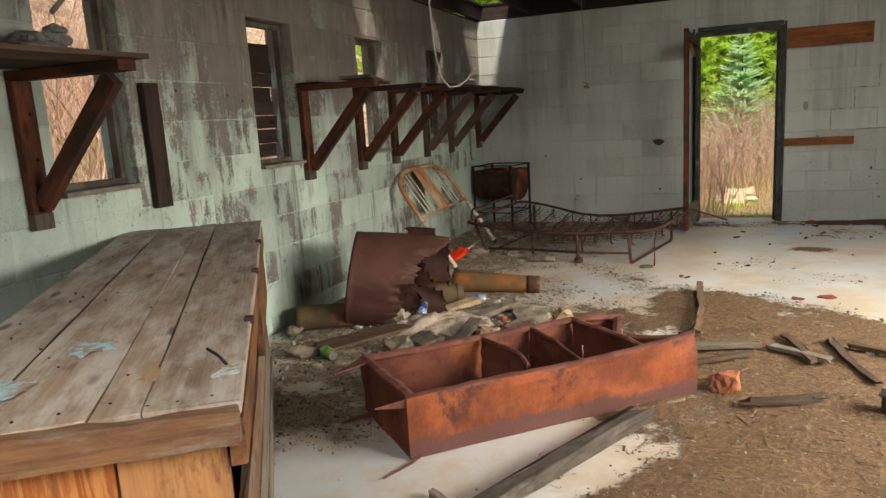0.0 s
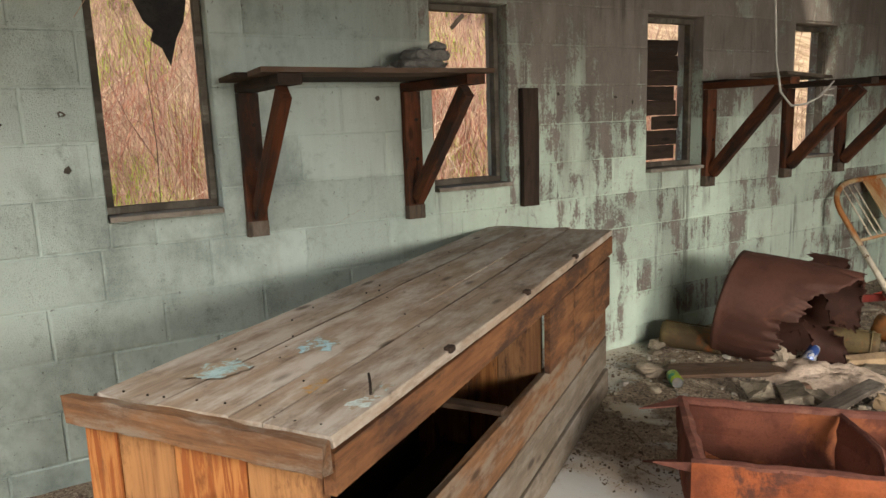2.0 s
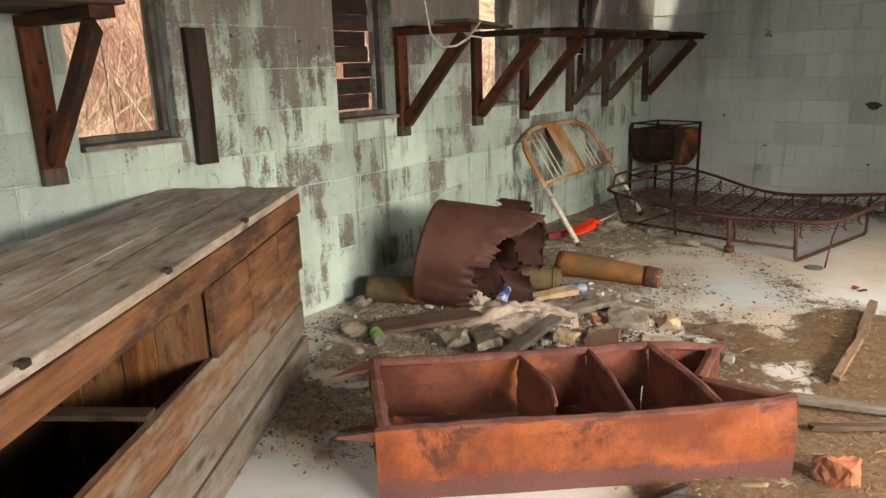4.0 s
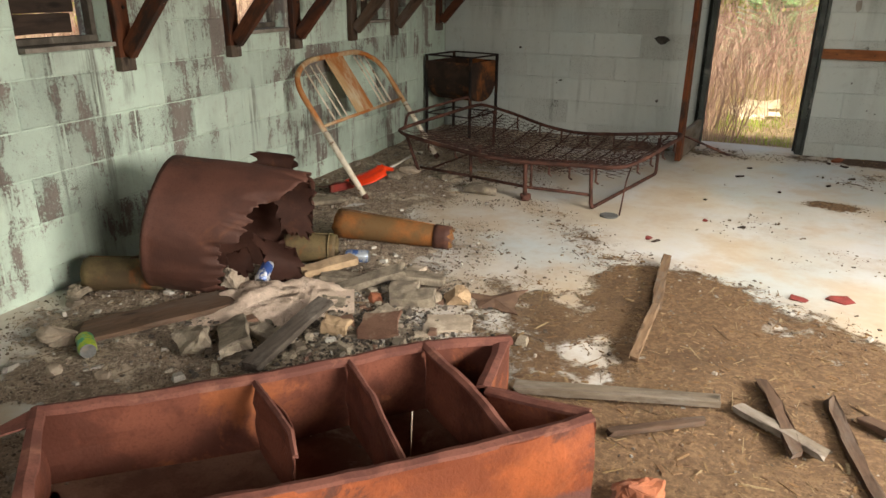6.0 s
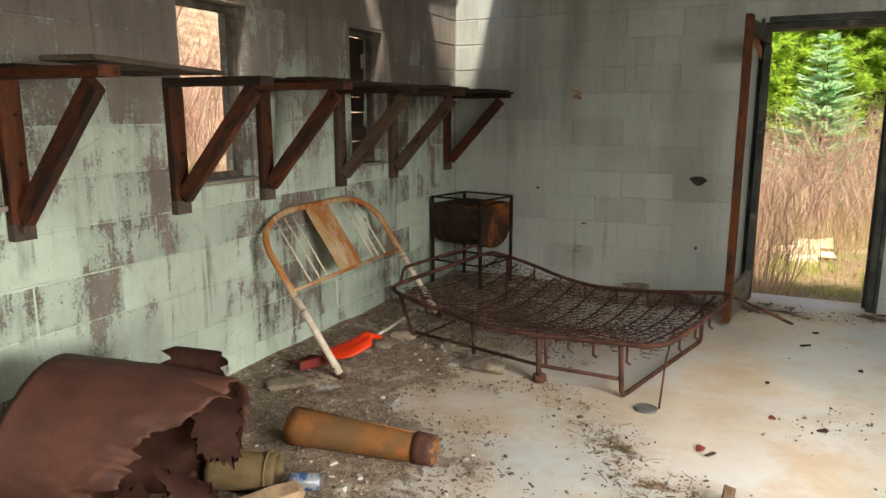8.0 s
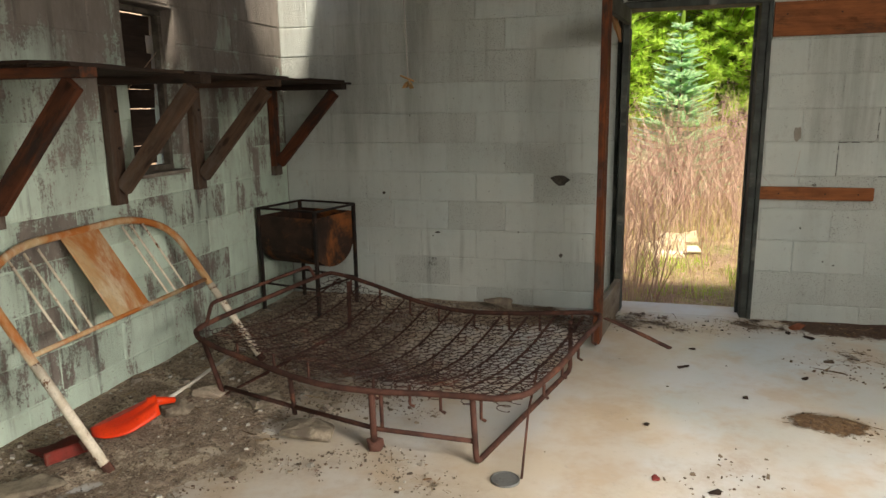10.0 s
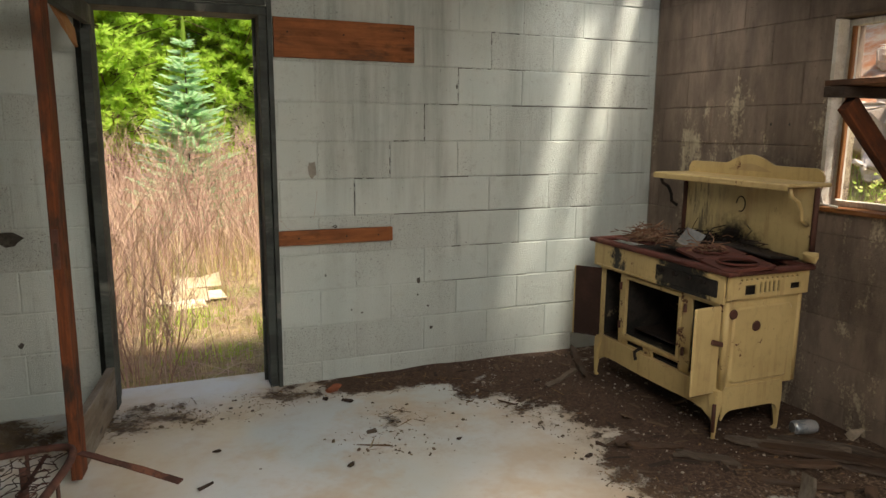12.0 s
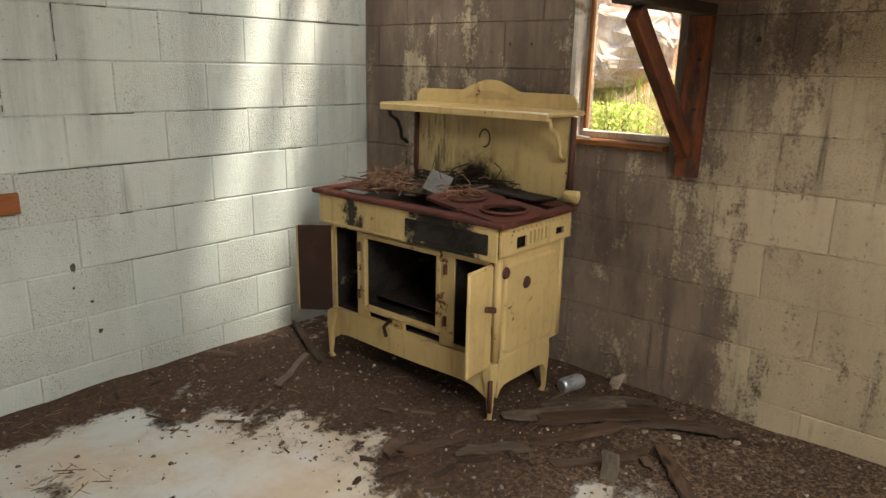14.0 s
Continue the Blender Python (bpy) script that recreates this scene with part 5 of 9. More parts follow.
# folded tongues past the end panel
def tongue(p, q, r):
    bm = bmesh.new()
    pts = [Vector((x - 1.85, y + 5.2, zz)) for x, y, zz in (p, q, r)]
    top = [bm.verts.new(v) for v in pts]
    low = [bm.verts.new(v - Vector((0, 0, 0.006))) for v in pts]
    bm.faces.new(top)
    bm.faces.new(low[::-1])
    for i in range(3):
        j = (i + 1) % 3
        bm.faces.new((top[i], low[i], low[j], top[j]))
    bmesh.ops.recalc_face_normals(bm, faces=bm.faces[:])
    part("flange", bm, RUST_RIM, steel)
tongue((1.135, -5.42, 0.258), (1.19, -5.49, 0.256), (1.085, -5.60, 0.236))
tongue((1.53, -5.785, 0.25), (1.56, -5.74, 0.20), (1.415, -5.875, 0.232))
tongue((1.535, -5.83, 0.012), (1.55, -5.76, 0.012), (1.475, -5.965, 0.010))
tongue((1.17, -5.44, 0.012), (1.23, -5.47, 0.012), (1.09, -5.58, 0.012))
bm = bmesh.new()
ring = [bm.verts.new((x - 1.85, y + 5.2, 0.012)) for x, y in ((1.51, -5.80), (2.50, -4.905), (2.47, -4.82), (2.165, -4.765), (2.13, -4.48), (1.745, -4.85), (1.13, -5.42))]
low = [bm.verts.new(v.co - Vector((0, 0, 0.008))) for v in ring]
bm.faces.new(ring)
bm.faces.new(low[::-1])
for i in range(len(ring)):
    j = (i + 1) % len(ring)
    bm.faces.new((ring[i], low[i], low[j], ring[j]))
bmesh.ops.recalc_face_normals(bm, faces=bm.faces[:])
part("back_panel", bm, RUST_DUST, steel, "rusted back panel under dust")
tube("straw", [(2.02, -5.0, 0.02), (2.03, -5.01, 0.12), (2.025, -4.99, 0.22)], 0.0018, WOOD_BENCH, thing("dry_stalk", "thin dry stalk standing in the steel bin", "stalk"))

# ---- burst drum on its side ----
drum = thing("steel_drum", "dark rusted steel drum on its side, burst open and torn", "drum", frame_x((0.414, -4.183, 0.302), (0.321 + 0.414, 0.1325 - 4.183, 0.302 - 0.0687)))
TEAR = [(0, 1.0), (45, 1.0), (80, 1.0), (110, 0.92), (135, 0.76), (160, 0.64), (180, 0.58), (205, 0.56), (235, 0.55), (262, 0.60), (285, 0.70), (315, 0.9), (360, 1.0)]


def tear_at(a):
    """How far along the drum its wall still stands, by the angle round it."""
    d = math.degrees(a) % 360
    for (d0, f0), (d1, f1) in zip(TEAR, TEAR[1:]):
        if d0 <= d <= d1:
            return f0 + (f1 - f0) * (d - d0) / (d1 - d0)
    return 1.0


def build_drum():
    n, rows, length = 240, 26, 0.60
    rng = random.Random(21)
    # ragged bites: short runs of the edge stand further out or in
    bites, k = [], 0
    while len(bites) < n:
        step_ = rng.uniform(-1, 1)
        bites += [step_ * 0.065 + rng.uniform(-1, 1) * 0.014 for _ in range(rng.choice((2, 3, 4, 6, 9, 13)))]
    bm = bmesh.new()
    grid = []
    for j in range(n):
        a = 2 * math.pi * j / n
        way = Vector((math.cos(a), math.sin(a), 0))
        torn = tear_at(a) < 0.98
        bite = 0.06 * noise.fractal(way * 4.0, 0.8, 2.0, 5) + bites[j] * torn
        end = min(1.03, tear_at(a) + bite)
        col = []
        for i in range(rows + 1):
            f = end * i / rows
            r = 0.30 - 0.012 * f - 0.05 * f * f
            # upper half swelled to keep the outline seen from the camera
            if way.y > 0:
                r += way.y * (0.075 * f + 0.03 * f * f)
            r += 0.009 * noise.noise(Vector((way.x * 2, way.y * 2, f * 2))) + 0.003 * noise.noise(Vector((way.x * 7, way.y * 7, f * 7)))
            # the torn lip bends in and out
            r += (0.03 * noise.noise(way * 6 + Vector((0, 0, 3.0))) - 0.012) * max(0.0, i / rows - 0.8) * 5 * (1 if torn else 0.3)
            rib = 0.006 * math.exp(-((f - 0.02) / 0.018) ** 2)
            # the belly is clamped to the floor; its tilt is fitted to the view
            col.append(bm.verts.new((f * length, way.x * (r + rib), max(way.y * (r + rib), -0.300 + 0.195 * f * length))))
        grid.append(col)
    for j in range(n):
        k = (j + 1) % n
        for i in range(rows):
            bm.faces.new((grid[j][i], grid[k][i], grid[k][i + 1], grid[j][i + 1]))
    mid = bm.verts.new((0.015, 0, 0))
    inner = [bm.verts.new((0.015, c[0].co.y * 0.96, c[0].co.z * 0.96)) for c in grid]
    for j in range(n):
        k = (j + 1) % n
        bm.faces.new((grid[j][0], inner[j], inner[k], grid[k][0]))
        bm.faces.new((inner[j], mid, inner[k]))
    bmesh.ops.recalc_face_normals(bm, faces=bm.faces[:])
    bmesh.ops.solidify(bm, geom=bm.faces[:], thickness=0.003)
    return bm
part("shell", build_drum(), RUST_DARK, drum, smooth=True)


def torn_sheet(name, a, b, c, d, bow, seed, label=""):
    """A bent scrap of sheet spanned by four corners, with ragged edges."""
    a, b, c, d = (Vector(p) for p in (a, b, c, d))
    up = (b - a).cross(d - a).normalized()
    n = 26
    bm = bmesh.new()
    grid = []
    for i in range(n + 1):
        row = []
        for j in range(n + 1):
            u, v = i / n, j / n
            p = a.lerp(b, u).lerp(d.lerp(c, u), v) + up * bow * math.sin(math.pi * v) * (0.5 + 0.5 * u)
            if i in (0, n) or j in (0, n):
                q = a.lerp(c, 0.5)
                p = p + (q - p) * (0.42 * noise.fractal(Vector((u * 4, v * 4, seed)), 0.7, 2.0, 5) + 0.06)
            row.append(bm.verts.new(p))
        grid.append(row)
    for i in range(n):
        for j in range(n):
            bm.faces.new((grid[i][j], grid[i + 1][j], grid[i + 1][j + 1], grid[i][j + 1]))
    bmesh.ops.solidify(bm, geom=bm.faces[:], thickness=0.0035)
    return part(name, bm, RUST_DARK, drum, label, smooth=True)
DRUM_IN = drum.matrix_basis.inverted()


def in_drum(*p):
    return DRUM_IN @ Vector(p)


# scraps of the wall still hanging at the mouth: a tall one behind, a bent one low in front
torn_sheet("flap", in_drum(0.76, -3.90, 0.50), in_drum(0.965, -3.83, 0.46), in_drum(0.98, -3.88, 0.20), in_drum(0.86, -3.96, 0.22), 0.05, 4, "upright torn steel scrap")
torn_sheet("flap", in_drum(0.78, -4.06, 0.25), in_drum(0.97, -3.99, 0.19), in_drum(1.02, -4.02, 0.035), in_drum(0.91, -4.12, 0.05), 0.06, 2, "torn hanging steel flap")
torn_sheet("flap", in_drum(0.70, -4.16, 0.17), in_drum(0.80, -4.12, 0.22), in_drum(0.84, -4.14, 0.10), in_drum(0.73, -4.18, 0.07), 0.02, 7, "small torn scrap")
# the top of the tear is rolled up into a curl
bm = bmesh.new()
prev = None
for i in range(27):
    a = radians(-70 + 330 * i / 26)
    r = 0.058 - 0.0009 * i
    row = []
    for x in (-0.10, -0.05, 0.0, 0.04, 0.075):
        end = 0.03 * noise.fractal(Vector((a * 1.7, x * 9, 1.0)), 0.8, 2.0, 4) if x in (-0.10, 0.075) else 0.0
        p = Vector((0.785 + (x + end) * 0.92, -3.835 + (x + end) * 0.38, 0.525 - 0.1 * x)) + Vector((-0.38, 0.92, 0)) * r * math.cos(a) + Vector((0, 0, r * math.sin(a)))
        row.append(bm.verts.new(DRUM_IN @ p))
    if prev:
        for k in range(4):
            bm.faces.new((prev[k], prev[k + 1], row[k + 1], row[k]))
    prev = row
bmesh.ops.solidify(bm, geom=bm.faces[:], thickness=0.003)
part("flap", bm, RUST_DARK, drum, "rolled torn steel flap", smooth=True)

# ---- stove pipes ----
PIPE_RUST = mottled("green_brown_rust", (0.15, 0.112, 0.055), (0.095, 0.066, 0.038), (0.27, 0.09, 0.03), 5, 110, 0.7, 0.1, 0.3, c_low=0.50, c_high=0.66)
PIPE_ORANGE = mottled("orange_brown_rust", (0.30, 0.115, 0.035), (0.16, 0.095, 0.042), (0.085, 0.04, 0.026), 5, 110, 0.7, 0.1, 0.35, low=0.36, high=0.62, c_low=0.56, c_high=0.68)
def stove_pipe(label, a, b, r, seed, mat, taper=0.04, torn=0.012):
    a, b = Vector(a), Vector(b)
    ob = thing("stove_pipe", label, "pipe", frame_x(a, b), group="stove pipes")
    length, n, rows = (b - a).length, 28, 12
    bm = bmesh.new()
    rings = []
    for i in range(rows + 1):
        f = i / rows
        rr = r * (1 - taper * f)
        rings.append([bm.verts.new((f * length + (torn * noise.noise(Vector((j * 0.7, seed, f))) if i in (0, rows) else 0), rr * math.cos(2 * math.pi * j / n), rr * math.sin(2 * math.pi * j / n) * (1 - 0.07 * abs(math.sin(f * 3 + seed))))) for j in range(n)])
    for i in range(rows):
        for j in range(n):
            bm.faces.new((rings[i][j], rings[i][(j + 1) % n], rings[i + 1][(j + 1) % n], rings[i + 1][j]))
    bmesh.ops.recalc_face_normals(bm, faces=bm.faces[:])
    bmesh.ops.solidify(bm, geom=bm.faces[:], thickness=0.003)
    part("tube", bm, mat, ob, smooth=True)
    tube("seam", [(0.01, r * 0.2, r * 0.985), (length - 0.02, r * 0.2 * (1 - taper), r * (1 - taper) * 0.975)], 0.003, mat, ob)
    if taper > 0.1:
        end = bmesh.new()
        rings = []
        for i in range(4):
            f = 0.86 + 0.045 * i
            rr = r * (1 - taper * f) + 0.004
            rings.append([end.verts.new((f * length + (0.022 * noise.noise(Vector((j * 0.8, 4.0, 1.0))) if i == 3 else 0), rr * math.cos(2 * math.pi * j / n) * (1 + 0.02 * (j % 2)), rr * math.sin(2 * math.pi * j / n) * (1 + 0.02 * (j % 2)))) for j in range(n)])
        for p, q in zip(rings, rings[1:]):
            for j in range(n):
                end.faces.new((p[j], p[(j + 1) % n], q[(j + 1) % n], q[j]))
        bmesh.ops.recalc_face_normals(end, faces=end.faces[:])
        bmesh.ops.solidify(end, geom=end.faces[:], thickness=0.003)
        part("crimped_end", end, RUST_DARK, ob, "dark rusty crimped end", smooth=True)
    for x in ((length - 0.035,) if seed == 2 else ()):
        tube("collar", [(x, r * 1.005 * math.cos(k * math.pi / 10), r * 0.99 * math.sin(k * math.pi / 10)) for k in range(20)], 0.004, mat, ob, closed=True)
    return ob
stove_pipe("rusty orange and brown stove pipe on the floor", (0.80, -3.36, 0.088), (1.42, -3.25, 0.058), 0.083, 1, PIPE_ORANGE, 0.32, 0.035)
stove_pipe("short green-brown stove pipe beside the drum", (0.76, -3.79, 0.09), (0.99, -3.69, 0.085), 0.076, 2, PIPE_RUST)
stove_pipe("rusty stove pipe behind the drum against the wall", (0.145, -4.42, 0.085), (0.46, -4.28, 0.085), 0.078, 3, PIPE_RUST)

# ---- laundry tub on its stand in the corner ----
TUB = mottled("brown_rusted_sheet", (0.05, 0.029, 0.021), (0.026, 0.018, 0.014), (0.27, 0.095, 0.03), 4, 90, 0.7, 0.2, 0.3, c_low=0.45, c_high=0.62)
tub = thing("laundry_tub", "dark rusted square steel tub on an angle-iron stand", "tub", pose(0.325, -0.37, 0, 0, 0, -13))
TX, TY = 0.24, 0.215
bm = bmesh.new()
prof = [(-TY, 0.672), (-TY, 0.48)] + [(-TY * math.cos(a), 0.48 - 0.16 * math.sin(a)) for a in [math.pi * k / 12 for k in range(1, 12)]] + [(TY, 0.48), (TY, 0.672)]
rows = [[bm.verts.new((x, yy, z)) for yy, z in prof] for x in (-TX + 0.012, TX - 0.012)]
for k in range(len(prof) - 1):
    bm.faces.new((rows[0][k], rows[0][k + 1], rows[1][k + 1], rows[1][k]))
for r in rows:
    bm.faces.new(r)
bmesh.ops.recalc_face_normals(bm, faces=bm.faces[:])
bmesh.ops.solidify(bm, geom=bm.faces[:], thickness=0.004)
part("basin", bm, TUB, tub)
for sx in (-1, 1):
    for sy in (-1, 1):
        plank("leg", (sx * TX, sy * TY, 0.0), (sx * TX, sy * TY, 0.725), 0.022, 0.022, IRON_DARK, tub, (1, 0, 0), seed=1, wear=0.0008)
for sy in (-1, 1):
    plank("rim_bar", (-TX, sy * (TY + 0.004), 0.722), (TX, sy * (TY + 0.004), 0.722), 0.026, 0.012, IRON_DARK, tub, seed=2, wear=0.001)
    plank("stretcher", (-TX, sy * TY, 0.2), (TX, sy * TY, 0.2), 0.018, 0.01, IRON_DARK, tub, seed=3, wear=0.001)
for sx in (-1, 1):
    plank("rim_bar", (sx * (TX + 0.004), -TY, 0.72), (sx * (TX + 0.004), TY, 0.72), 0.026, 0.012, IRON_DARK, tub, seed=4, wear=0.001)
    plank("stretcher", (sx * TX, -TY, 0.2), (sx * TX, TY, 0.2), 0.018, 0.01, IRON_DARK, tub, seed=5, wear=0.001)

# ---- bed head leaning on the wall ----
BED_PAINT = mottled("cream_paint_with_rust", (0.56, 0.47, 0.33), (0.46, 0.31, 0.16), (0.36, 0.125, 0.032), 7, 120, 0.6, 0.0, 0.3, c_low=0.39, c_high=0.60, stretch=(1, 1, 0.45))
foot_l = Vector((0.585, -2.665, 0.012))
hx = Vector((-0.02, 1.0, 0.015)).normalized()
hz = Vector((-0.56, 0.03, 0.83))
hz = (hz - hx * hz.dot(hx)).normalized()
hy = hz.cross(hx)
HB_M = Matrix((hx, hy, hz)).transposed().to_4x4()
HB_M.translation = foot_l
head = thing("bed_headboard", "cream painted tubular steel bed headboard, rusty, leaning on the wall", "headboard", HB_M)
HW = 1.20
CREAM_TUBE = mottled("cream_tube_paint", (0.70, 0.64, 0.53), (0.60, 0.53, 0.41), (0.17, 0.08, 0.04), 26, 120, 0.6, 0.0, 0.3, c_low=0.57, c_high=0.61)
tube("arch_tube", round_path([(0, 0, 0.50), (0, 0, 0.87), (HW * 0.2, 0, 0.985), (HW * 0.8, 0, 0.985), (HW, 0, 0.87), (HW, 0, 0.50)], 0.2, 9), 0.0185, BED_PAINT, head, "cream tube with orange rust", 10)
for x in (0, HW):
    tube("leg_tube", [(x, 0, 0.0), (x, 0, 0.5)], 0.0195, CREAM_TUBE, head, "chipped cream tube", 10)
tube("cross_bar", [(0, 0, 0.535), (HW, 0, 0.535)], 0.011, BED_PAINT, head)
part("centre_panel", bm_box(0.235, 0.012, 0.44, 0.004, (HW * 0.5, 0, 0.757)), BED_PAINT, head, "flat rusty centre panel")
for f in (0.15, 0.222, 0.285, 0.725, 0.775, 0.845):
    top = 0.975 - 0.05 * abs(f - 0.5) * 2
    tube("rod", [(HW * f, 0, 0.535), (HW * f, 0, top)], 0.0058, CREAM_TUBE, head, "", 7)
for x in (0, HW):
    part("foot", sweep(bmesh.new(), [(x, 0, -0.008), (x, 0, 0.03)], 0.021, 9), RUST_BED, head)
part("hook_plate", bm_box(0.05, 0.03, 0.05, 0.006, (0.01, 0.02, 0.14)), RUST_BED, head, "rusty bed hook")

# ---- sagging bed spring frame ----
bed = thing("spring_bed", "rusty sagging steel bed spring frame on tube legs", "bed")
C1, C2, C3, C4 = Vector((0.37, -1.76, 0.285)), Vector((2.13, -2.235, 0.272)), Vector((2.385, -1.11, 0.295)), Vector((0.61, -0.68, 0.335))
def edge(a, b, dips):
    return [a.lerp(b, f) + Vector((0, 0, d)) for f, d in dips]
front_line = [Vector(p) for p in ((0.44, -1.85, 0.284), (0.60, -1.96, 0.279), (0.85, -2.06, 0.266), (1.22, -2.20, 0.254), (1.49, -2.225, 0.250), (1.735, -2.21, 0.256), (1.92, -2.215, 0.264), (2.05, -2.215, 0.270))]
right_line = [Vector(p) for p in ((2.135, -2.15, 0.273), (2.18, -2.02, 0.276), (2.235, -1.82, 0.280), (2.30, -1.48, 0.286), (2.36, -1.18, 0.292))]
back_line = edge(C3, C4, ((0.05, 0), (0.25, -0.06), (0.45, -0.105), (0.62, -0.095), (0.8, -0.035), (0.95, 0)))
left_line = edge(C4, C1, ((0.06, 0), (0.5, 0.004), (0.94, 0)))
loop = front_line + right_line + back_line + left_line
smooth_loop = []
for i in range(len(loop)):
    p0, p1, p2, p3 = loop[i - 1], loop[i], loop[(i + 1) % len(loop)], loop[(i + 2) % len(loop)]
    for k in range(4):
        t = k / 4
        smooth_loop.append(0.5 * ((2 * p1) + (p2 - p0) * t + (2 * p0 - 5 * p1 + 4 * p2 - p3) * t * t + (3 * p1 - p0 - 3 * p2 + p3) * t ** 3))
tube("top_frame", smooth_loop, 0.0135, RUST_BED, bed, "", 8, True)
def bed_point(u, v):
    """A point of the sagging net; u runs from head to foot, v from front to back."""
    fr = C1.lerp(C2, u) + Vector((0, -0.06 * math.sin(math.pi * u), -0.035 * math.sin(math.pi * min(1, u * 1.25))))
    bk = C4.lerp(C3, u) + Vector((0, 0, -0.11 * math.sin(math.pi * u) ** 1.3))
    p = fr.lerp(bk, v)
    p.z -= 0.10 * math.sin(math.pi * v) * (0.35 + 0.65 * math.sin(math.pi * u)) + 0.03 * (1 - u) * math.sin(math.pi * v)
    p.z = max(p.z, 0.03)
    return p
for k in range(11):
    u = 0.06 + 0.88 * k / 10
    bm = bmesh.new()
    prev = None
    d = (C2 - C1).normalized() * 0.008
    for i in range(15):
        p = bed_point(u, 0.015 + 0.97 * i / 14)
        row = [bm.verts.new(p - d), bm.verts.new(p + d)]
        if prev:
            bm.faces.new((prev[0], prev[1], row[1], row[0]))
        prev = row
    bmesh.ops.solidify(bm, geom=bm.faces[:], thickness=0.0025)
    part("steel_band", bm, RUST_BED, bed)
NET_RUST = mottled("dark_net_rust", (0.062, 0.032, 0.027), (0.036, 0.021, 0.018), (0.13, 0.055, 0.038), 6, 150, 0.85, 0.1, 0.3)
rng = random.Random(12)
coil = bmesh.new()
pts = [(0.034 * (1 - 0.25 * t) * math.cos(6.5 * math.pi * t), 0.034 * (1 - 0.25 * t) * math.sin(6.5 * math.pi * t), -0.008 - 0.07 * t) for t in [i / 34 for i in range(35)]]
sweep(coil, pts, 0.0019, 4)
coil_mesh = mesh_of(coil, "coil_spring", True)
coil_mesh.materials.append(RUST_BED)
for i in range(11):
    for j in range(9):
        u, v = 0.06 + 0.88 * i / 10, 0.07 + 0.86 * j / 8
        p = bed_point(u, v)
        z_room = min(1.0, max(0.35, (p.z - 0.008) / 0.085))
        ob = part("coil_spring", coil_mesh, RUST_BED, bed, "", Matrix.Translation(p) @ Matrix.Diagonal((1, 1, z_room, 1)) @ pose(0, 0, 0, rng.uniform(-14, 14), rng.uniform(-14, 14), rng.uniform(0, 360)))
# the net of wavy wires over the springs
net = bmesh.new()
for j in range(25):
    v = 0.03 + 0.94 * j / 24
    sweep(net, [bed_point(0.03 + 0.94 * i / 70, v + 0.013 * math.sin(i * 1.9 + j * 1.3)) + Vector((0, 0, 0.005 * math.sin(i * 2.7 + j))) for i in range(71)], 0.0022, 3, caps=False)
for i in range(34):
    u = 0.03 + 0.94 * i / 33
    sweep(net, [bed_point(u + 0.009 * math.sin(j * 2.1 + i), 0.02 + 0.96 * j / 36) + Vector((0, 0, 0.005 * math.sin(j * 2.2 + i))) for j in range(37)], 0.0022, 3, caps=False)
tagged(part("wire_net", net, NET_RUST, bed, "tangled rusty spring wire"), kind="stuff")
# hangers between the frame and the lower rail
def hanger(p, drop):
    q = Vector((p.x, p.y, max(0.05, p.z - drop)))
    tube("hanger", [p, q, q + Vector((0.018, 0.006, -0.012))], 0.007, RUST_BED, bed, "", 6)
for f in (0.16, 0.3, 0.42, 0.62, 0.72, 0.8, 0.9):
    hanger(C1.lerp(C2, f) + Vector((0.0, 0.03 - 0.06 * math.sin(math.pi * f), -0.03)), 0.085)
for f in (0.1, 0.2, 0.3, 0.42, 0.55, 0.66, 0.78, 0.9):
    p = C3.lerp(C4, f)
    p.z = max(0.14, p.z - 0.105 * math.sin(math.pi * f) ** 1.3)
    hanger(p, 0.09)
for f in (0.2, 0.4, 0.6, 0.8):
    hanger(C2.lerp(C3, f), 0.07)
# legs: bent tubes and rails
G = 0.012
tube("leg_loop", round_path([(1.925, -2.205, 0.262), (1.955, -2.265, G), (2.215, -1.20, G), (2.21, -1.16, 0.27)], 0.035, 4), 0.0125, RUST_BED, bed, "", 8)
tube("leg_loop", round_path([C1 + Vector((0.12, -0.12, 0)), (0.62, -1.93, G), (0.80, -0.80, G), (0.79, -0.77, 0.31)], 0.035, 4), 0.0125, RUST_BED, bed, "", 8)
tube("front_leg", [(1.10, -2.145, 0.25), (1.09, -2.10, 0.05)], 0.011, RUST_BED, bed)
tube("front_leg", [(1.505, -2.215, 0.25), (1.518, -2.235, G)], 0.015, RUST_BED, bed)
tube("front_leg", [(1.545, -2.215, 0.25), (1.55, -2.22, 0.08)], 0.009, RUST_BED, bed)
part("leg_foot", bm_chunk(0.075, 0.06, 0.05, 5), RUST_BED, bed, "rusted clump at the leg's foot", pose(1.518, -2.235, 0.0))
tube("lower_rail", [(1.09, -2.105, 0.085), (1.53, -2.225, 0.088), (1.945, -2.24, 0.09)], 0.0105, RUST_BED, bed)
tube("lower_rail", [(0.63, -1.93, 0.06), (1.09, -2.105, 0.085)], 0.0105, RUST_BED, bed)
tube("end_bar", round_path([C1 + Vector((0.02, 0.06, 0.0)), (0.385, -1.63, 0.385), (0.605, -0.93, 0.435), (0.625, -0.90, 0.36)], 0.03, 4), 0.0105, RUST_BED, bed, "bent end bar", 8)
plank("strap", (2.385, -1.17, 0.30), (2.70, -1.36, 0.225), 0.03, 0.004, RUST_BED, bed, seed=5, wear=0.006, label="loose flat steel strap")
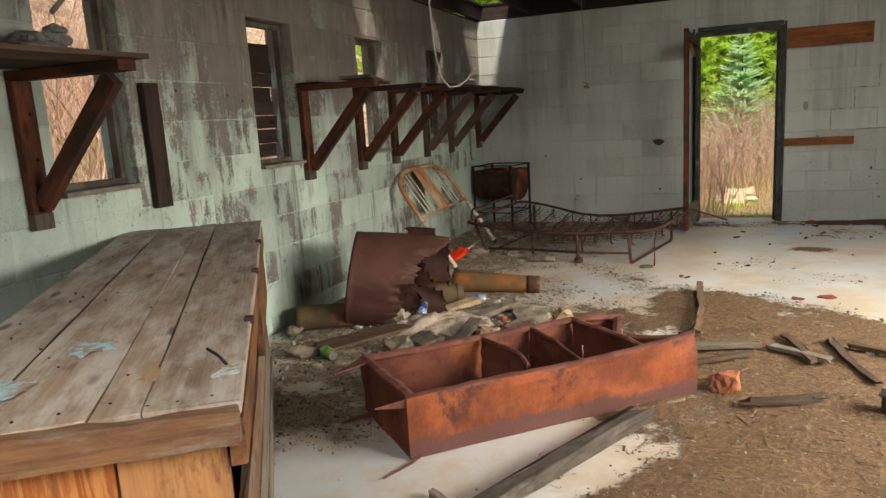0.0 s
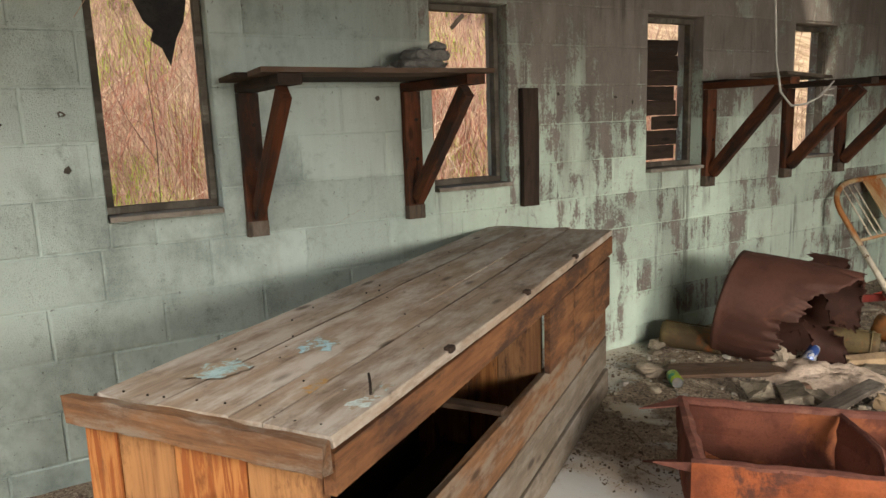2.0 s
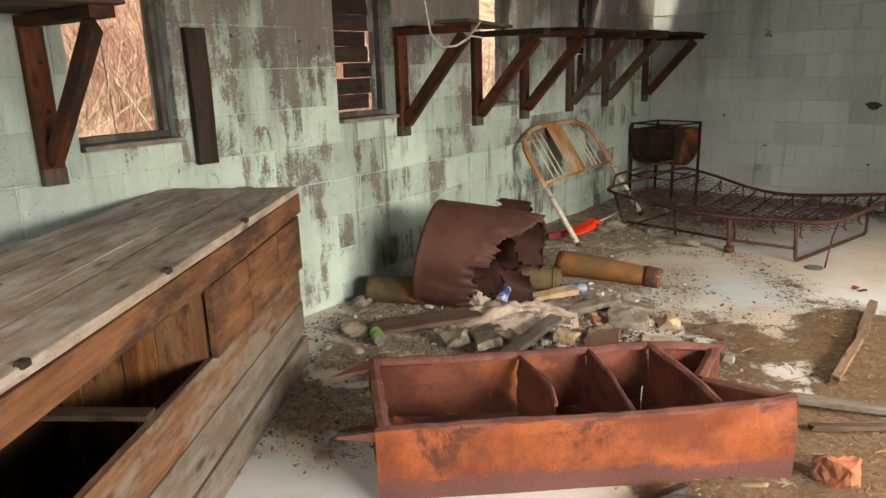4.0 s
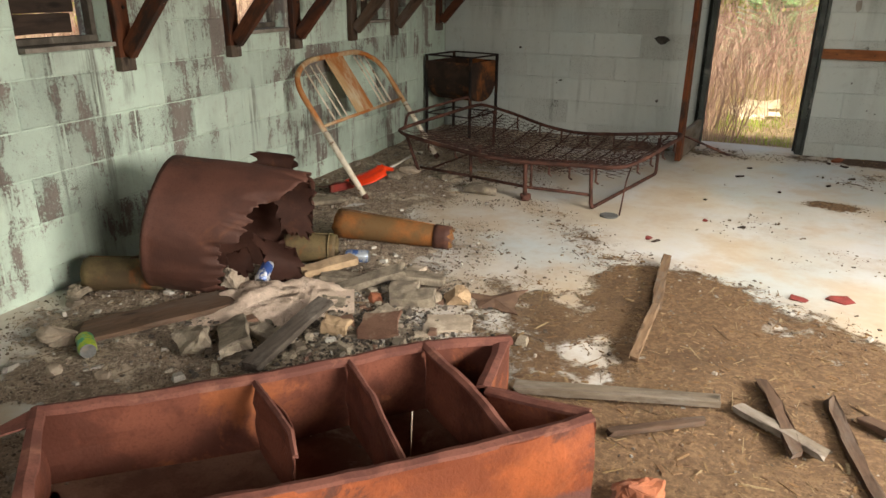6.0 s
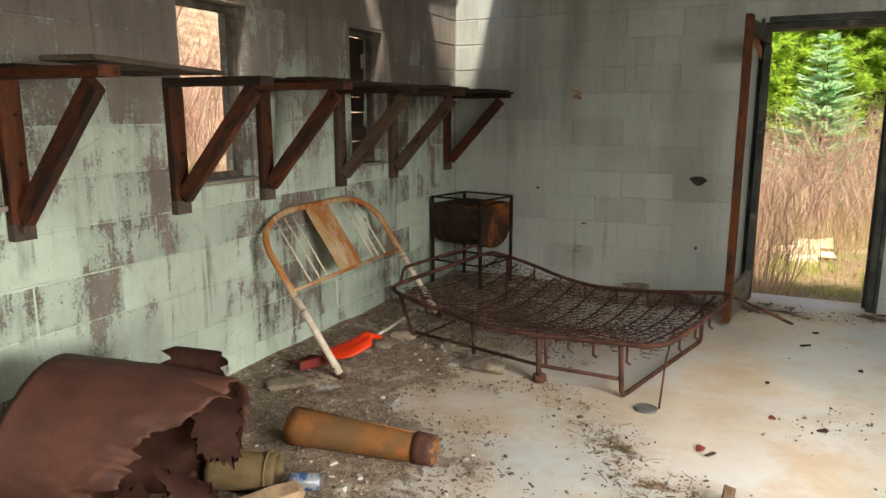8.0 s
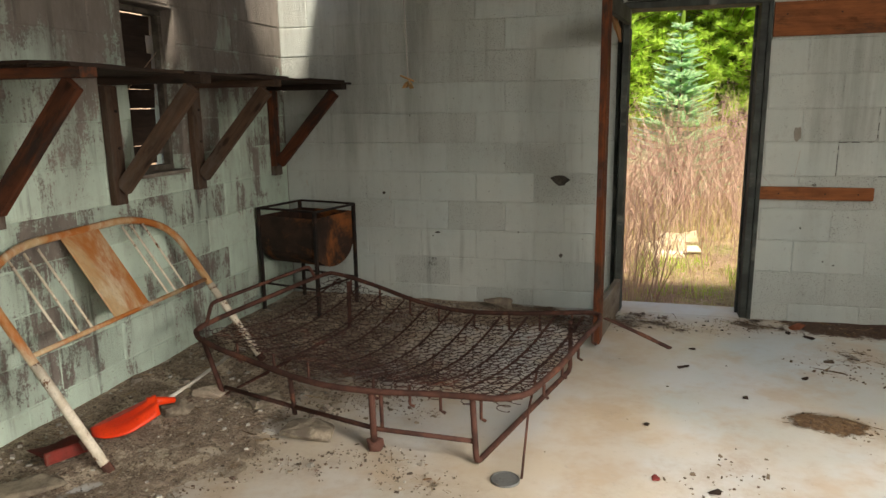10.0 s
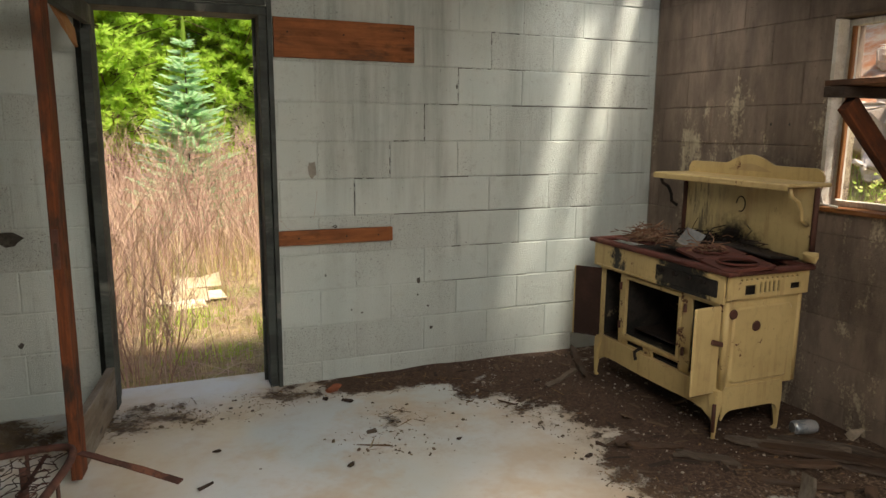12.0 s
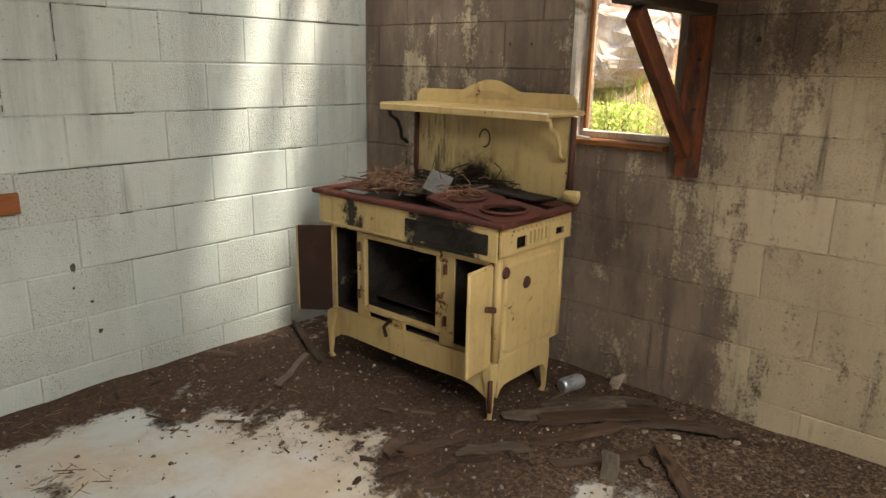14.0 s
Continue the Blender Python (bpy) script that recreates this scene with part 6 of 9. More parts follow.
tube("loose_rod", [(2.13, -1.80, 0.26), (2.123, -2.04, 0.15), (2.143, -2.335, 0.012)], 0.005, RUST_BED, bed)

# ---- red shovel under the headboard ----
RED = mottled("bright_red_plastic", (0.80, 0.055, 0.012), (0.70, 0.04, 0.012), None, 6, 90, 0.4, 0, 0.1)
# darker copy of the red: the blade's shade put into the colour
RED_SHADED = mottled("shaded_dark_red_plastic", (0.22, 0.03, 0.022), (0.15, 0.026, 0.02), (0.12, 0.08, 0.06), 9, 90, 0.6, 0, 0.2)
shovel = thing("shovel", "bright red plastic scoop shovel with a pale handle on the dirt", "shovel", pose(0.40, -2.33, 0.0, 0, 0, 20))
bm = bmesh.new()
rows = []
for i in range(13):
    u = i / 12
    half = 0.118 * math.sqrt(max(0.0, 1 - max(0.0, (u - 0.45) / 0.58) ** 2)) * (0.72 + 0.28 * min(1.0, u * 2.2))
    row = []
    for j in range(17):
        v = j / 8 - 1
        arch = 0.050 * (1 - v * v) * (1 - 0.55 * u) + 0.006 * math.cos(v * 9.5) * (1 - u)
        row.append(bm.verts.new((v * half, 0.12 - 0.27 * u, 0.028 + arch + 0.055 * (1 - u) ** 2)))
    rows.append(row)
for a, b in zip(rows, rows[1:]):
    for j in range(16):
        bm.faces.new((a[j], a[j + 1], b[j + 1], b[j]))
bmesh.ops.remove_doubles(bm, verts=bm.verts[:], dist=0.0004)
bmesh.ops.recalc_face_normals(bm, faces=bm.faces[:])
bmesh.ops.solidify(bm, geom=bm.faces[:], thickness=0.004)
part("blade", bm, RED, shovel, "bright red blade", smooth=True, m=pose(0.0, 0.0, 0.0, 0, 0, -62))
part("socket", sweep(bmesh.new(), [(0.07, 0.045, 0.105), (0.12, 0.075, 0.10), (0.17, 0.11, 0.085)], [0.026, 0.019, 0.013], 9), RED, shovel, "red handle socket", smooth=True)
tube("handle", [(0.14, 0.09, 0.095), (0.19, 0.35, 0.075), (0.27, 0.84, 0.04)], 0.0085, FRAME_WHITE, shovel, "chipped white handle")
# the blade's part in shade, built as a piece of its own
pan = thing("dustpan", "shaded part of the red shovel blade, in a darker copy of its red", "pan", pose(0.32, -2.63, 0.0, 0, 0, -25))
bm = bmesh.new()
rows = [[bm.verts.new((-0.1 + 0.2 * i / 6, -0.09 + 0.18 * j / 5, 0.035 + 0.03 * abs(j / 5 - 0.5) + 0.03 * i / 6)) for j in range(6)] for i in range(7)]
for a, b in zip(rows, rows[1:]):
    for j in range(5):
        bm.faces.new((a[j], a[j + 1], b[j + 1], b[j]))
bmesh.ops.solidify(bm, geom=bm.faces[:], thickness=0.004)
part("tray", bm, RED_SHADED, pan, smooth=True)
part("rim", bm_box(0.02, 0.18, 0.05, 0.004, (0.1, 0, 0.075)), RED_SHADED, pan)

# ---- the enamelled kitchen range ----
def enamel(name, base, base_b, soot=0.0, flecks=0.66, burnt=None):
    m, nt, bs = material(name)
    v = coords(nt, "Position")
    c = blend(nt, step(nt, grain(nt, v, 3, 4, 0.6), 0.35, 0.7), base, base_b)
    c = blend(nt, calc(nt, "MULTIPLY", step(nt, grain(nt, v, 30, 5, 0.7), 0.5, 0.75), 0.35), c, (0.30, 0.22, 0.11))
    c = blend(nt, calc(nt, "MULTIPLY", step(nt, grain(nt, coords(nt, "Position", (1, 1, 0.12)), 22, 5, 0.65), 0.47, 0.70), 0.42), c, (0.31, 0.19, 0.085))
    rust = grain(nt, v, 11, 7, 0.72, 0.3)
    c = blend(nt, step(nt, rust, flecks, flecks + 0.03), c, (0.10, 0.04, 0.025))
    if soot:
        streaks = step(nt, grain(nt, coords(nt, "Position", (1, 1, 0.16)), 30, 7, 0.75), 0.47, 0.62)
        reach = step(nt, calc(nt, "ADD", axis(nt, v, "Y"), calc(nt, "MULTIPLY", grain(nt, v, 6, 5, 0.7), soot * 3)), -0.82, -0.55)
        c = blend(nt, calc(nt, "MULTIPLY", calc(nt, "MULTIPLY", streaks, reach), 0.85), c, (0.075, 0.058, 0.036))
        away = calc(nt, "ADD", calc(nt, "ABSOLUTE", calc(nt, "ADD", axis(nt, v, "Y"), 0.90)), calc(nt, "MULTIPLY", calc(nt, "ABSOLUTE", calc(nt, "SUBTRACT", axis(nt, v, "Z"), 0.82)), 1.1))
        plume = calc(nt, "SUBTRACT", calc(nt, "MULTIPLY", grain(nt, v, 9, 7, 0.72), 0.5), away)
        c = blend(nt, step(nt, plume, -0.02, 0.16), c, (0.016, 0.013, 0.011))
    if burnt:
        char = calc(nt, "SUBTRACT", calc(nt, "MULTIPLY", grain(nt, v, 12, 7, 0.72), 1.7), calc(nt, "MULTIPLY", calc(nt, "ABSOLUTE", calc(nt, "ADD", axis(nt, v, "Y"), burnt)), 3.4))
        c = blend(nt, step(nt, char, 0.15, 0.45), c, (0.02, 0.018, 0.016))
        spot = calc(nt, "SUBTRACT", grain(nt, v, 9, 6, 0.7), calc(nt, "MULTIPLY", calc(nt, "ABSOLUTE", calc(nt, "ADD", axis(nt, v, "Y"), 0.645)), 2.2))
        c = blend(nt, step(nt, spot, 0.40, 0.50), c, (0.03, 0.026, 0.022))
    nt.links.new(c, bs.inputs["Base Color"])
    nt.links.new(calc(nt, "ADD", 0.28, calc(nt, "MULTIPLY", step(nt, rust, 0.6, 0.69), 0.5)), bs.inputs["Roughness"])
    relief(nt, bs, calc(nt, "ADD", step(nt, rust, 0.69, 0.66), calc(nt, "MULTIPLY", grain(nt, v, 60, 3), 0.2)), 0.25, 0.002)
    return m


CREAM = enamel("cream_enamel", (0.57, 0.435, 0.205), (0.47, 0.35, 0.16), 0.0, 0.64)
CREAM_WORN = enamel("rust_flecked_cream_enamel", (0.56, 0.425, 0.20), (0.43, 0.32, 0.15), 0.0, 0.58)
CREAM_BURNT = enamel("burnt_cream_enamel", (0.57, 0.435, 0.205), (0.46, 0.345, 0.16), 0.0, 0.62, 1.15)
CREAM_SOOTY = enamel("sooty_cream_enamel", (0.54, 0.42, 0.20), (0.44, 0.34, 0.165), 0.05)
PLATE = mottled("maroon_iron_plate", (0.12, 0.04, 0.03), (0.08, 0.03, 0.024), (0.15, 0.06, 0.04), 7, 120, 0.7, 0.1, 0.3)
BURNT = mottled("burnt_black_enamel", (0.014, 0.013, 0.012), (0.028, 0.024, 0.021), (0.16, 0.13, 0.085), 12, 90, 0.6, 0, 0.4, c_low=0.6, c_high=0.66)
GREY_METAL = mottled("dull_grey_sheet", (0.20, 0.205, 0.20), (0.13, 0.133, 0.13), (0.24, 0.20, 0.16), 9, 90, 0.6, 0.5, 0.2)

SX0, SX1, SY0, SY1 = 4.985, 5.43, -1.415, -0.455   # body: front, back, side by the camera, side by the wall
stove = thing("kitchen_range", "cream enamel kitchen range, rusty and open, with high back shelf", "stove", pose(0, 0, 0))


def box_part(name, x0, x1, y0, y1, z0, z1, mat, parent=None, label="", bevel=0.004):
    return part(name, bm_box(x1 - x0, y1 - y0, z1 - z0, bevel, ((x0 + x1) / 2, (y0 + y1) / 2, (z0 + z1) / 2)), mat, parent or stove, label)


def plate_with_holes(name, u0, u1, z0, z1, holes, mat, to_world, thick=0.008, label=""):
    """A sheet with rectangular openings cut through it; to_world maps (u, depth, z)."""
    bm = bmesh.new()
    for a, b, c, d in cut((u0, u1, z0, z1), holes, 0.003):
        quad = [(a, c), (b, c), (b, d), (a, d)]
        f = [bm.verts.new(to_world(u, 0.0, z)) for u, z in quad]
        k = [bm.verts.new(to_world(u, thick, z)) for u, z in quad]
        bm.faces.new(f)
        bm.faces.new(k[::-1])
        for i in range(4):
            j = (i + 1) % 4
            bm.faces.new((f[i], k[i], k[j], f[j]))
    bmesh.ops.remove_doubles(bm, verts=bm.verts[:], dist=0.0002)
    bmesh.ops.recalc_face_normals(bm, faces=bm.faces[:])
    return part(name, bm, mat, stove, label)


def front(u, d, z):
    return Vector((SX0 + d, u, z))


def side(u, d, z):
    return Vector((u, SY0 + d, z))


# openings: left chamber, oven, right chamber, ash slots
OVEN, LEFT_C, RIGHT_C = (-1.112, -0.705, 0.315, 0.618), (-0.645, -0.50, 0.255, 0.637), (-1.365, -1.20, 0.270, 0.625)
SLOT, SLOT_L = (-1.131, -0.935, 0.254, 0.287), (-0.86, -0.72, 0.262, 0.284)
plate_with_holes("front_plate", SY0, SY1, 0.225, 0.66, [OVEN, LEFT_C, RIGHT_C, SLOT, SLOT_L], CREAM_WORN, front)
plate_with_holes("side_plate", SX0 + 0.009, SX1, 0.245, 0.675, [], CREAM, side)
box_part("side_plate", SX0 + 0.009, SX1, SY1 - 0.008, SY1, 0.245, 0.675, CREAM)
box_part("back_plate", SX1 - 0.008, SX1, SY0 + 0.009, SY1 - 0.009, 0.245, 0.675, IRON_DARK)
box_part("base_plate", SX0 + 0.01, SX1 - 0.009, SY0 + 0.009, SY1 - 0.009, 0.247, 0.262, IRON_DARK)
for name, (a, b, c, d) in (("oven_liner", OVEN), ("fire_liner", LEFT_C), ("warmer_liner", RIGHT_C)):
    bm = bmesh.new()
    x0, x1 = SX0 + 0.0085, SX0 + (0.42 if name == "oven_liner" else 0.30)
    bmesh.ops.create_cube(bm, size=1.0, matrix=Matrix.Translation(((x0 + x1) / 2, (a + b) / 2, (c + d) / 2)) @ Matrix.Diagonal((x1 - x0, b - a + 0.01, d - c + 0.01, 1)))
    bmesh.ops.delete(bm, geom=[f for f in bm.faces if f.normal.x < -0.5], context="FACES")
    bmesh.ops.reverse_faces(bm, faces=bm.faces[:])
    part(name, bm, BURNT, stove, "black liner of the opening")
# proud rims round the openings
def rim(rect, w, mat, proud=0.009, name="oven_rim"):
    a, b, c, d = rect
    for y0, y1, z0, z1 in ((a - w, b + w, c - w, c), (a - w, b + w, d, d + w), (a - w, a, c, d), (b, b + w, c, d)):
        box_part(name, SX0 - proud, SX0 + 0.002, y0, y1, z0, z1, mat, bevel=0.003)
rim(OVEN, 0.022, CREAM_WORN)
rim(SLOT, 0.007, CREAM_WORN, 0.006, "slot_rim")
for y in (-0.665, -1.165):
    for z in (0.36, 0.575):
        part("hinge", sweep(bmesh.new(), [(SX0 - 0.012, y, z - 0.02), (SX0 - 0.012, y, z + 0.02)], 0.008, 7), RUST_DARK, stove)
tube("oven_latch", [(SX0 - 0.01, -0.86, 0.285), (SX0 - 0.06, -0.87, 0.27), (SX0 - 0.075, -0.90, 0.24)], 0.008, IRON_DARK, stove, "broken iron latch")
box_part("slot_edge", SX0 - 0.009, SX0 - 0.001, -1.14, -0.93, 0.2945, 0.301, RUST_DARK)
box_part("oven_shelf", SX0 + 0.05, SX0 + 0.40, -1.105, -0.715, 0.345, 0.350, IRON_DARK)

# control band under the top: overhangs, burnt to the right, vents at the side
BX0, BY0 = SX0 - 0.035, SY0 - 0.02
plate_with_holes("front_band", BY0 + 0.012, SY1 + 0.015, 0.655, 0.782, [], CREAM_BURNT, lambda u, d, z: Vector((BX0 + d, u, z)), 0.01)
box_part("control_panel", BX0 - 0.004, BX0 + 0.001, -1.385, -0.97, 0.676, 0.754, BURNT, label="burnt black control panel")
for k in range(4):
    y = -1.02 - 0.095 * k
    part("knob_stub", sweep(bmesh.new(), [(BX0 - 0.003, y, 0.735), (BX0 - 0.018, y, 0.735)], 0.013, 9), IRON_DARK, stove)
box_part("band_lip", BX0 - 0.006, BX0 + 0.01, -0.955, -0.47, 0.656, 0.668, CREAM, bevel=0.003)
VENTS = [(5.06, 5.125, 0.69, 0.735)] + [(5.145 + 0.026 * k, 5.158 + 0.026 * k, 0.695, 0.745) for k in range(5)] + [(5.33, 5.39, 0.70, 0.728)] + [(5.03 + 0.03 * k, 5.042 + 0.03 * k, 0.755, 0.765) for k in range(12)]
plate_with_holes("side_band", BX0 + 0.011, SX1 + 0.01, 0.675, 0.782, VENTS, CREAM, lambda u, d, z: Vector((u, BY0 + d, z)), 0.008, "cream side band with vent slots")
# black sheet behind the vent slots, its colour standing in for their shade
box_part("band_lining", BX0 + 0.03, SX1 - 0.01, BY0 + 0.03, BY0 + 0.036, 0.68, 0.775, BURNT)
box_part("band_floor", SX0, SX1, SY0, SY1, 0.676, 0.684, IRON_DARK)

# raised side panel with two rusty bosses
bm = bmesh.new()
pts = round_path([(5.20, 0, 0.275), (5.372, 0, 0.275), (5.372, 0, 0.632), (5.02, 0, 0.632), (5.02, 0, 0.275), (5.20, 0, 0.275)], 0.035, 5)[:-1]
outer = [bm.verts.new((p.x, SY0 - 0.001, p.z)) for p in pts]
inner = [bm.verts.new((5.196 + (p.x - 5.196) * 0.955, SY0 - 0.009, 0.4535 + (p.z - 0.4535) * 0.955)) for p in pts]
n = len(pts)
for i in range(n):
    j = (i + 1) % n
    if (outer[i].co - outer[j].co).length > 1e-5:
        bm.faces.new((outer[i], outer[j], inner[j], inner[i]))
bm.faces.new(inner)
bmesh.ops.recalc_face_normals(bm, faces=bm.faces[:])
part("side_panel", bm, CREAM, stove, "raised cream side panel")
for x, z, r in ((5.154, 0.54, 0.026), (5.015, 0.605, 0.024)):
    part("boss", sweep(bmesh.new(), [(x, SY0 - 0.008, z), (x, SY0 - 0.015, z)], [r, r * 0.8], 12), RUST_DARK, stove, "rusty round boss")
for x, y in ((SX0 + 0.012, SY0 + 0.012), (SX1 - 0.012, SY0 + 0.012), (SX0 + 0.012, SY1 - 0.012)):
    tube("corner_post", [(x, y, 0.25), (x, y, 0.675)], 0.018, CREAM, stove, "", 10)

# legs and apron
def leg(x, y, sx, sy):
    bm = bmesh.new()
    prof = [(0.0, 0.020, 0.0), (0.012, 0.022, 0.0), (0.03, 0.016, 0.002), (0.10, 0.024, 0.004), (0.16, 0.036, 0.006), (0.21, 0.052, 0.006), (0.25, 0.060, 0.004)]
    rows = []
    for z, r, out in prof:
        rows.append([bm.verts.new((x + sx * (out + 0.004) - sx * (r if (k in (1, 2)) else 0), y + sy * (out + 0.004) - sy * (r if (k in (2, 3)) else 0), z)) for k in range(4)])
    for a, b in zip(rows, rows[1:]):
        for k in range(4):
            bm.faces.new((a[k], a[(k + 1) % 4], b[(k + 1) % 4], b[k]))
    bm.faces.new(rows[0])
    bm.faces.new(rows[-1])
    bmesh.ops.recalc_face_normals(bm, faces=bm.faces[:])
    bmesh.ops.bevel(bm, geom=[e for e in bm.edges if abs(e.verts[0].co.z - e.verts[1].co.z) > 0.005], offset=0.004, segments=2, affect="EDGES")
    ob = part("leg", bm, CREAM, stove, smooth=False)
    return ob
for x, y, sx, sy in ((SX0 - 0.02, SY0 + 0.005, -1, -1), (SX0 - 0.02, SY1 - 0.02, -1, 1), (SX1 - 0.08, SY0 + 0.005, 1, -1), (SX1 - 0.08, SY1 - 0.02, 1, 1)):
    leg(x, y, sx, sy)
tube("rust_stripe", [(SX0 - 0.034, SY0 - 0.004, 0.06), (SX0 - 0.034, SY0 - 0.004, 0.19)], 0.009, RUST_DARK, stove, "rust stripe down the leg")
def apron(p, q, mat, bow=0.0):
    """A skirt between two legs with a curved lower edge."""
    p, q = Vector(p), Vector(q)
    bm = bmesh.new()
    way = (q - p).normalized()
    into = Vector((0, 0, 1)).cross(way) * 0.01
    rows = []
    for i in range(17):
        f = i / 16
        low = 0.150 - 0.045 * min(1.0, abs(2 * f - 1) ** 10)
        base = p.lerp(q, f) - Vector((0, 0, 1)).cross(way) * bow * (1 - (2 * f - 1) ** 2)
        rows.append([bm.verts.new(base + Vector((0, 0, low))), bm.verts.new(base + Vector((0, 0, 0.262))), bm.verts.new(base + into + Vector((0, 0, 0.262))), bm.verts.new(base + into + Vector((0, 0, low)))])
    for a, b in zip(rows, rows[1:]):
        for k in range(4):
            bm.faces.new((a[k], a[(k + 1) % 4], b[(k + 1) % 4], b[k]))
    bm.faces.new(rows[0])
    bm.faces.new(rows[-1])
    bmesh.ops.recalc_face_normals(bm, faces=bm.faces[:])
    part("apron", bm, mat, stove)
apron((SX0 - 0.018, SY1 - 0.04, 0), (SX0 - 0.018, SY0 + 0.03, 0), CREAM, 0.02)
apron((SX0 + 0.01, SY0 - 0.006, 0), (SX1 - 0.09, SY0 - 0.006, 0), CREAM)
box_part("apron_ledge", SX0 - 0.022, SX0 + 0.01, SY0 + 0.0, SY1 - 0.0, 0.240, 0.252, CREAM)

# open doors
door_l = thing("door", "", "")
door_l.parent = stove
door_l.matrix_basis = frame_x((SX0 - 0.012, -0.492, 0.235), (SX0 - 0.10, -0.385, 0.235))
part("panel", bm_box(0.15, 0.012, 0.40, 0.004, (0.08, 0, 0.205)), mottled("sooty_brown_iron", (0.055, 0.028, 0.021), (0.034, 0.02, 0.016), None, 6, 100, 0.85, 0, 0.3), door_l, "sooty black inner face of the door")
part("edge", bm_box(0.006, 0.02, 0.40, 0.002, (0.158, 0, 0.205)), CREAM, door_l)
door_r = thing("door", "", "")
door_r.parent = stove
door_r.matrix_basis = frame_x((SX0 - 0.012, -1.392, 0.235), (SX0 - 0.165, -1.405, 0.235))
part("panel", bm_box(0.158, 0.016, 0.405, 0.006, (0.08, 0, 0.205)), CREAM, door_r, "cream enamel door")
part("inner_tray", bm_box(0.125, 0.006, 0.36, 0.004, (0.08, -0.010, 0.205)), CREAM, door_r)
part("handle", bm_box(0.10, 0.012, 0.022, 0.004, (0.085, 0.014, 0.22)), RUST_DARK, door_r, "rusty door handle", pose(0, 0, 0, 0, -18, 0))

# cooking top: rusted frame, sunken well, ring plate, loose sheets
TX0, TX1, TY0, TY1, TZ = SX0 - 0.055, SX1 + 0.015, SY0 - 0.05, SY1 + 0.05, 0.785
for x0, x1, y0, y1 in ((TX0, TX0 + 0.055, TY0, TY1), (TX1 - 0.035, TX1, TY0, TY1), (TX0 + 0.055, TX1 - 0.035, TY0, TY0 + 0.05), (TX0 + 0.055, TX1 - 0.035, TY1 - 0.05, TY1)):
    box_part("top_frame", x0, x1, y0, y1, TZ, TZ + 0.022, PLATE, bevel=0.006)
box_part("well", TX0 + 0.05, TX1 - 0.03, TY0 + 0.04, TY1 - 0.04, 0.738, 0.748, BURNT)
def ring_plate(holes, m):
    """A cast plate with round pot holes."""
    bm = bmesh.new()
    n = 28
    for hx, hy, r, half in holes:
        ring_in = [(hx + r * math.cos(2 * math.pi * i / n), hy + r * math.sin(2 * math.pi * i / n)) for i in range(n)]
        ring_out = []
        for i in range(n):
            c, s = math.cos(2 * math.pi * i / n), math.sin(2 * math.pi * i / n)
            k = min(half[0] / max(1e-6, abs(c)), half[1] / max(1e-6, abs(s)))
            ring_out.append((hx + k * c, hy + k * s))
        layers = []
        for pts, z in ((ring_in, 0.0), (ring_out, 0.0), (ring_out, 0.012), (ring_in, 0.012)):
            layers.append([bm.verts.new((x, y, z)) for x, y in pts])
        for a, b in ((0, 1), (1, 2), (2, 3), (3, 0)):
            for i in range(n):
                j = (i + 1) % n
                bm.faces.new((layers[a][i], layers[a][j], layers[b][j], layers[b][i]))
    bmesh.ops.recalc_face_normals(bm, faces=bm.faces[:])
    part("ring_plate", bm, PLATE, stove, "maroon iron plate with pot holes", m)
ring_plate(((0, -0.115, 0.085, (0.125, 0.115)), (0, 0.115, 0.078, (0.125, 0.115))), pose(5.105, -1.245, 0.818, 3, -4, -13))
for x, y, r in ((5.079, -1.357, 0.088), (5.131, -1.133, 0.081)):
    tube("pot_ring", [(x + r * math.cos(k * math.pi / 14), y + r * math.sin(k * math.pi / 14), 0.833 + (y + 1.245) * 0.05) for k in range(28)], 0.006, PLATE, stove, closed=True)
part("loose_sheet", bm_box(0.20, 0.36, 0.012, 0.003), IRON_DARK, stove, "sooty black plate", pose(5.365, -1.17, 0.832, 3, 6, 4))
part("loose_sheet", bm_box(0.13, 0.10, 0.003, 0.001), GREY_METAL, stove, "bent grey metal sheet", pose(5.19, -0.93, 0.862, 24, -30, 20))
part("loose_sheet", bm_box(0.26, 0.20, 0.006, 0.002), PLATE, stove, "rusty loose sheet", pose(5.10, -0.66, 0.818, 4, 3, 28))
part("loose_sheet", bm_box(0.22, 0.28, 0.006, 0.002), IRON_DARK, stove, "", pose(5.30, -0.75, 0.822, -4, 5, -14))
part("broken_cup", bm_chunk(0.05, 0.07, 0.06, 6), CREAM, stove, "rusty cream lump", pose(5.44, -1.43, TZ + 0.021))

# high back, shelf and crest
box_part("splash_back", 5.505, 5.515, -1.375, -0.52, 0.80, 1.155, CREAM_SOOTY, label="sooty cream splash back")
for y in (-1.385, -0.515):
    tube("back_post", [(5.50, y, 0.79), (5.50, y, 1.15)], 0.013, RUST_DARK, stove, "rusty back post")
box_part("shelf", 5.33, 5.605, -1.375, -0.43, 1.152, 1.172, CREAM, label="cream enamel shelf", bevel=0.006)
box_part("shelf_lip", 5.326, 5.334, -1.37, -0.435, 1.138, 1.168, CREAM, bevel=0.003)
bm = bmesh.new()
prof = []
for i in range(41):
    f = i / 40
    z = 1.235 + 0.05 * max(0.0, math.cos((f - 0.5) * math.pi / 0.36)) ** 1.2 * (abs(f - 0.5) < 0.18)
    if f < 0.04 or f > 0.96:
        z -= 0.035 * (1 - min(f, 1 - f) / 0.04) ** 2
    prof.append((-1.355 + 0.90 * f, z))
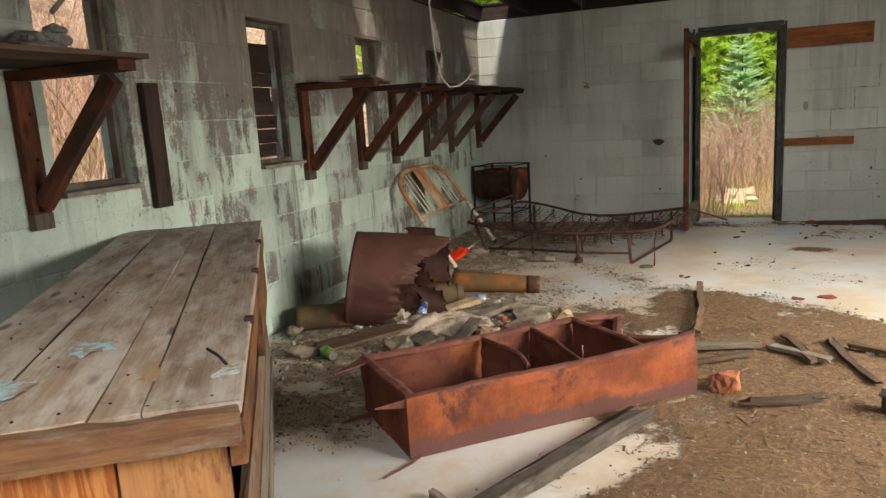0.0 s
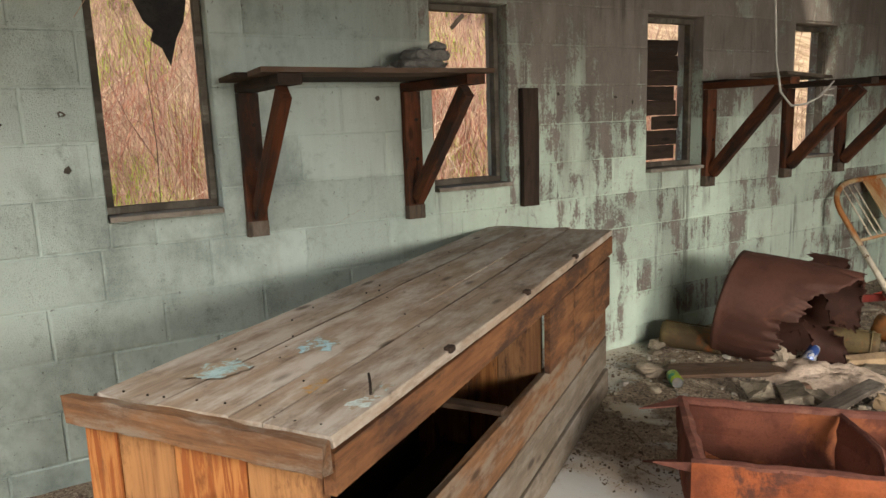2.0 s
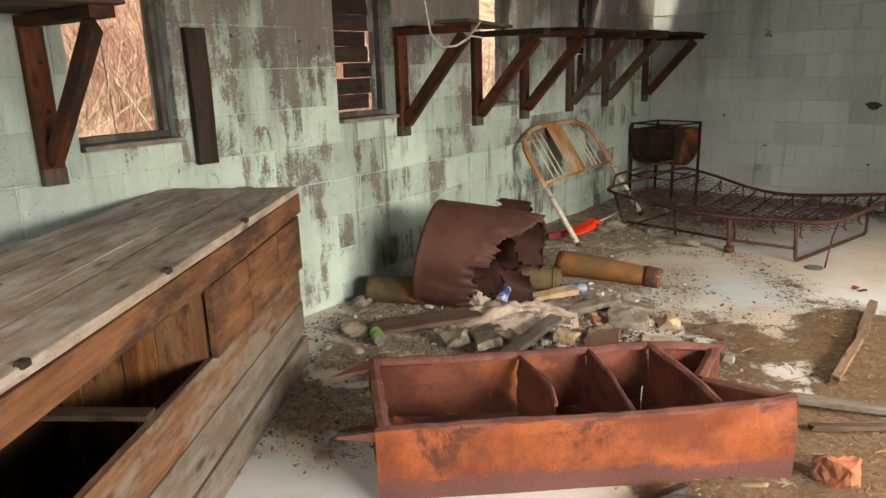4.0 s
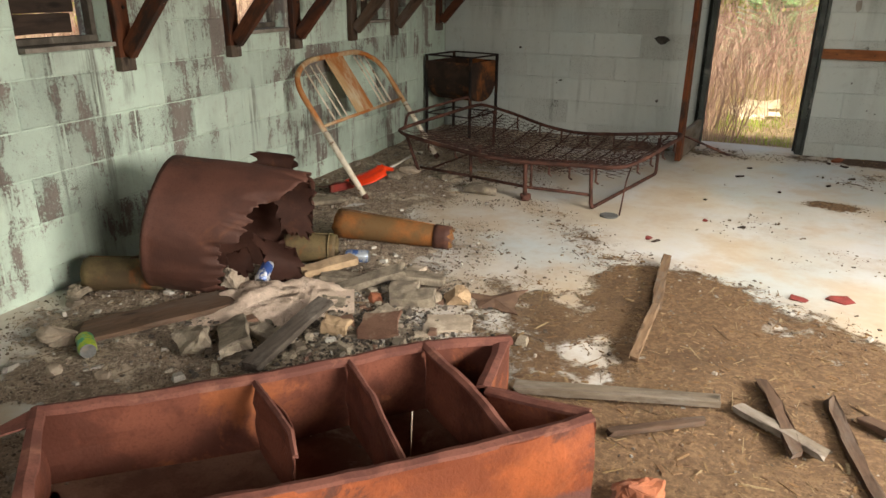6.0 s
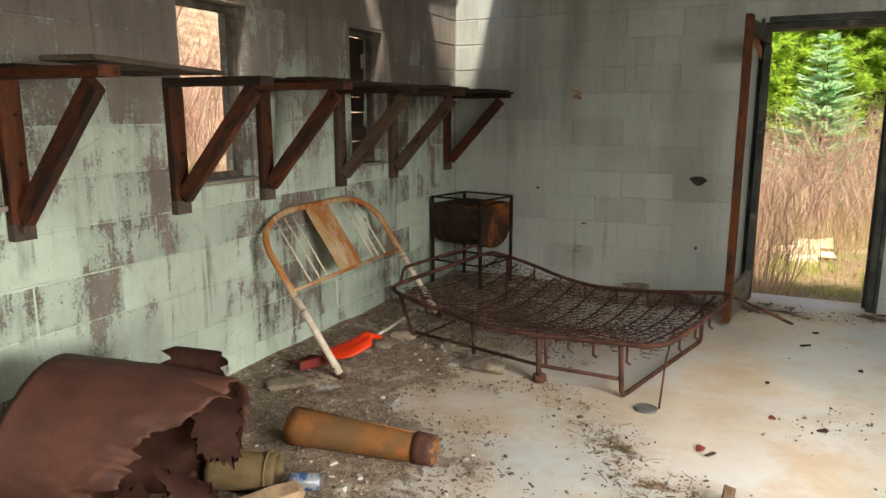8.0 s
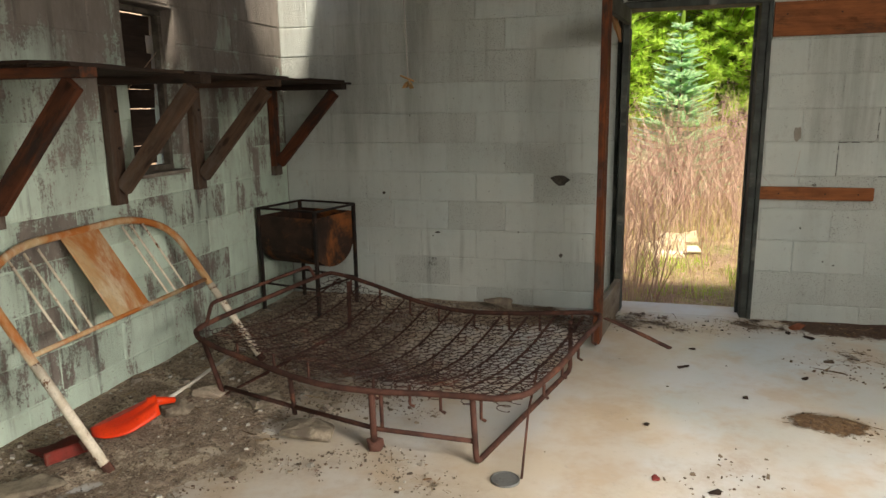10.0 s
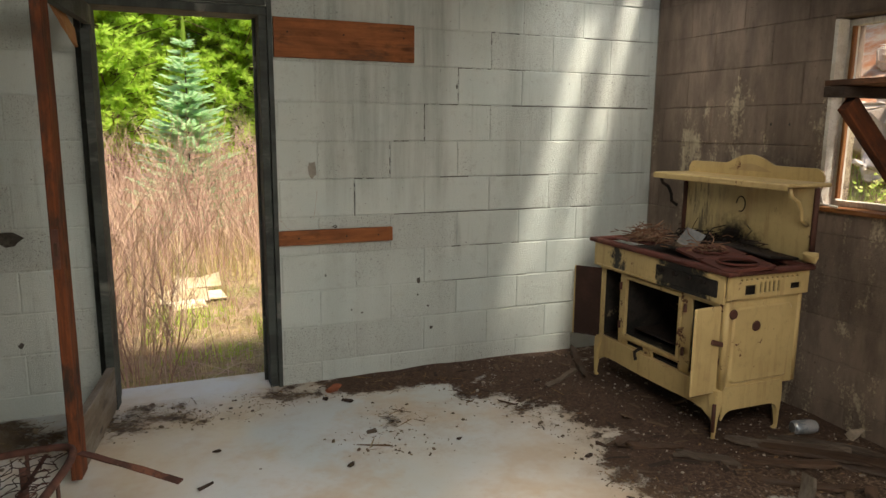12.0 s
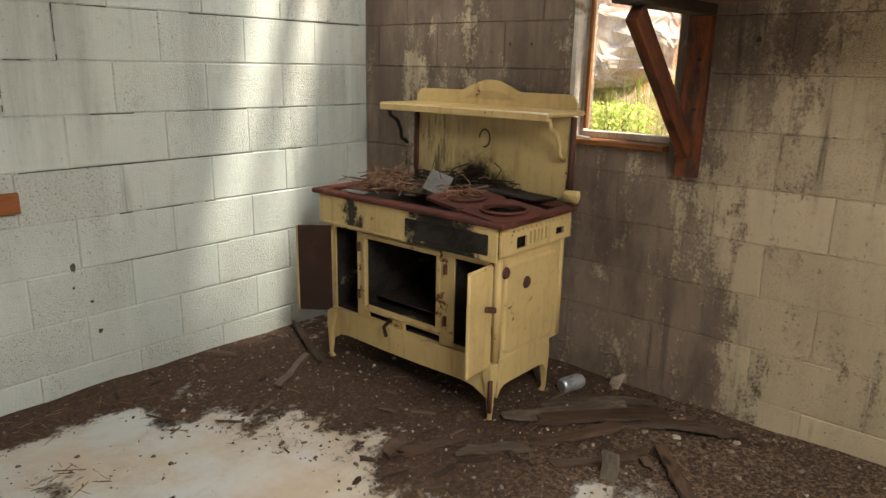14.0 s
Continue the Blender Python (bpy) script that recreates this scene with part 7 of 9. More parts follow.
fr = [bm.verts.new((5.565, y, 1.168)) for y, z in prof] + [bm.verts.new((5.565, y, z)) for y, z in prof[::-1]]
bk = [bm.verts.new(v.co + Vector((0.014, 0, 0))) for v in fr]
bm.faces.new(fr)
bm.faces.new(bk[::-1])
for i in range(len(fr)):
    j = (i + 1) % len(fr)
    bm.faces.new((fr[i], bk[i], bk[j], fr[j]))
bmesh.ops.recalc_face_normals(bm, faces=bm.faces[:])
part("crest", bm, CREAM, stove, "arched cream crest")
bm = bmesh.new()
pl = [bm.verts.new((5.5635, -0.905 + 0.15 * c, 1.222 + s)) for c, s in ((-1, -0.022), (-0.6, 0.0), (-0.3, 0.012), (0, 0.016), (0.3, 0.012), (0.6, 0.0), (1, -0.022))]
bm.faces.new(pl)
part("crest_mark", bm, enamel("faded_brown_enamel", (0.46, 0.34, 0.17), (0.40, 0.29, 0.14)), stove, "faded brown oval mark")
for y in (-1.355, -0.46):
    tube("shelf_bracket", [(5.36, y, 1.148), (5.375, y, 1.11), (5.42, y, 1.085), (5.445, y, 1.04), (5.45, y, 1.0), (5.49, y, 0.975)], 0.009, CREAM if y < -1 else IRON_DARK, stove, "curled shelf bracket", 8)
# a rust mark on the splash back, built as a raised wire ring
tube("hook", [(5.503, -0.93 + 0.03 * math.cos(k * 0.5), 1.03 + 0.04 * math.sin(k * 0.5)) for k in range(11)], 0.003, IRON_DARK, stove, "ring-shaped rust mark, built as a raised wire")

# nest of twigs and straw on the top
def twigs(name, label, centre, spread, count, length, r, mat, seed, lift=0.06):
    rng = random.Random(seed)
    bm = bmesh.new()
    for _ in range(count):
        p = Vector((rng.gauss(0, spread[0]), rng.gauss(0, spread[1]), abs(rng.gauss(0, lift * 0.5)) + 0.004)) + Vector(centre)
        a, t = rng.uniform(0, 2 * math.pi), rng.gauss(0.0, 0.35)
        l = length * rng.uniform(0.4, 1.2)
        d = Vector((math.cos(a) * math.cos(t), math.sin(a) * math.cos(t), math.sin(t)))
        q = p + d * l
        mid = p.lerp(q, 0.5) + Vector((rng.gauss(0, 0.012), rng.gauss(0, 0.012), rng.gauss(0.006, 0.008)))
        for v in (p, mid, q):
            v.z = max(v.z, centre[2] + 0.002)
        sweep(bm, [p, mid, q], r * rng.uniform(0.6, 1.4), 3, caps=False)
    ob = part(name, bm, mat, None, label)
    return tagged(ob, category="twigs", kind="stuff")


STRAW = mottled("dry_twig", (0.24, 0.135, 0.085), (0.13, 0.07, 0.045), (0.36, 0.25, 0.16), 14, 90, 0.9, 0, 0.3, where="Position")
twigs("twig_nest", "loose heap of dry twigs and straw on the range", (5.08, -0.72, 0.822), (0.045, 0.07, 0), 150, 0.10, 0.0026, STRAW, 2, 0.07)
twigs("twig_nest", "dry twigs lying in the pot hole", (5.13, -1.13, 0.815), (0.035, 0.035, 0), 60, 0.11, 0.0024, STRAW, 3, 0.05)
twigs("twig_nest", "dark twigs and soot at the splash back", (5.41, -0.85, 0.815), (0.04, 0.13, 0), 110, 0.13, 0.003, IRON_DARK, 4, 0.05)

# ---- rubble, timber and litter on the floor ----
STONE = mottled("grey_stone", (0.265, 0.225, 0.17), (0.145, 0.12, 0.093), (0.38, 0.325, 0.25), 13, 120, 0.95, 0, 0.8)
BRICK = mottled("broken_red_brick", (0.33, 0.12, 0.062), (0.21, 0.078, 0.045), (0.17, 0.10, 0.075), 8, 90, 0.9, 0, 0.5)
PLASTER = mottled("pale_plaster", (0.44, 0.365, 0.285), (0.30, 0.245, 0.19), (0.54, 0.46, 0.37), 9, 110, 0.95, 0, 0.5)
TAN = mottled("tan_stone", (0.44, 0.315, 0.195), (0.32, 0.225, 0.14), (0.26, 0.19, 0.13), 9, 90, 0.9, 0, 0.4)


def floor_z(x, y):
    return dirt_height(x, y)


def chunk(name, x, y, sx, sy, sz, turn, mat, label, group, seed, sink=0.006, z=None, category="rubble"):
    ob = part(name, bm_chunk(sx, sy, sz, seed, 0.12), mat, None, label, pose(x, y, (floor_z(x, y) - sink) if z is None else z, 0, 0, turn))
    return tagged(ob, category=category, group=group)


RUB = "rubble by the drum"
CHUNKS = [  # shape, x, y, sizes, turn, tilt round x and y, material
    ("lump", 0.955, -4.68, 0.17, 0.13, 0.12, 30, 0, 0, STONE), ("slab", 1.075, -4.575, 0.32, 0.12, 0.06, -48, 10, -8, STONE), ("slab", 1.17, -4.50, 0.15, 0.09, 0.045, -20, -8, 6, STONE), ("slab", 1.21, -4.42, 0.09, 0.07, 0.03, 40, 0, 4, PLASTER),
    ("slab", 1.37, -4.33, 0.11, 0.09, 0.075, 12, 0, 5, TAN), ("notch", 1.51, -3.915, 0.20, 0.17, 0.065, 22, 10, -4, STONE), ("slab", 1.45, -3.75, 0.24, 0.12, 0.05, 25, -10, 8, STONE), ("slab", 1.275, -3.875, 0.34, 0.085, 0.045, 34, 12, -14, STONE),
    ("slab", 1.125, -3.87, 0.20, 0.12, 0.035, 10, -6, 0, STONE), ("slab", 1.235, -3.79, 0.16, 0.10, 0.03, 60, 4, 3, STONE), ("lump", 1.37, -4.0, 0.08, 0.065, 0.05, 5, 0, 0, BRICK), ("lump", 1.705, -3.86, 0.13, 0.11, 0.085, 60, 0, 0, TAN),
    ("lump", 1.615, -3.885, 0.09, 0.07, 0.05, 10, 0, 0, PLASTER), ("slab", 1.75, -4.08, 0.20, 0.16, 0.03, 20, 0, 0, PLASTER), ("lump", 0.735, -4.135, 0.16, 0.13, 0.115, 80, 0, 0, PLASTER), ("lump", 0.43, -4.815, 0.18, 0.12, 0.075, 0, 0, 0, PLASTER),
    ("lump", 0.17, -4.50, 0.12, 0.10, 0.08, 50, 0, 0, STONE), ("lump", 0.21, -4.56, 0.08, 0.06, 0.05, 10, 0, 0, STONE), ("slab", 1.38, -3.62, 0.11, 0.08, 0.03, 80, 0, 0, PLASTER), ("lump", 0.62, -5.0, 0.07, 0.05, 0.03, 0, 0, 0, PLASTER),
    ("lump", 0.80, -4.95, 0.06, 0.05, 0.03, 30, 0, 0, PLASTER), ("slab", 1.47, -4.12, 0.13, 0.09, 0.035, 70, 6, 0, STONE), ("slab", 1.24, -4.14, 0.10, 0.08, 0.04, 20, 0, 8, STONE), ("slab", 1.02, -4.42, 0.15, 0.10, 0.04, 115, 5, 5, STONE), ("slab", 1.17, -4.66, 0.10, 0.07, 0.03, 15, 0, 0, STONE),
]
for k, (shape, x, y, sx, sy, sz, turn, rx, ry, mat) in enumerate(CHUNKS):
    word = {"grey_stone": "grey broken concrete", "broken_red_brick": "broken red brick", "pale_plaster": "pale crumbled plaster", "tan_stone": "tan stone"}[mat.name]
    bm = bm_chunk(sx * 0.95, sy * 0.95, sz * 0.85, 300 + k, 0.14) if shape == "lump" else bm_slab(sx, sy * 0.9, sz * 0.72, 300 + k, shape == "notch")
    lift = 0.3 * (sx * abs(math.sin(radians(ry))) + sy * abs(math.sin(radians(rx))))
    ob = part("rubble_lump" if shape == "lump" else "rubble_slab", bm, mat, None, word + (" lump" if shape == "lump" else " slab") + " in the rubble by the drum", pose(x, y, floor_z(x, y) - 0.008 + lift, rx, ry, turn))
    tagged(ob, category="rubble", group=RUB)
chunk("floor_stone", 1.19, -2.20, 0.24, 0.15, 0.07, 20, STONE, "flat grey stone on the slab by the bed", "loose stones", 401)
chunk("floor_stone", 0.42, -2.87, 0.28, 0.13, 0.045, 40, STONE, "flat grey slab fragment on the dirt", "loose stones", 402)
chunk("floor_stone", 1.62, -0.13, 0.20, 0.10, 0.09, 5, STONE, "broken concrete lump at the foot of the wall", "loose stones", 403)
chunk("floor_stone", 0.52, -2.15, 0.14, 0.10, 0.06, 65, STONE, "grey stone on the dirt by the bed", "loose stones", 404)
chunk("floor_stone", 0.62, -1.15, 0.16, 0.14, 0.05, 65, PLASTER, "pale rubble under the bed", "loose stones", 405)
chunk("floor_stone", 0.86, -1.95, 0.17, 0.13, 0.05, 25, STONE, "grey stone under the bed", "loose stones", 406)
chunk("floor_stone", 0.55, -1.93, 0.16, 0.12, 0.04, 5, PLASTER, "pale flat fragment under the bed", "loose stones", 407)
chunk("floor_stone", 3.50, -0.17, 0.10, 0.05, 0.04, 15, BRICK, "small red-brown fragment by the wall", "loose stones", 408)
chunk("floor_stone", 5.62, -1.62, 0.10, 0.07, 0.05, 15, PLASTER, "pale stone at the wall by the range", "loose stones", 409)
chunk("red_brick", 2.635, -4.86, 0.15, 0.11, 0.10, 55, BRICK, "broken orange-red brick on the chips", "", 410, category="brick")

# mound of pale ash among the rubble
bm = bmesh.new()
for i in range(25):
    for j in range(25):
        u, v = i / 12 - 1, j / 12 - 1
        r = math.sqrt(u * u + v * v)
        z = 0.050 * max(0.0, 1 - r * r) ** 1.2 + 0.045 * noise.fractal(Vector((u * 3.2, v * 3.2, 1)), 0.8, 2.0, 5) * max(0, 1 - r * r)
        bm.verts.new((u * 0.33, v * 0.25, z * 1.15 - 0.012))
bm.verts.ensure_lookup_table()
for i in range(24):
    for j in range(24):
        bm.faces.new([bm.verts[k] for k in (i * 25 + j, (i + 1) * 25 + j, (i + 1) * 25 + j + 1, i * 25 + j + 1)])
ASH = mottled("pale_ash", (0.66, 0.53, 0.43), (0.50, 0.39, 0.31), (0.24, 0.185, 0.14), 11, 130, 0.95, 0, 0.9, c_low=0.54, c_high=0.64, dist=0.012)
tagged(part("ash_heap", bm, ASH, None, "low heap of pale ash and crumbled plaster", pose(1.0, -4.2, 0.030, 0, 0, 30), True), category="ash heap", kind="stuff")

# boards and beams
def lumber(label, a, b, w, t, mat, seed, wear=0.005, ragged=0.012, name="loose_board", roll=(0, 0, 1)):
    a, b = Vector(a), Vector(b)
    ob = part(name, bm_board((b - a).length, w, t, seed, wear, 8, ragged), mat, None, label, frame_x(a, b, roll))
    return tagged(ob, category="board", group="loose timber on the floor")
lumber("heavy grey weathered beam on the floor", (2.31, -5.31, 0.05), (1.72, -6.46, 0.045), 0.06, 0.058, WOOD_SLATE, 501, 0.011, 0.05, "wooden_beam")
lumber("thin dark grey pole beside the beam", (2.27, -5.22, 0.03), (1.79, -6.20, 0.025), 0.03, 0.03, WOOD_DARK, 500, 0.006, 0.02)
lumber("short grey stick on the slab", (1.69, -6.03, 0.02), (1.90, -6.16, 0.02), 0.028, 0.022, WOOD_GREY, 502)
lumber("rotten grey stick standing out of the chips", (2.495, -3.03, 0.045), (2.52, -3.62, 0.04), 0.042, 0.03, WOOD_STICK, 503, 0.007, 0.02)
lumber("rotten grey stick on the chips", (2.515, -3.60, 0.042), (2.50, -4.12, 0.035), 0.03, 0.024, WOOD_STICK, 504, 0.008, 0.02)
lumber("weathered pale board on the chips", (2.16, -4.47, 0.035), (2.80, -4.29, 0.04), 0.05, 0.026, WOOD_GREY, 505)
lumber("dark weathered board on the rubble", (1.285, -4.76, 0.055), (1.255, -4.22, 0.075), 0.075, 0.025, WOOD_SLATE, 506)
lumber("brown split board by the drum", (0.50, -4.79, 0.035), (0.83, -4.30, 0.04), 0.17, 0.022, WOOD_BROWN, 507, 0.008, 0.04)
tagged(part("rubble_slab", bm_slab(0.26, 0.075, 0.035, 508), TAN, None, "pale tan slab leaning in the rubble by the drum", pose(1.025, -3.82, 0.03, 4, -6, 50)), category="rubble", group=RUB)
lumber("dark bark strip on the chips", (2.93, -4.10, 0.035), (3.02, -4.48, 0.035), 0.04, 0.016, WOOD_BROWN, 509, 0.01, 0.03)
lumber("dark bark strip on the chips", (2.86, -4.30, 0.035), (3.10, -4.46, 0.035), 0.045, 0.02, WOOD_GREY, 510)
lumber("dark board on the chips", (3.14, -4.13, 0.035), (3.24, -4.72, 0.035), 0.035, 0.018, WOOD_BROWN, 511, 0.01, 0.03)
lumber("grey board on the chips", (3.22, -4.22, 0.04), (3.7, -4.50, 0.04), 0.04, 0.022, WOOD_BROWN, 512)
lumber("broad pale splinter on the chips", (2.70, -5.04, 0.035), (3.0, -4.93, 0.035), 0.055, 0.016, WOOD_BROWN, 513, 0.006, 0.04)
lumber("grey stick on the chips", (2.50, -4.60, 0.035), (2.76, -4.42, 0.035), 0.028, 0.018, WOOD_BROWN, 514)
lumber("grey wood block on the chips", (3.20, -4.98, 0.06), (3.38, -5.05, 0.06), 0.09, 0.07, WOOD_DARK, 515)
lumber("small upright block of grey wood", (4.94, -1.93, 0.0), (4.95, -1.93, 0.10), 0.055, 0.02, WOOD_GREY, 516, roll=(1, 0, 0))
for k, (x, y, l, turn, w) in enumerate(((5.20, -1.60, 0.46, -38, 0.06), (5.28, -1.74, 0.50, -44, 0.075), (5.10, -1.72, 0.34, -30, 0.05), (5.38, -1.66, 0.42, -52, 0.05), (5.02, -1.86, 0.30, -36, 0.045), (5.40, -1.98, 0.36, -60, 0.06), (4.80, -1.56, 0.20, -46, 0.05), (5.08, -2.12, 0.34, 42, 0.04), (4.98, -0.28, 0.5, 65, 0.03), (4.72, -0.5, 0.3, 30, 0.028), (4.66, -1.36, 0.22, -30, 0.045), (4.58, -1.28, 0.12, 10, 0.05))):
    c, s = math.cos(radians(turn)) * l / 2, math.sin(radians(turn)) * l / 2
    z = floor_z(x, y) + 0.010
    lumber("dark rotten wood strip by the range", (x - c, y - s, z), (x + c, y + s, z + 0.008), w, 0.014, WOOD_BROWN if k % 3 else WOOD_DRAB, 520 + k, 0.012, 0.045)
rusty_sheet = thing("rusty_sheet", "small rusty red-brown steel sheet on the rubble", "sheet", pose(1.54, -4.27, 0.045, 12, -6, 20))
part("sheet", bm_slab(0.17, 0.15, 0.010, 71), RUST_DUST, rusty_sheet)
CAKED_IRON = mottled("dirt_caked_iron", (0.20, 0.125, 0.085), (0.13, 0.08, 0.056), (0.28, 0.20, 0.14), 8, 120, 0.9, 0, 0.5)
plate_iron = thing("iron_plate", "flat rusty iron plate with four points and hollow sides", "plate", pose(1.85, -3.79, floor_z(1.85, -3.79) + 0.006, 3, -3, 0))
points = [Vector(p) for p in ((-0.18, 0.03, 0), (0.12, 0.145, 0), (0.155, -0.115, 0), (-0.045, -0.10, 0))]
bm = bmesh.new()
rim = []
for a, b in zip(points, points[1:] + points[:1]):
    for k in range(7):
        f = k / 7
        rim.append(bm.verts.new(a.lerp(b, f) * (1 - 0.36 * math.sin(math.pi * f) + 0.10 * math.sin(9 * f + a.x * 30)) + Vector((0, 0, 0.006 * abs(1 - 2 * f) ** 2))))
hub = bm.verts.new((0, 0, 0.012))
for k in range(len(rim)):
    bm.faces.new((hub, rim[k], rim[(k + 1) % len(rim)]))
bmesh.ops.recalc_face_normals(bm, faces=bm.faces[:])
bmesh.ops.solidify(bm, geom=bm.faces[:], thickness=0.007)
part("plate", bm, CAKED_IRON, plate_iron)
lid = thing("tin_lid", "round dull tin lid on the slab by the bed", "lid", pose(2.083, -2.345, 0.001))
part("disc", sweep(bmesh.new(), [(0, 0, 0), (0, 0, 0.006)], [0.055, 0.05], 20), GREY_METAL, lid)
tube("rim", [(0.052 * math.cos(k * math.pi / 12), 0.052 * math.sin(k * math.pi / 12), 0.006) for k in range(24)], 0.003, GREY_METAL, lid, closed=True)

# drink cans
def can(label, m, colour, colour_b, seed):
    ob = thing("drink_can", label, "can", m, group="drink cans")
    mat = mottled("can_print_%d" % seed, colour, colour, colour_b, 30, 150, 0.35, 0.5, 0.1, c_low=0.48, c_high=0.54)
    bm = bmesh.new()
    prof = [(0.0, 0.024), (0.006, 0.030), (0.014, 0.033), (0.055, 0.0325), (0.10, 0.033), (0.112, 0.029), (0.118, 0.0265)]
    n = 20
    rows = [[bm.verts.new((x, (r + 0.003 * noise.noise(Vector((k, x * 40, seed)))) * math.cos(2 * math.pi * k / n), (r + 0.002 * noise.noise(Vector((k + 5, x * 50, seed)))) * math.sin(2 * math.pi * k / n))) for k in range(n)] for x, r in prof]
    for a, b in zip(rows, rows[1:]):
        for k in range(n):
            bm.faces.new((a[k], a[(k + 1) % n], b[(k + 1) % n], b[k]))
    bmesh.ops.recalc_face_normals(bm, faces=bm.faces[:])
    part("body", bm, mat, ob, smooth=True)
    bright = GREY_METAL
    part("lid", sweep(bmesh.new(), [(0.113, 0, 0), (0.116, 0, 0)], 0.0265, 20), bright, ob)
    part("base", sweep(bmesh.new(), [(0.001, 0, 0), (0.005, 0, 0)], 0.025, 20), bright, ob)
    tube("rim", [(0.118, 0.0262 * math.cos(k * math.pi / 10), 0.0262 * math.sin(k * math.pi / 10)) for k in range(20)], 0.0022, bright, ob, closed=True)
    return ob
can("green and yellow drink can on the dirt", pose(0.555, -4.81, 0.038, 0, 0, -35), (0.05, 0.30, 0.17), (0.36, 0.46, 0.05), 1)
can("blue and silver drink can by the pipe", pose(1.02, -3.66, 0.040, 0, 0, 20), (0.45, 0.50, 0.55), (0.08, 0.16, 0.42), 2)
can("blue drink can in the drum's mouth", pose(0.86, -4.13, 0.055, 0, -25, 100), (0.05, 0.11, 0.36), (0.60, 0.62, 0.65), 3)
can("silver drink can behind the range's leg", pose(5.38, -1.475, 0.036, 0, 0, -15), (0.50, 0.52, 0.54), (0.30, 0.34, 0.38), 4)

# hanging wires
wire = thing("hanging_wire", "pale hooked cable hanging from the roof", "wire")
CABLE = mottled("pale_cable", (0.30, 0.29, 0.26), (0.22, 0.22, 0.20), None, 20, 90, 0.6, 0, 0.1)
tube("cable", [(1.66, -5.70, 2.52), (1.655, -5.70, 2.1), (1.65, -5.69, 1.75), (1.66, -5.68, 1.5), (1.675, -5.675, 1.41), (1.70, -5.66, 1.372), (1.725, -5.63, 1.375), (1.745, -5.60, 1.395)], 0.0032, CABLE, wire)
for k in range(3):
    tube("frayed_end", [(1.735, -5.61, 1.385), (1.75 + 0.01 * k, -5.595, 1.40 + 0.012 * k), (1.765 + 0.006 * k, -5.57 - 0.01 * k, 1.395 + 0.02 * k)], 0.0022, CABLE, wire)
cord = thing("string", "thin string hanging from the roof with a dry brown leaf", "string")
tube("cord", [(1.50, -1.72, 2.52), (1.505, -1.715, 2.1), (1.52, -1.705, 1.75), (1.525, -1.70, 1.50)], 0.0022, CABLE, cord)
LEAF = mottled("dry_leaf", (0.42, 0.26, 0.10), (0.30, 0.17, 0.07), None, 30, 90, 0.8, 0, 0.2)
for k in range(4):
    bm = bmesh.new()
    pts = [(0, 0, 0), (0.014, 0.012, -0.012), (0.03, 0.004, -0.03), (0.014, -0.012, -0.016)]
    bm.faces.new([bm.verts.new(p) for p in pts])
    bmesh.ops.solidify(bm, geom=bm.faces[:], thickness=0.001)
    part("leaf", bm, LEAF, cord, "", pose(1.525, -1.70, 1.50 - 0.008 * k, 20 * k, 10, 95 * k))
tube("knot", [(1.49, -1.70, 1.515), (1.525, -1.70, 1.50), (1.55, -1.69, 1.49)], 0.004, LEAF, cord)


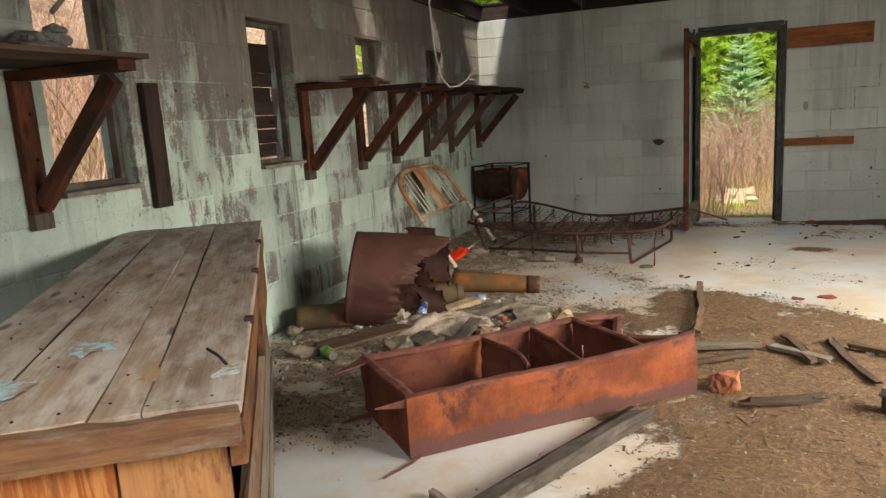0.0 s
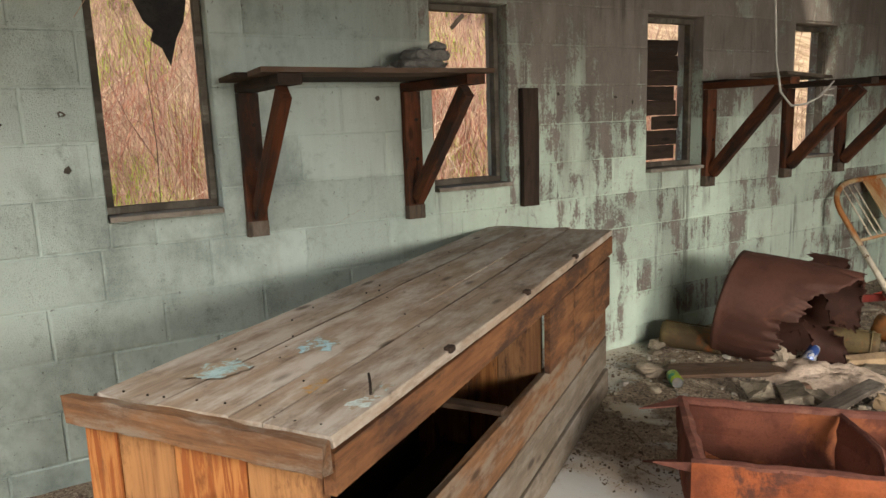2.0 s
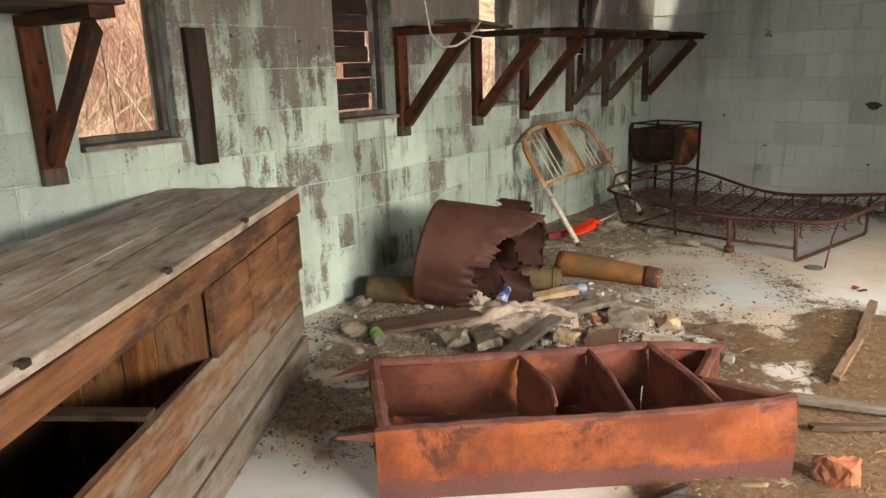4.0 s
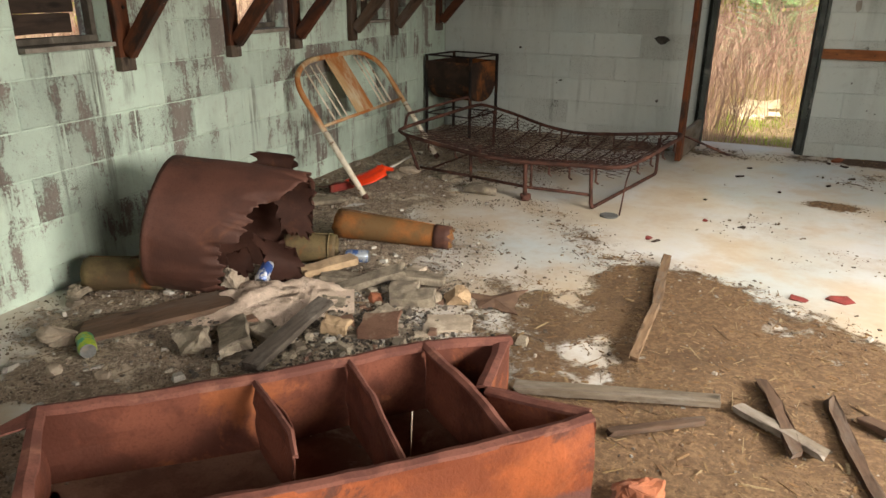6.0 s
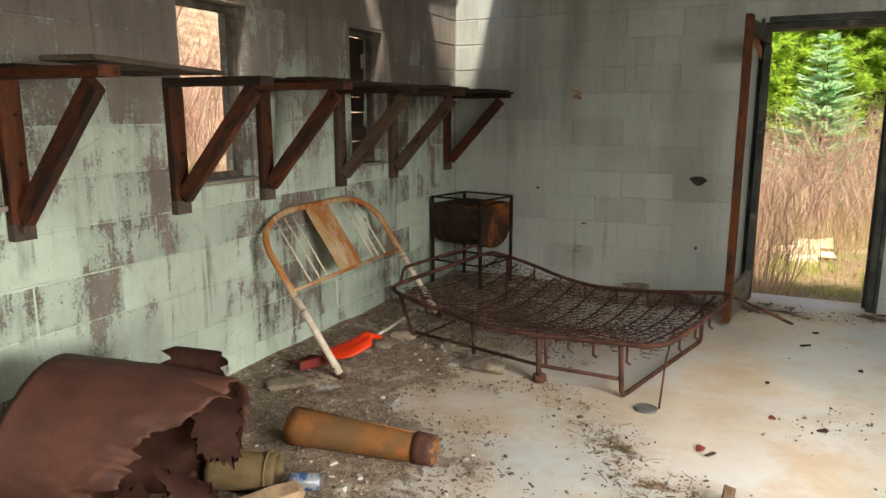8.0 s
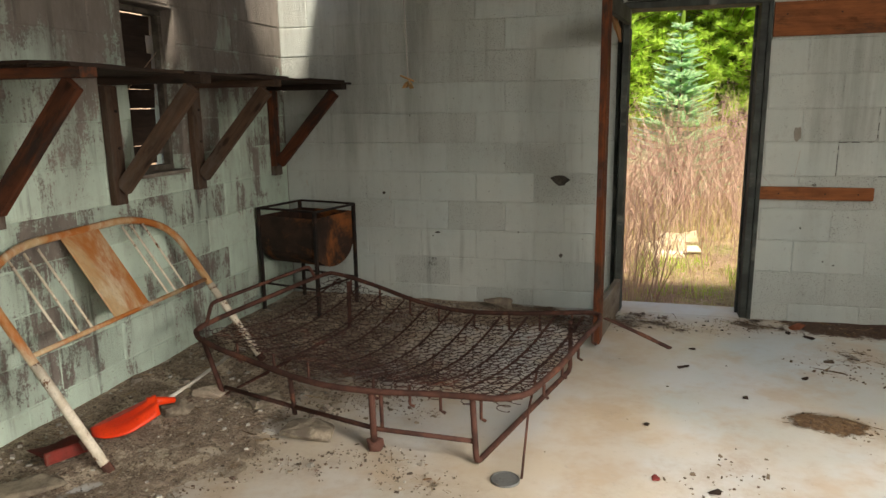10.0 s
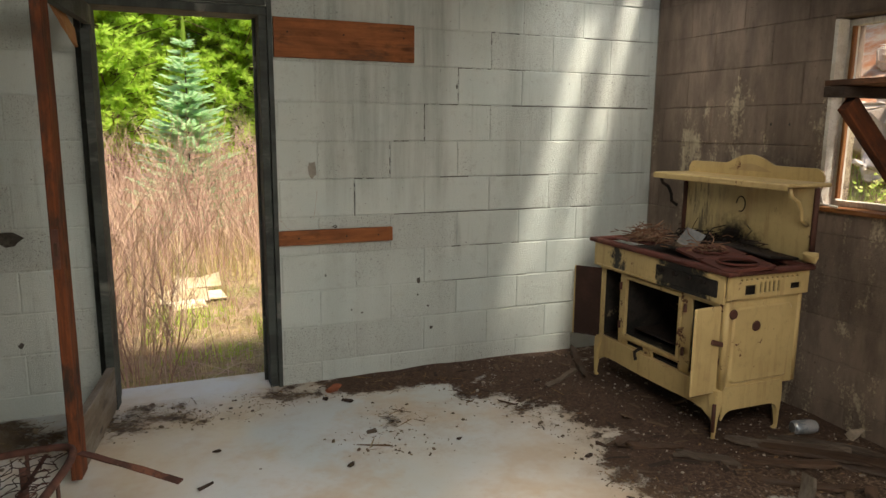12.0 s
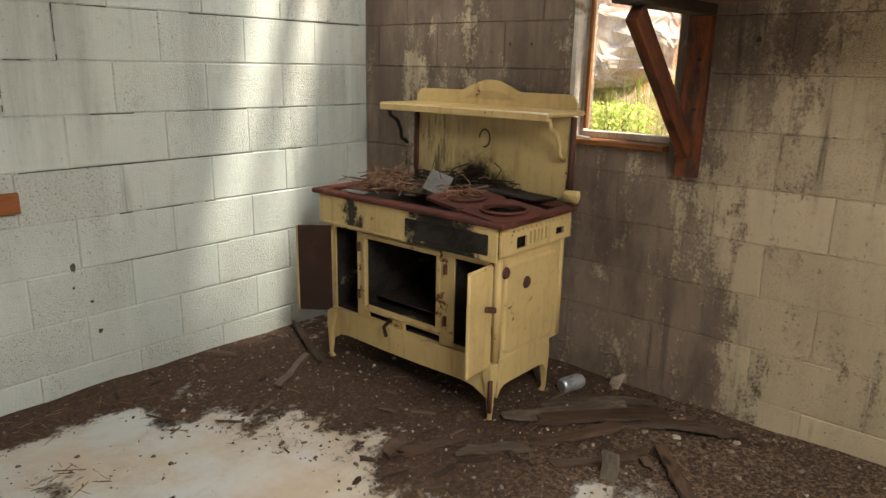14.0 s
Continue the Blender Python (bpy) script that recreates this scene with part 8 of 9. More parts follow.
# ---- fine litter: chips, needles, gravel ----
def litter(name, label, count, size, flat, colours, seed, want, box=(0.02, 5.63, -8.2, -0.02), long=1.0):
    """Small bits strewn where the dirt lies; want maps dirt to likelihood."""
    rng = random.Random(seed)
    verts, faces = [], []
    made = tries = 0
    while made < count and tries < count * 40:
        tries += 1
        x, y = rng.uniform(box[0], box[1]), rng.uniform(box[2], box[3])
        if rng.random() > want(x, y, dirt_at(x, y)):
            continue
        made += 1
        s = size * math.exp(rng.gauss(0, 0.45))
        l, w, t = s * long * rng.uniform(0.6, 1.4), s * rng.uniform(0.6, 1.2), s * flat * rng.uniform(0.6, 1.3)
        a, tilt = rng.uniform(0, 2 * math.pi), rng.gauss(0, 0.18)
        ca, sa = math.cos(a), math.sin(a)
        z = dirt_height(x, y) + t * 0.35
        base = len(verts)
        for dx, dy, dz in ((-1, -0.8, -1), (1, -1, -1), (0.9, 1, -1), (-1, 0.9, -1), (-0.8, -0.7, 1), (0.8, -0.6, 1), (0.7, 0.8, 1), (-0.6, 0.7, 1)):
            lx, ly, lz = dx * l / 2 * rng.uniform(0.8, 1.1), dy * w / 2 * rng.uniform(0.8, 1.1), dz * t / 2
            lz += lx * tilt
            verts.append((x + lx * ca - ly * sa, y + lx * sa + ly * ca, max(z + lz, -0.002)))
        for q in ((0, 3, 2, 1), (4, 5, 6, 7), (0, 1, 5, 4), (1, 2, 6, 5), (2, 3, 7, 6), (3, 0, 4, 7)):
            faces.append(tuple(base + k for k in q))
    me = bpy.data.meshes.new(name)
    me.from_pydata(verts, [], faces)
    m, nt, bs = material(name + "_mix")
    geo = nt.nodes.new("ShaderNodeNewGeometry")
    ramp = nt.nodes.new("ShaderNodeValToRGB")
    ramp.color_ramp.interpolation = "CONSTANT"
    els = ramp.color_ramp.elements
    els[0].position, els[0].color = 0.0, (*colours[0], 1)
    els[1].position, els[1].color = 1.0 / len(colours), (*colours[1], 1)
    for k, c in enumerate(colours[2:]):
        e = els.new((k + 2) / len(colours))
        e.color = (*c, 1)
    nt.links.new(geo.outputs["Random Per Island"], ramp.inputs["Fac"])
    c = blend(nt, calc(nt, "MULTIPLY", step(nt, grain(nt, coords(nt, "Position"), 160, 3), 0.45, 0.7), 0.5), ramp.outputs["Color"], (0.06, 0.045, 0.03))
    nt.links.new(c, bs.inputs["Base Color"])
    put(nt, 0.9, bs.inputs["Roughness"])
    me.materials.append(m)
    tagged(new(name, me), label, "litter", kind="stuff")


MIDDLE = lambda x: 1.0 if 1.75 < x < 4.4 else 0.12
litter("wood_chips", "brown wood chips and bark strewn over the dirt", 15000, 0.0045, 0.3, [(0.20, 0.118, 0.058), (0.14, 0.08, 0.042), (0.24, 0.15, 0.077), (0.10, 0.058, 0.034), (0.17, 0.10, 0.052), (0.29, 0.195, 0.11)], 1, lambda x, y, d: (d > 0.35) * MIDDLE(x) * (0.4 + d) * (1.0 if y < -1.3 else 0.15), (1.5, 5.6, -7.6, -0.05), 2.6)
litter("pine_needles", "dry needles and stalks over the dirt", 7500, 0.0017, 0.7, [(0.22, 0.145, 0.07), (0.16, 0.10, 0.05), (0.11, 0.07, 0.04), (0.30, 0.22, 0.125)], 2, lambda x, y, d: (d > 0.3) * (0.3 + 0.7 * MIDDLE(x)) * (0.45 if x > 4.2 else 1.0), (0.05, 5.6, -7.6, -0.05), 26)
litter("grit", "grey grit and crumbs of mortar over the dirt", 26000, 0.0048, 0.65, [(0.26, 0.22, 0.17), (0.16, 0.13, 0.10), (0.10, 0.08, 0.06), (0.34, 0.30, 0.25), (0.13, 0.09, 0.07)], 3, lambda x, y, d: (d > 0.25) * (1.0 if x < 1.7 else 0.35 if x > 4.2 else 0.12), (0.03, 5.62, -7.8, -0.03), 1.3)
litter("dirt_crumbs", "dark crumbs of earth scattered over the slab", 3800, 0.006, 0.5, [(0.12, 0.095, 0.07), (0.18, 0.14, 0.10), (0.09, 0.07, 0.055), (0.26, 0.21, 0.15)], 4, lambda x, y, d: 0.012 + (0.2 < d < 0.6) * 0.9, (0.03, 5.62, -7.8, -0.03), 1.5)
litter("mortar_lumps", "lumps of broken mortar along the wall", 520, 0.014, 0.55, [(0.36, 0.34, 0.30), (0.26, 0.24, 0.21), (0.48, 0.46, 0.41), (0.20, 0.17, 0.14)], 5, lambda x, y, d: (d > 0.3) * (1.0 if x < 1.75 and y > -5.2 else 0.05), (0.04, 5.6, -6.2, -0.05), 1.4)
RUBBLE_AT = lambda x, y: math.exp(-((x - 1.32) / 0.42) ** 2 - ((y + 4.28) / 0.34) ** 2)
litter("rubble_crumbs", "grey and charred rubble crumbs round the broken lumps", 5200, 0.0072, 0.6, [(0.17, 0.145, 0.115), (0.085, 0.075, 0.065), (0.25, 0.21, 0.165), (0.12, 0.105, 0.09), (0.045, 0.04, 0.036), (0.33, 0.28, 0.22)], 8, lambda x, y, d: RUBBLE_AT(x, y), (0.5, 2.1, -5.1, -3.5), 1.3)
litter("rubble_fragments", "small broken mortar and brick fragments in the rubble", 170, 0.03, 0.5, [(0.20, 0.168, 0.13), (0.15, 0.128, 0.10), (0.28, 0.235, 0.18), (0.11, 0.095, 0.08), (0.17, 0.10, 0.07), (0.36, 0.31, 0.24)], 9, lambda x, y, d: RUBBLE_AT(x, y), (0.5, 2.1, -5.1, -3.5), 1.4)
litter("plaster_crumbs", "pale plaster crumbs on the dark dirt by the range", 260, 0.007, 0.5, [(0.42, 0.36, 0.29), (0.30, 0.25, 0.20), (0.55, 0.50, 0.42), (0.20, 0.16, 0.12)], 10, lambda x, y, d: (d > 0.3) * (0.35 + 0.65 * (x > 5.0)), (4.2, 5.62, -3.4, -0.05), 1.4)
litter("bark_strips", "dark bark and rotten wood strips by the range", 260, 0.015, 0.22, [(0.06, 0.04, 0.03), (0.085, 0.055, 0.04), (0.04, 0.028, 0.022), (0.13, 0.09, 0.06)], 6, lambda x, y, d: (d > 0.3), (4.0, 5.6, -2.9, -0.04), 4.0)
litter("bark_strips", "bark strips and splinters over the chips", 80, 0.012, 0.25, [(0.20, 0.13, 0.07), (0.12, 0.08, 0.05), (0.30, 0.23, 0.14), (0.24, 0.21, 0.17)], 7, lambda x, y, d: (d > 0.45), (1.9, 4.6, -6.4, -2.8), 5.0)
RED_CHIP = mottled("dark_red_tile", (0.26, 0.05, 0.045), (0.18, 0.04, 0.035), None, 9, 90, 0.7, 0, 0.2)
for k, (x, y, s) in enumerate(((3.09, -3.21, 0.06), (3.26, -3.15, 0.09), (2.36, -2.66, 0.04), (2.62, -2.2, 0.035))):
    tagged(part("tile_fragment", bm_chunk(s * 1.3, s, 0.012, 700 + k), RED_CHIP, None, "small dark red fragment on the slab", pose(x, y, 0.0, 0, 0, 40 * k)), category="fragment", group="red fragments")
for k, (x, y, sx, sy, t) in enumerate(((2.83, -2.25, 0.05, 0.03, 20), (2.40, -2.70, 0.07, 0.015, 50), (2.855, -0.70, 0.04, 0.012, 10), (3.43, -0.28, 0.05, 0.03, 70), (3.53, -0.35, 0.07, 0.03, 150), (3.375, -1.03, 0.04, 0.022, 30), (3.9, -0.96, 0.03, 0.02, 10), (2.79, -1.0, 0.08, 0.012, 35), (4.36, -1.32, 0.05, 0.02, 15), (3.05, -1.35, 0.025, 0.02, 0), (2.6, -1.75, 0.03, 0.02, 0))):
    tagged(part("bark_scrap", bm_chunk(sx, sy, 0.014, 720 + k), WOOD_DARK, None, "small dark bark scrap on the slab", pose(x, y, 0.0, 0, 0, t)), category="scrap", group="scraps on the slab")

# ---- outside: brush, grass, trees, boulders ----
def leafy_mat(name, colours, rough=0.7, see=0.25):
    m, nt, bs = material(name)
    geo = nt.nodes.new("ShaderNodeNewGeometry")
    ramp = nt.nodes.new("ShaderNodeValToRGB")
    els = ramp.color_ramp.elements
    els[0].position, els[0].color = 0.0, (*colours[0], 1)
    els[1].position, els[1].color = 1.0, (*colours[-1], 1)
    for k, c in enumerate(colours[1:-1]):
        els.new((k + 1) / (len(colours) - 1)).color = (*c, 1)
    nt.links.new(geo.outputs["Random Per Island"], ramp.inputs["Fac"])
    c = blend(nt, calc(nt, "MULTIPLY", step(nt, grain(nt, coords(nt, "Position"), 3, 3), 0.4, 0.65), 0.35), ramp.outputs["Color"], colours[0])
    nt.links.new(c, bs.inputs["Base Color"])
    put(nt, rough, bs.inputs["Roughness"])
    if see:
        tr = nt.nodes.new("ShaderNodeBsdfTranslucent")
        nt.links.new(c, tr.inputs["Color"])
        mix = nt.nodes.new("ShaderNodeMixShader")
        mix.inputs[0].default_value = see
        out = nt.nodes["Material Output"]
        nt.links.new(bs.outputs[0], mix.inputs[1])
        nt.links.new(tr.outputs[0], mix.inputs[2])
        nt.links.new(mix.outputs[0], out.inputs["Surface"])
    return m


BRUSH = leafy_mat("bare_red_brown_stems", [(0.24, 0.135, 0.105), (0.44, 0.285, 0.225), (0.56, 0.41, 0.29), (0.34, 0.19, 0.155), (0.64, 0.50, 0.35)], 0.8, 0)
GRASS = leafy_mat("dry_and_green_grass", [(0.52, 0.40, 0.20), (0.66, 0.53, 0.30), (0.62, 0.50, 0.26), (0.36, 0.42, 0.10), (0.58, 0.45, 0.24)], 0.8, 0.3)
GREEN = leafy_mat("spring_pine_needles", [(0.32, 0.50, 0.06), (0.48, 0.68, 0.10), (0.60, 0.80, 0.14), (0.38, 0.58, 0.07)], 0.6, 0.6)
SLOPE = leafy_mat("tan_slope_straw", [(0.50, 0.34, 0.25), (0.68, 0.48, 0.37), (0.56, 0.36, 0.28), (0.42, 0.48, 0.14), (0.80, 0.66, 0.52)], 0.8, 0.4)
MEADOW = leafy_mat("yellow_green_grass", [(0.28, 0.42, 0.06), (0.46, 0.56, 0.13), (0.58, 0.52, 0.22), (0.36, 0.50, 0.08)], 0.8, 0.35)
BLUE_GREEN = leafy_mat("blue_green_needles", [(0.38, 0.60, 0.36), (0.58, 0.80, 0.50), (0.74, 0.90, 0.56), (0.46, 0.68, 0.40)], 0.6, 0.6)
NEW_GREEN = leafy_mat("new_leaves", [(0.16, 0.28, 0.03), (0.28, 0.42, 0.06), (0.22, 0.35, 0.05)], 0.6, 0.4)
FRESH = leafy_mat("fresh_grass", [(0.34, 0.52, 0.06), (0.52, 0.66, 0.12), (0.44, 0.60, 0.08), (0.66, 0.66, 0.26)], 0.8, 0.4)
DARK_STEM = leafy_mat("dark_stems", [(0.10, 0.065, 0.05), (0.18, 0.115, 0.085), (0.13, 0.085, 0.06)], 0.8, 0)
RED_STEM = leafy_mat("red_stems", [(0.30, 0.10, 0.075), (0.46, 0.19, 0.13), (0.22, 0.08, 0.06), (0.55, 0.29, 0.2)], 0.8, 0)
BARK = mottled("bark", (0.16, 0.10, 0.075), (0.10, 0.065, 0.05), None, 8, 60, 0.9, 0, 0.6, where="Position")


def raw_mesh(name, verts, faces, mat, label, category):
    me = bpy.data.meshes.new(name)
    me.from_pydata(verts, [], faces)
    me.materials.append(mat)
    return tagged(new(name, me), label, category, kind="stuff")


def stem(verts, faces, pts, r0, r1):
    """A thin three-sided stem."""
    base = len(verts)
    n = len(pts)
    for i, p in enumerate(pts):
        r = r0 + (r1 - r0) * i / (n - 1)
        for k in range(3):
            a = 2 * math.pi * k / 3
            verts.append((p[0] + r * math.cos(a), p[1] + r * math.sin(a), p[2]))
    for i in range(n - 1):
        for k in range(3):
            a, b = base + i * 3 + k, base + i * 3 + (k + 1) % 3
            faces.append((a, b, b + 3, a + 3))


def brush(name, label, count, box, height, seed, keep, thick=0.0045, lean=0.25, mat=None):
    rng = random.Random(seed)
    verts, faces = [], []
    made = 0
    while made < count:
        x, y = rng.uniform(box[0], box[1]), rng.uniform(box[2], box[3])
        if not keep(x, y, rng):
            continue
        made += 1
        h = height * rng.uniform(0.45, 1.15)
        lx, ly = rng.gauss(0, lean), rng.gauss(0, lean)
        z = ground_z(x, y) - 0.03
        def at(f):
            return (x + lx * h * f * f + 0.03 * math.sin(f * 5 + x * 9), y + ly * h * f * f + 0.03 * math.cos(f * 4 + y * 7), z + h * f)
        t = thick * rng.uniform(0.6, 1.4)
        stem(verts, faces, [at(0), at(0.3), at(0.65), at(1)], t, t * 0.3)
        for _ in range(rng.randint(2, 5)):
            f = rng.uniform(0.3, 0.9)
            p = at(f)
            a, l = rng.uniform(0, 6.28), h * rng.uniform(0.15, 0.4)
            q = (p[0] + math.cos(a) * l * 0.45, p[1] + math.sin(a) * l * 0.45, p[2] + l)
            m = ((p[0] + q[0]) / 2 + math.cos(a) * 0.02, (p[1] + q[1]) / 2 + math.sin(a) * 0.02, (p[2] + q[2]) / 2 - 0.01)
            stem(verts, faces, [p, m, q], t * 0.55, t * 0.2)
    return raw_mesh(name, verts, faces, mat or BRUSH, label, "brush")


def path_gap(x, y, rng):
    """A trodden gap in front of the door."""
    d = abs(x - 3.0 - 0.02 * y)
    return not (y < 2.9 and d < 0.38 and x > 2.55) or rng.random() < 0.12


brush("dry_brush", "thicket of bare red-brown shrub stems", 2100, (-0.5, 6.5, 0.5, 5.0), 1.12, 1, path_gap, 0.0032, 0.36)
brush("dry_brush", "thicket of bare red-brown shrub stems", 1700, (-3.0, 10.0, 4.5, 12.5), 1.35, 2, lambda x, y, r: True, 0.006)
brush("dry_brush", "thicket of bare red-brown stems before the spruce", 650, (1.0, 5.2, 4.0, 5.7), 1.5, 8, lambda x, y, r: True, 0.004)
brush("dry_brush", "bare brown shrubs on the slope by the windows", 2600, (-5.5, -1.6, -11.5, 1.5), 1.6, 3, lambda x, y, r: True, 0.004, 0.6)
brush("dry_brush", "bare brown shrubs up the slope", 2600, (-13.0, -4.0, -15.0, 4.0), 1.6, 4, lambda x, y, r: True, 0.008, 0.7)
brush("dry_brush", "bare stems on the bank", 260, (7.0, 12.0, -5.0, 3.0), 1.1, 5, lambda x, y, r: r.random() < 0.4)


# long pale dead twigs fallen across the slope
rng = random.Random(31)
verts, faces = [], []
for _ in range(190):
    x, y = rng.uniform(-6.5, -2.2), rng.uniform(-10.5, 0.5)
    a, l = rng.uniform(0, 6.28), rng.uniform(0.7, 1.7)
    z = ground_z(x, y) + rng.uniform(0.15, 0.7)
    d = Vector((math.cos(a) * 0.75, math.sin(a), rng.uniform(-0.5, 0.6))) * l
    stem(verts, faces, [(x, y, z), (x + d.x * 0.5, y + d.y * 0.5, z + d.z * 0.5 + 0.05), (x + d.x, y + d.y, z + d.z)], 0.006, 0.002)
PALE_TWIG = leafy_mat("pale_dead_twigs", [(0.72, 0.62, 0.47), (0.60, 0.50, 0.38), (0.80, 0.70, 0.55)], 0.8, 0)
raw_mesh("dead_twigs", verts, faces, PALE_TWIG, "pale dead twigs fallen across the slope", "twigs")


def grass(name, count, box, height, seed, mat, label, patchy=-2.0):
    rng = random.Random(seed)
    verts, faces = [], []
    for _ in range(count):
        x, y = rng.uniform(box[0], box[1]), rng.uniform(box[2], box[3])
        h, a = height * rng.uniform(0.3, 1.2), rng.uniform(0, 6.28)
        if noise.noise(Vector((x * 0.9, y * 0.9, 5.0))) < patchy:
            continue
        z = ground_z(x, y) - 0.01
        w = 0.0022 + 0.002 * rng.random() + 0.002 * (height > 0.5)
        lean = rng.uniform(0.05, 0.6)
        dx, dy = math.cos(a), math.sin(a)
        b = len(verts)
        mx, my = x + dx * h * lean * 0.3, y + dy * h * lean * 0.3
        verts += [(x - dy * w, y + dx * w, z), (x + dy * w, y - dx * w, z), (mx + dy * w * 0.8, my - dx * w * 0.8, z + h * 0.6), (mx - dy * w * 0.8, my + dx * w * 0.8, z + h * 0.6), (x + dx * h * lean, y + dy * h * lean, z + h * (1 - 0.3 * lean))]
        faces += [(b, b + 1, b + 2, b + 3), (b + 3, b + 2, b + 4)]
    raw_mesh(name, verts, faces, mat, label, "grass")


grass("dry_grass", 9000, (0.8, 5.2, 0.3, 4.0), 0.075, 1, GRASS, "dry straw and green grass by the door")
grass("green_grass", 420, (3.3, 3.75, 1.2, 1.9), 0.13, 7, MEADOW, "tuft of fresh green grass by the door")
grass("dry_grass", 9000, (-1.0, 7.0, 3.4, 8.0), 0.42, 4, GRASS, "tall dry straw in the brush")
grass("dry_grass", 8000, (-3.4, -0.5, -11, 1), 0.36, 2, MEADOW, "dry and green grass by the windows")
grass("green_grass", 15000, (-4.7, -3.0, -11, 1), 0.34, 12, FRESH, "fresh yellow-green grass at the foot of the slope", -0.12)
grass("green_grass", 14000, (-10.5, -5.0, -13, 2), 0.55, 13, FRESH, "patches of green grass up the slope", 0.16)
brush("dark_shrub", "few dark crooked shrub stems before the windows", 26, (-2.8, -1.5, -9.5, -1.0), 2.3, 14, lambda x, y, r: True, 0.009, 0.16, DARK_STEM)
brush("dry_brush", "red stems in clumps on the slope", 900, (-5.0, -2.4, -11.0, 1.0), 1.5, 15, lambda x, y, r: noise.noise(Vector((x * 1.1, y * 1.1, 2.0))) > 0.12, 0.0045, 0.45, RED_STEM)
grass("dry_grass", 9000, (-13, -3.4, -15, 4), 0.22, 5, SLOPE, "tall straw up the slope")
grass("dry_grass", 16000, (7.0, 10.4, -4.0, 4.0), 0.27, 3, MEADOW, "yellow-green grass below the bank")


def spruce(name, label, x, y, h, spread, seed, mat, tip=None):
    rng = random.Random(seed)
    tree = thing(name, label, "tree", pose(x, y, ground_z(x, y) - 0.05))
    part("trunk", sweep(bmesh.new(), [(0, 0, 0), (0.01, 0, h * 0.5), (0, 0, h * 0.97)], [0.035 * h / 3, 0.02 * h / 3, 0.004], 7), BARK, tree)
    verts, faces = [], []
    levels = int(h * 8)
    for k in range(levels):
        f = k / levels
        z0 = h * (0.08 + 0.90 * f)
        r = spread * (1 - f) ** 0.85 + 0.03
        for b in range(13 if f < 0.7 else 8):
            a = 6.283 * (b + rng.random() * 0.7) / (13 if f < 0.7 else 8) + k * 0.9
            l = r * rng.uniform(0.7, 1.15)
            z = z0 + rng.uniform(-0.07, 0.07) * h / 2.6
            ca, sa = math.cos(a), math.sin(a)
            steps = max(4, int(l / 0.035))
            for s in range(steps):
                u = (s + 0.5) / steps
                px, py = ca * l * u, sa * l * u
                pz = z + l * (0.30 * u * u - 0.12 * u) + 0.012 * rng.random()
                for side in (-1, 1, 0):
                    ll = (0.15 * (1 - 0.5 * u)) * rng.uniform(0.7, 1.2)
                    aa = a + side * 0.75
                    dz = 0.35 if side == 0 else rng.uniform(0.0, 0.35)
                    w = 0.018
                    q = len(verts)
                    ex, ey, ez = px + math.cos(aa) * ll, py + math.sin(aa) * ll, pz + ll * dz
                    verts += [(px - math.sin(aa) * w, py + math.cos(aa) * w, pz), (px + math.sin(aa) * w, py - math.cos(aa) * w, pz), (ex, ey, ez), ((px + ex) / 2, (py + ey) / 2, (pz + ez) / 2 + w)]
                    faces += [(q, q + 1, q + 2), (q, q + 3, q + 2)]
    me = bpy.data.meshes.new("crown")
    me.from_pydata(verts, [], faces)
    part("crown", me, mat, tree)
    if tip:
        part("leader", sweep(bmesh.new(), [(0, 0, h * 0.90), (0, 0, h * 1.0), (0, 0, h * 1.1)], [0.018, 0.03, 0.004], 6), tip, tree, "yellow-green new leader")
    return tree


spruce("young_spruce", "young blue-green spruce with a yellow-green tip", 3.06, 6.1, 2.74, 0.84, 4, BLUE_GREEN, NEW_GREEN)
spruce("young_spruce", "small blue-green spruce in the brush", 1.2, 7.6, 1.9, 0.5, 5, BLUE_GREEN)


def pine(name, label, x, y, h, seed, mat, clumps=260, low=0.05):
    """A tall pine: trunk, limbs and many needle tufts with gaps between them."""
    rng = random.Random(seed)
    tree = thing(name, label, "tree", pose(x, y, ground_z(x, y) - 0.1), group="pines behind the brush")
    part("trunk", sweep(bmesh.new(), [(0, 0, 0), (0.05, 0.02, h * 0.5), (0, 0, h * 0.95)], [0.13, 0.08, 0.015], 8), BARK, tree)
    limbs = bmesh.new()
    verts, faces = [], []
    for k in range(clumps // 7):
        f = low + (1 - low) * rng.random()
        a = rng.uniform(0, 6.283)
        l = h * 0.30 * (1.05 - f) ** 0.6 * rng.uniform(0.5, 1.1)
        p = Vector((0, 0, h * f * 0.95))
        q = Vector((math.cos(a) * l, math.sin(a) * l, h * f * 0.95 + l * rng.uniform(0.0, 0.35)))
        sweep(limbs, [p, p.lerp(q, 0.5) + Vector((0, 0, -0.04)), q], [0.025, 0.016, 0.006], 4, caps=False)
        for c in range(7):
            m = p.lerp(q, rng.uniform(0.35, 1.05)) + Vector((rng.gauss(0, 0.12), rng.gauss(0, 0.12), rng.gauss(0.05, 0.08)))
            r = rng.uniform(0.13, 0.27)
            for _ in range(30):
                d = Vector((rng.gauss(0, 1), rng.gauss(0, 1), rng.gauss(0.25, 0.7))).normalized()
                s = d.orthogonal().normalized() * 0.019
                e = m + d * r * rng.uniform(0.6, 1.2)
                b = m + d * r * 0.15
                n = len(verts)
                verts += [tuple(b - s), tuple(b + s), tuple(e)]
                faces.append((n, n + 1, n + 2))
    tagged(part("branching", limbs, BARK, tree), kind="stuff")
    me = bpy.data.meshes.new("crown")
    me.from_pydata(verts, [], faces)
    part("crown", me, mat, tree)
    return tree


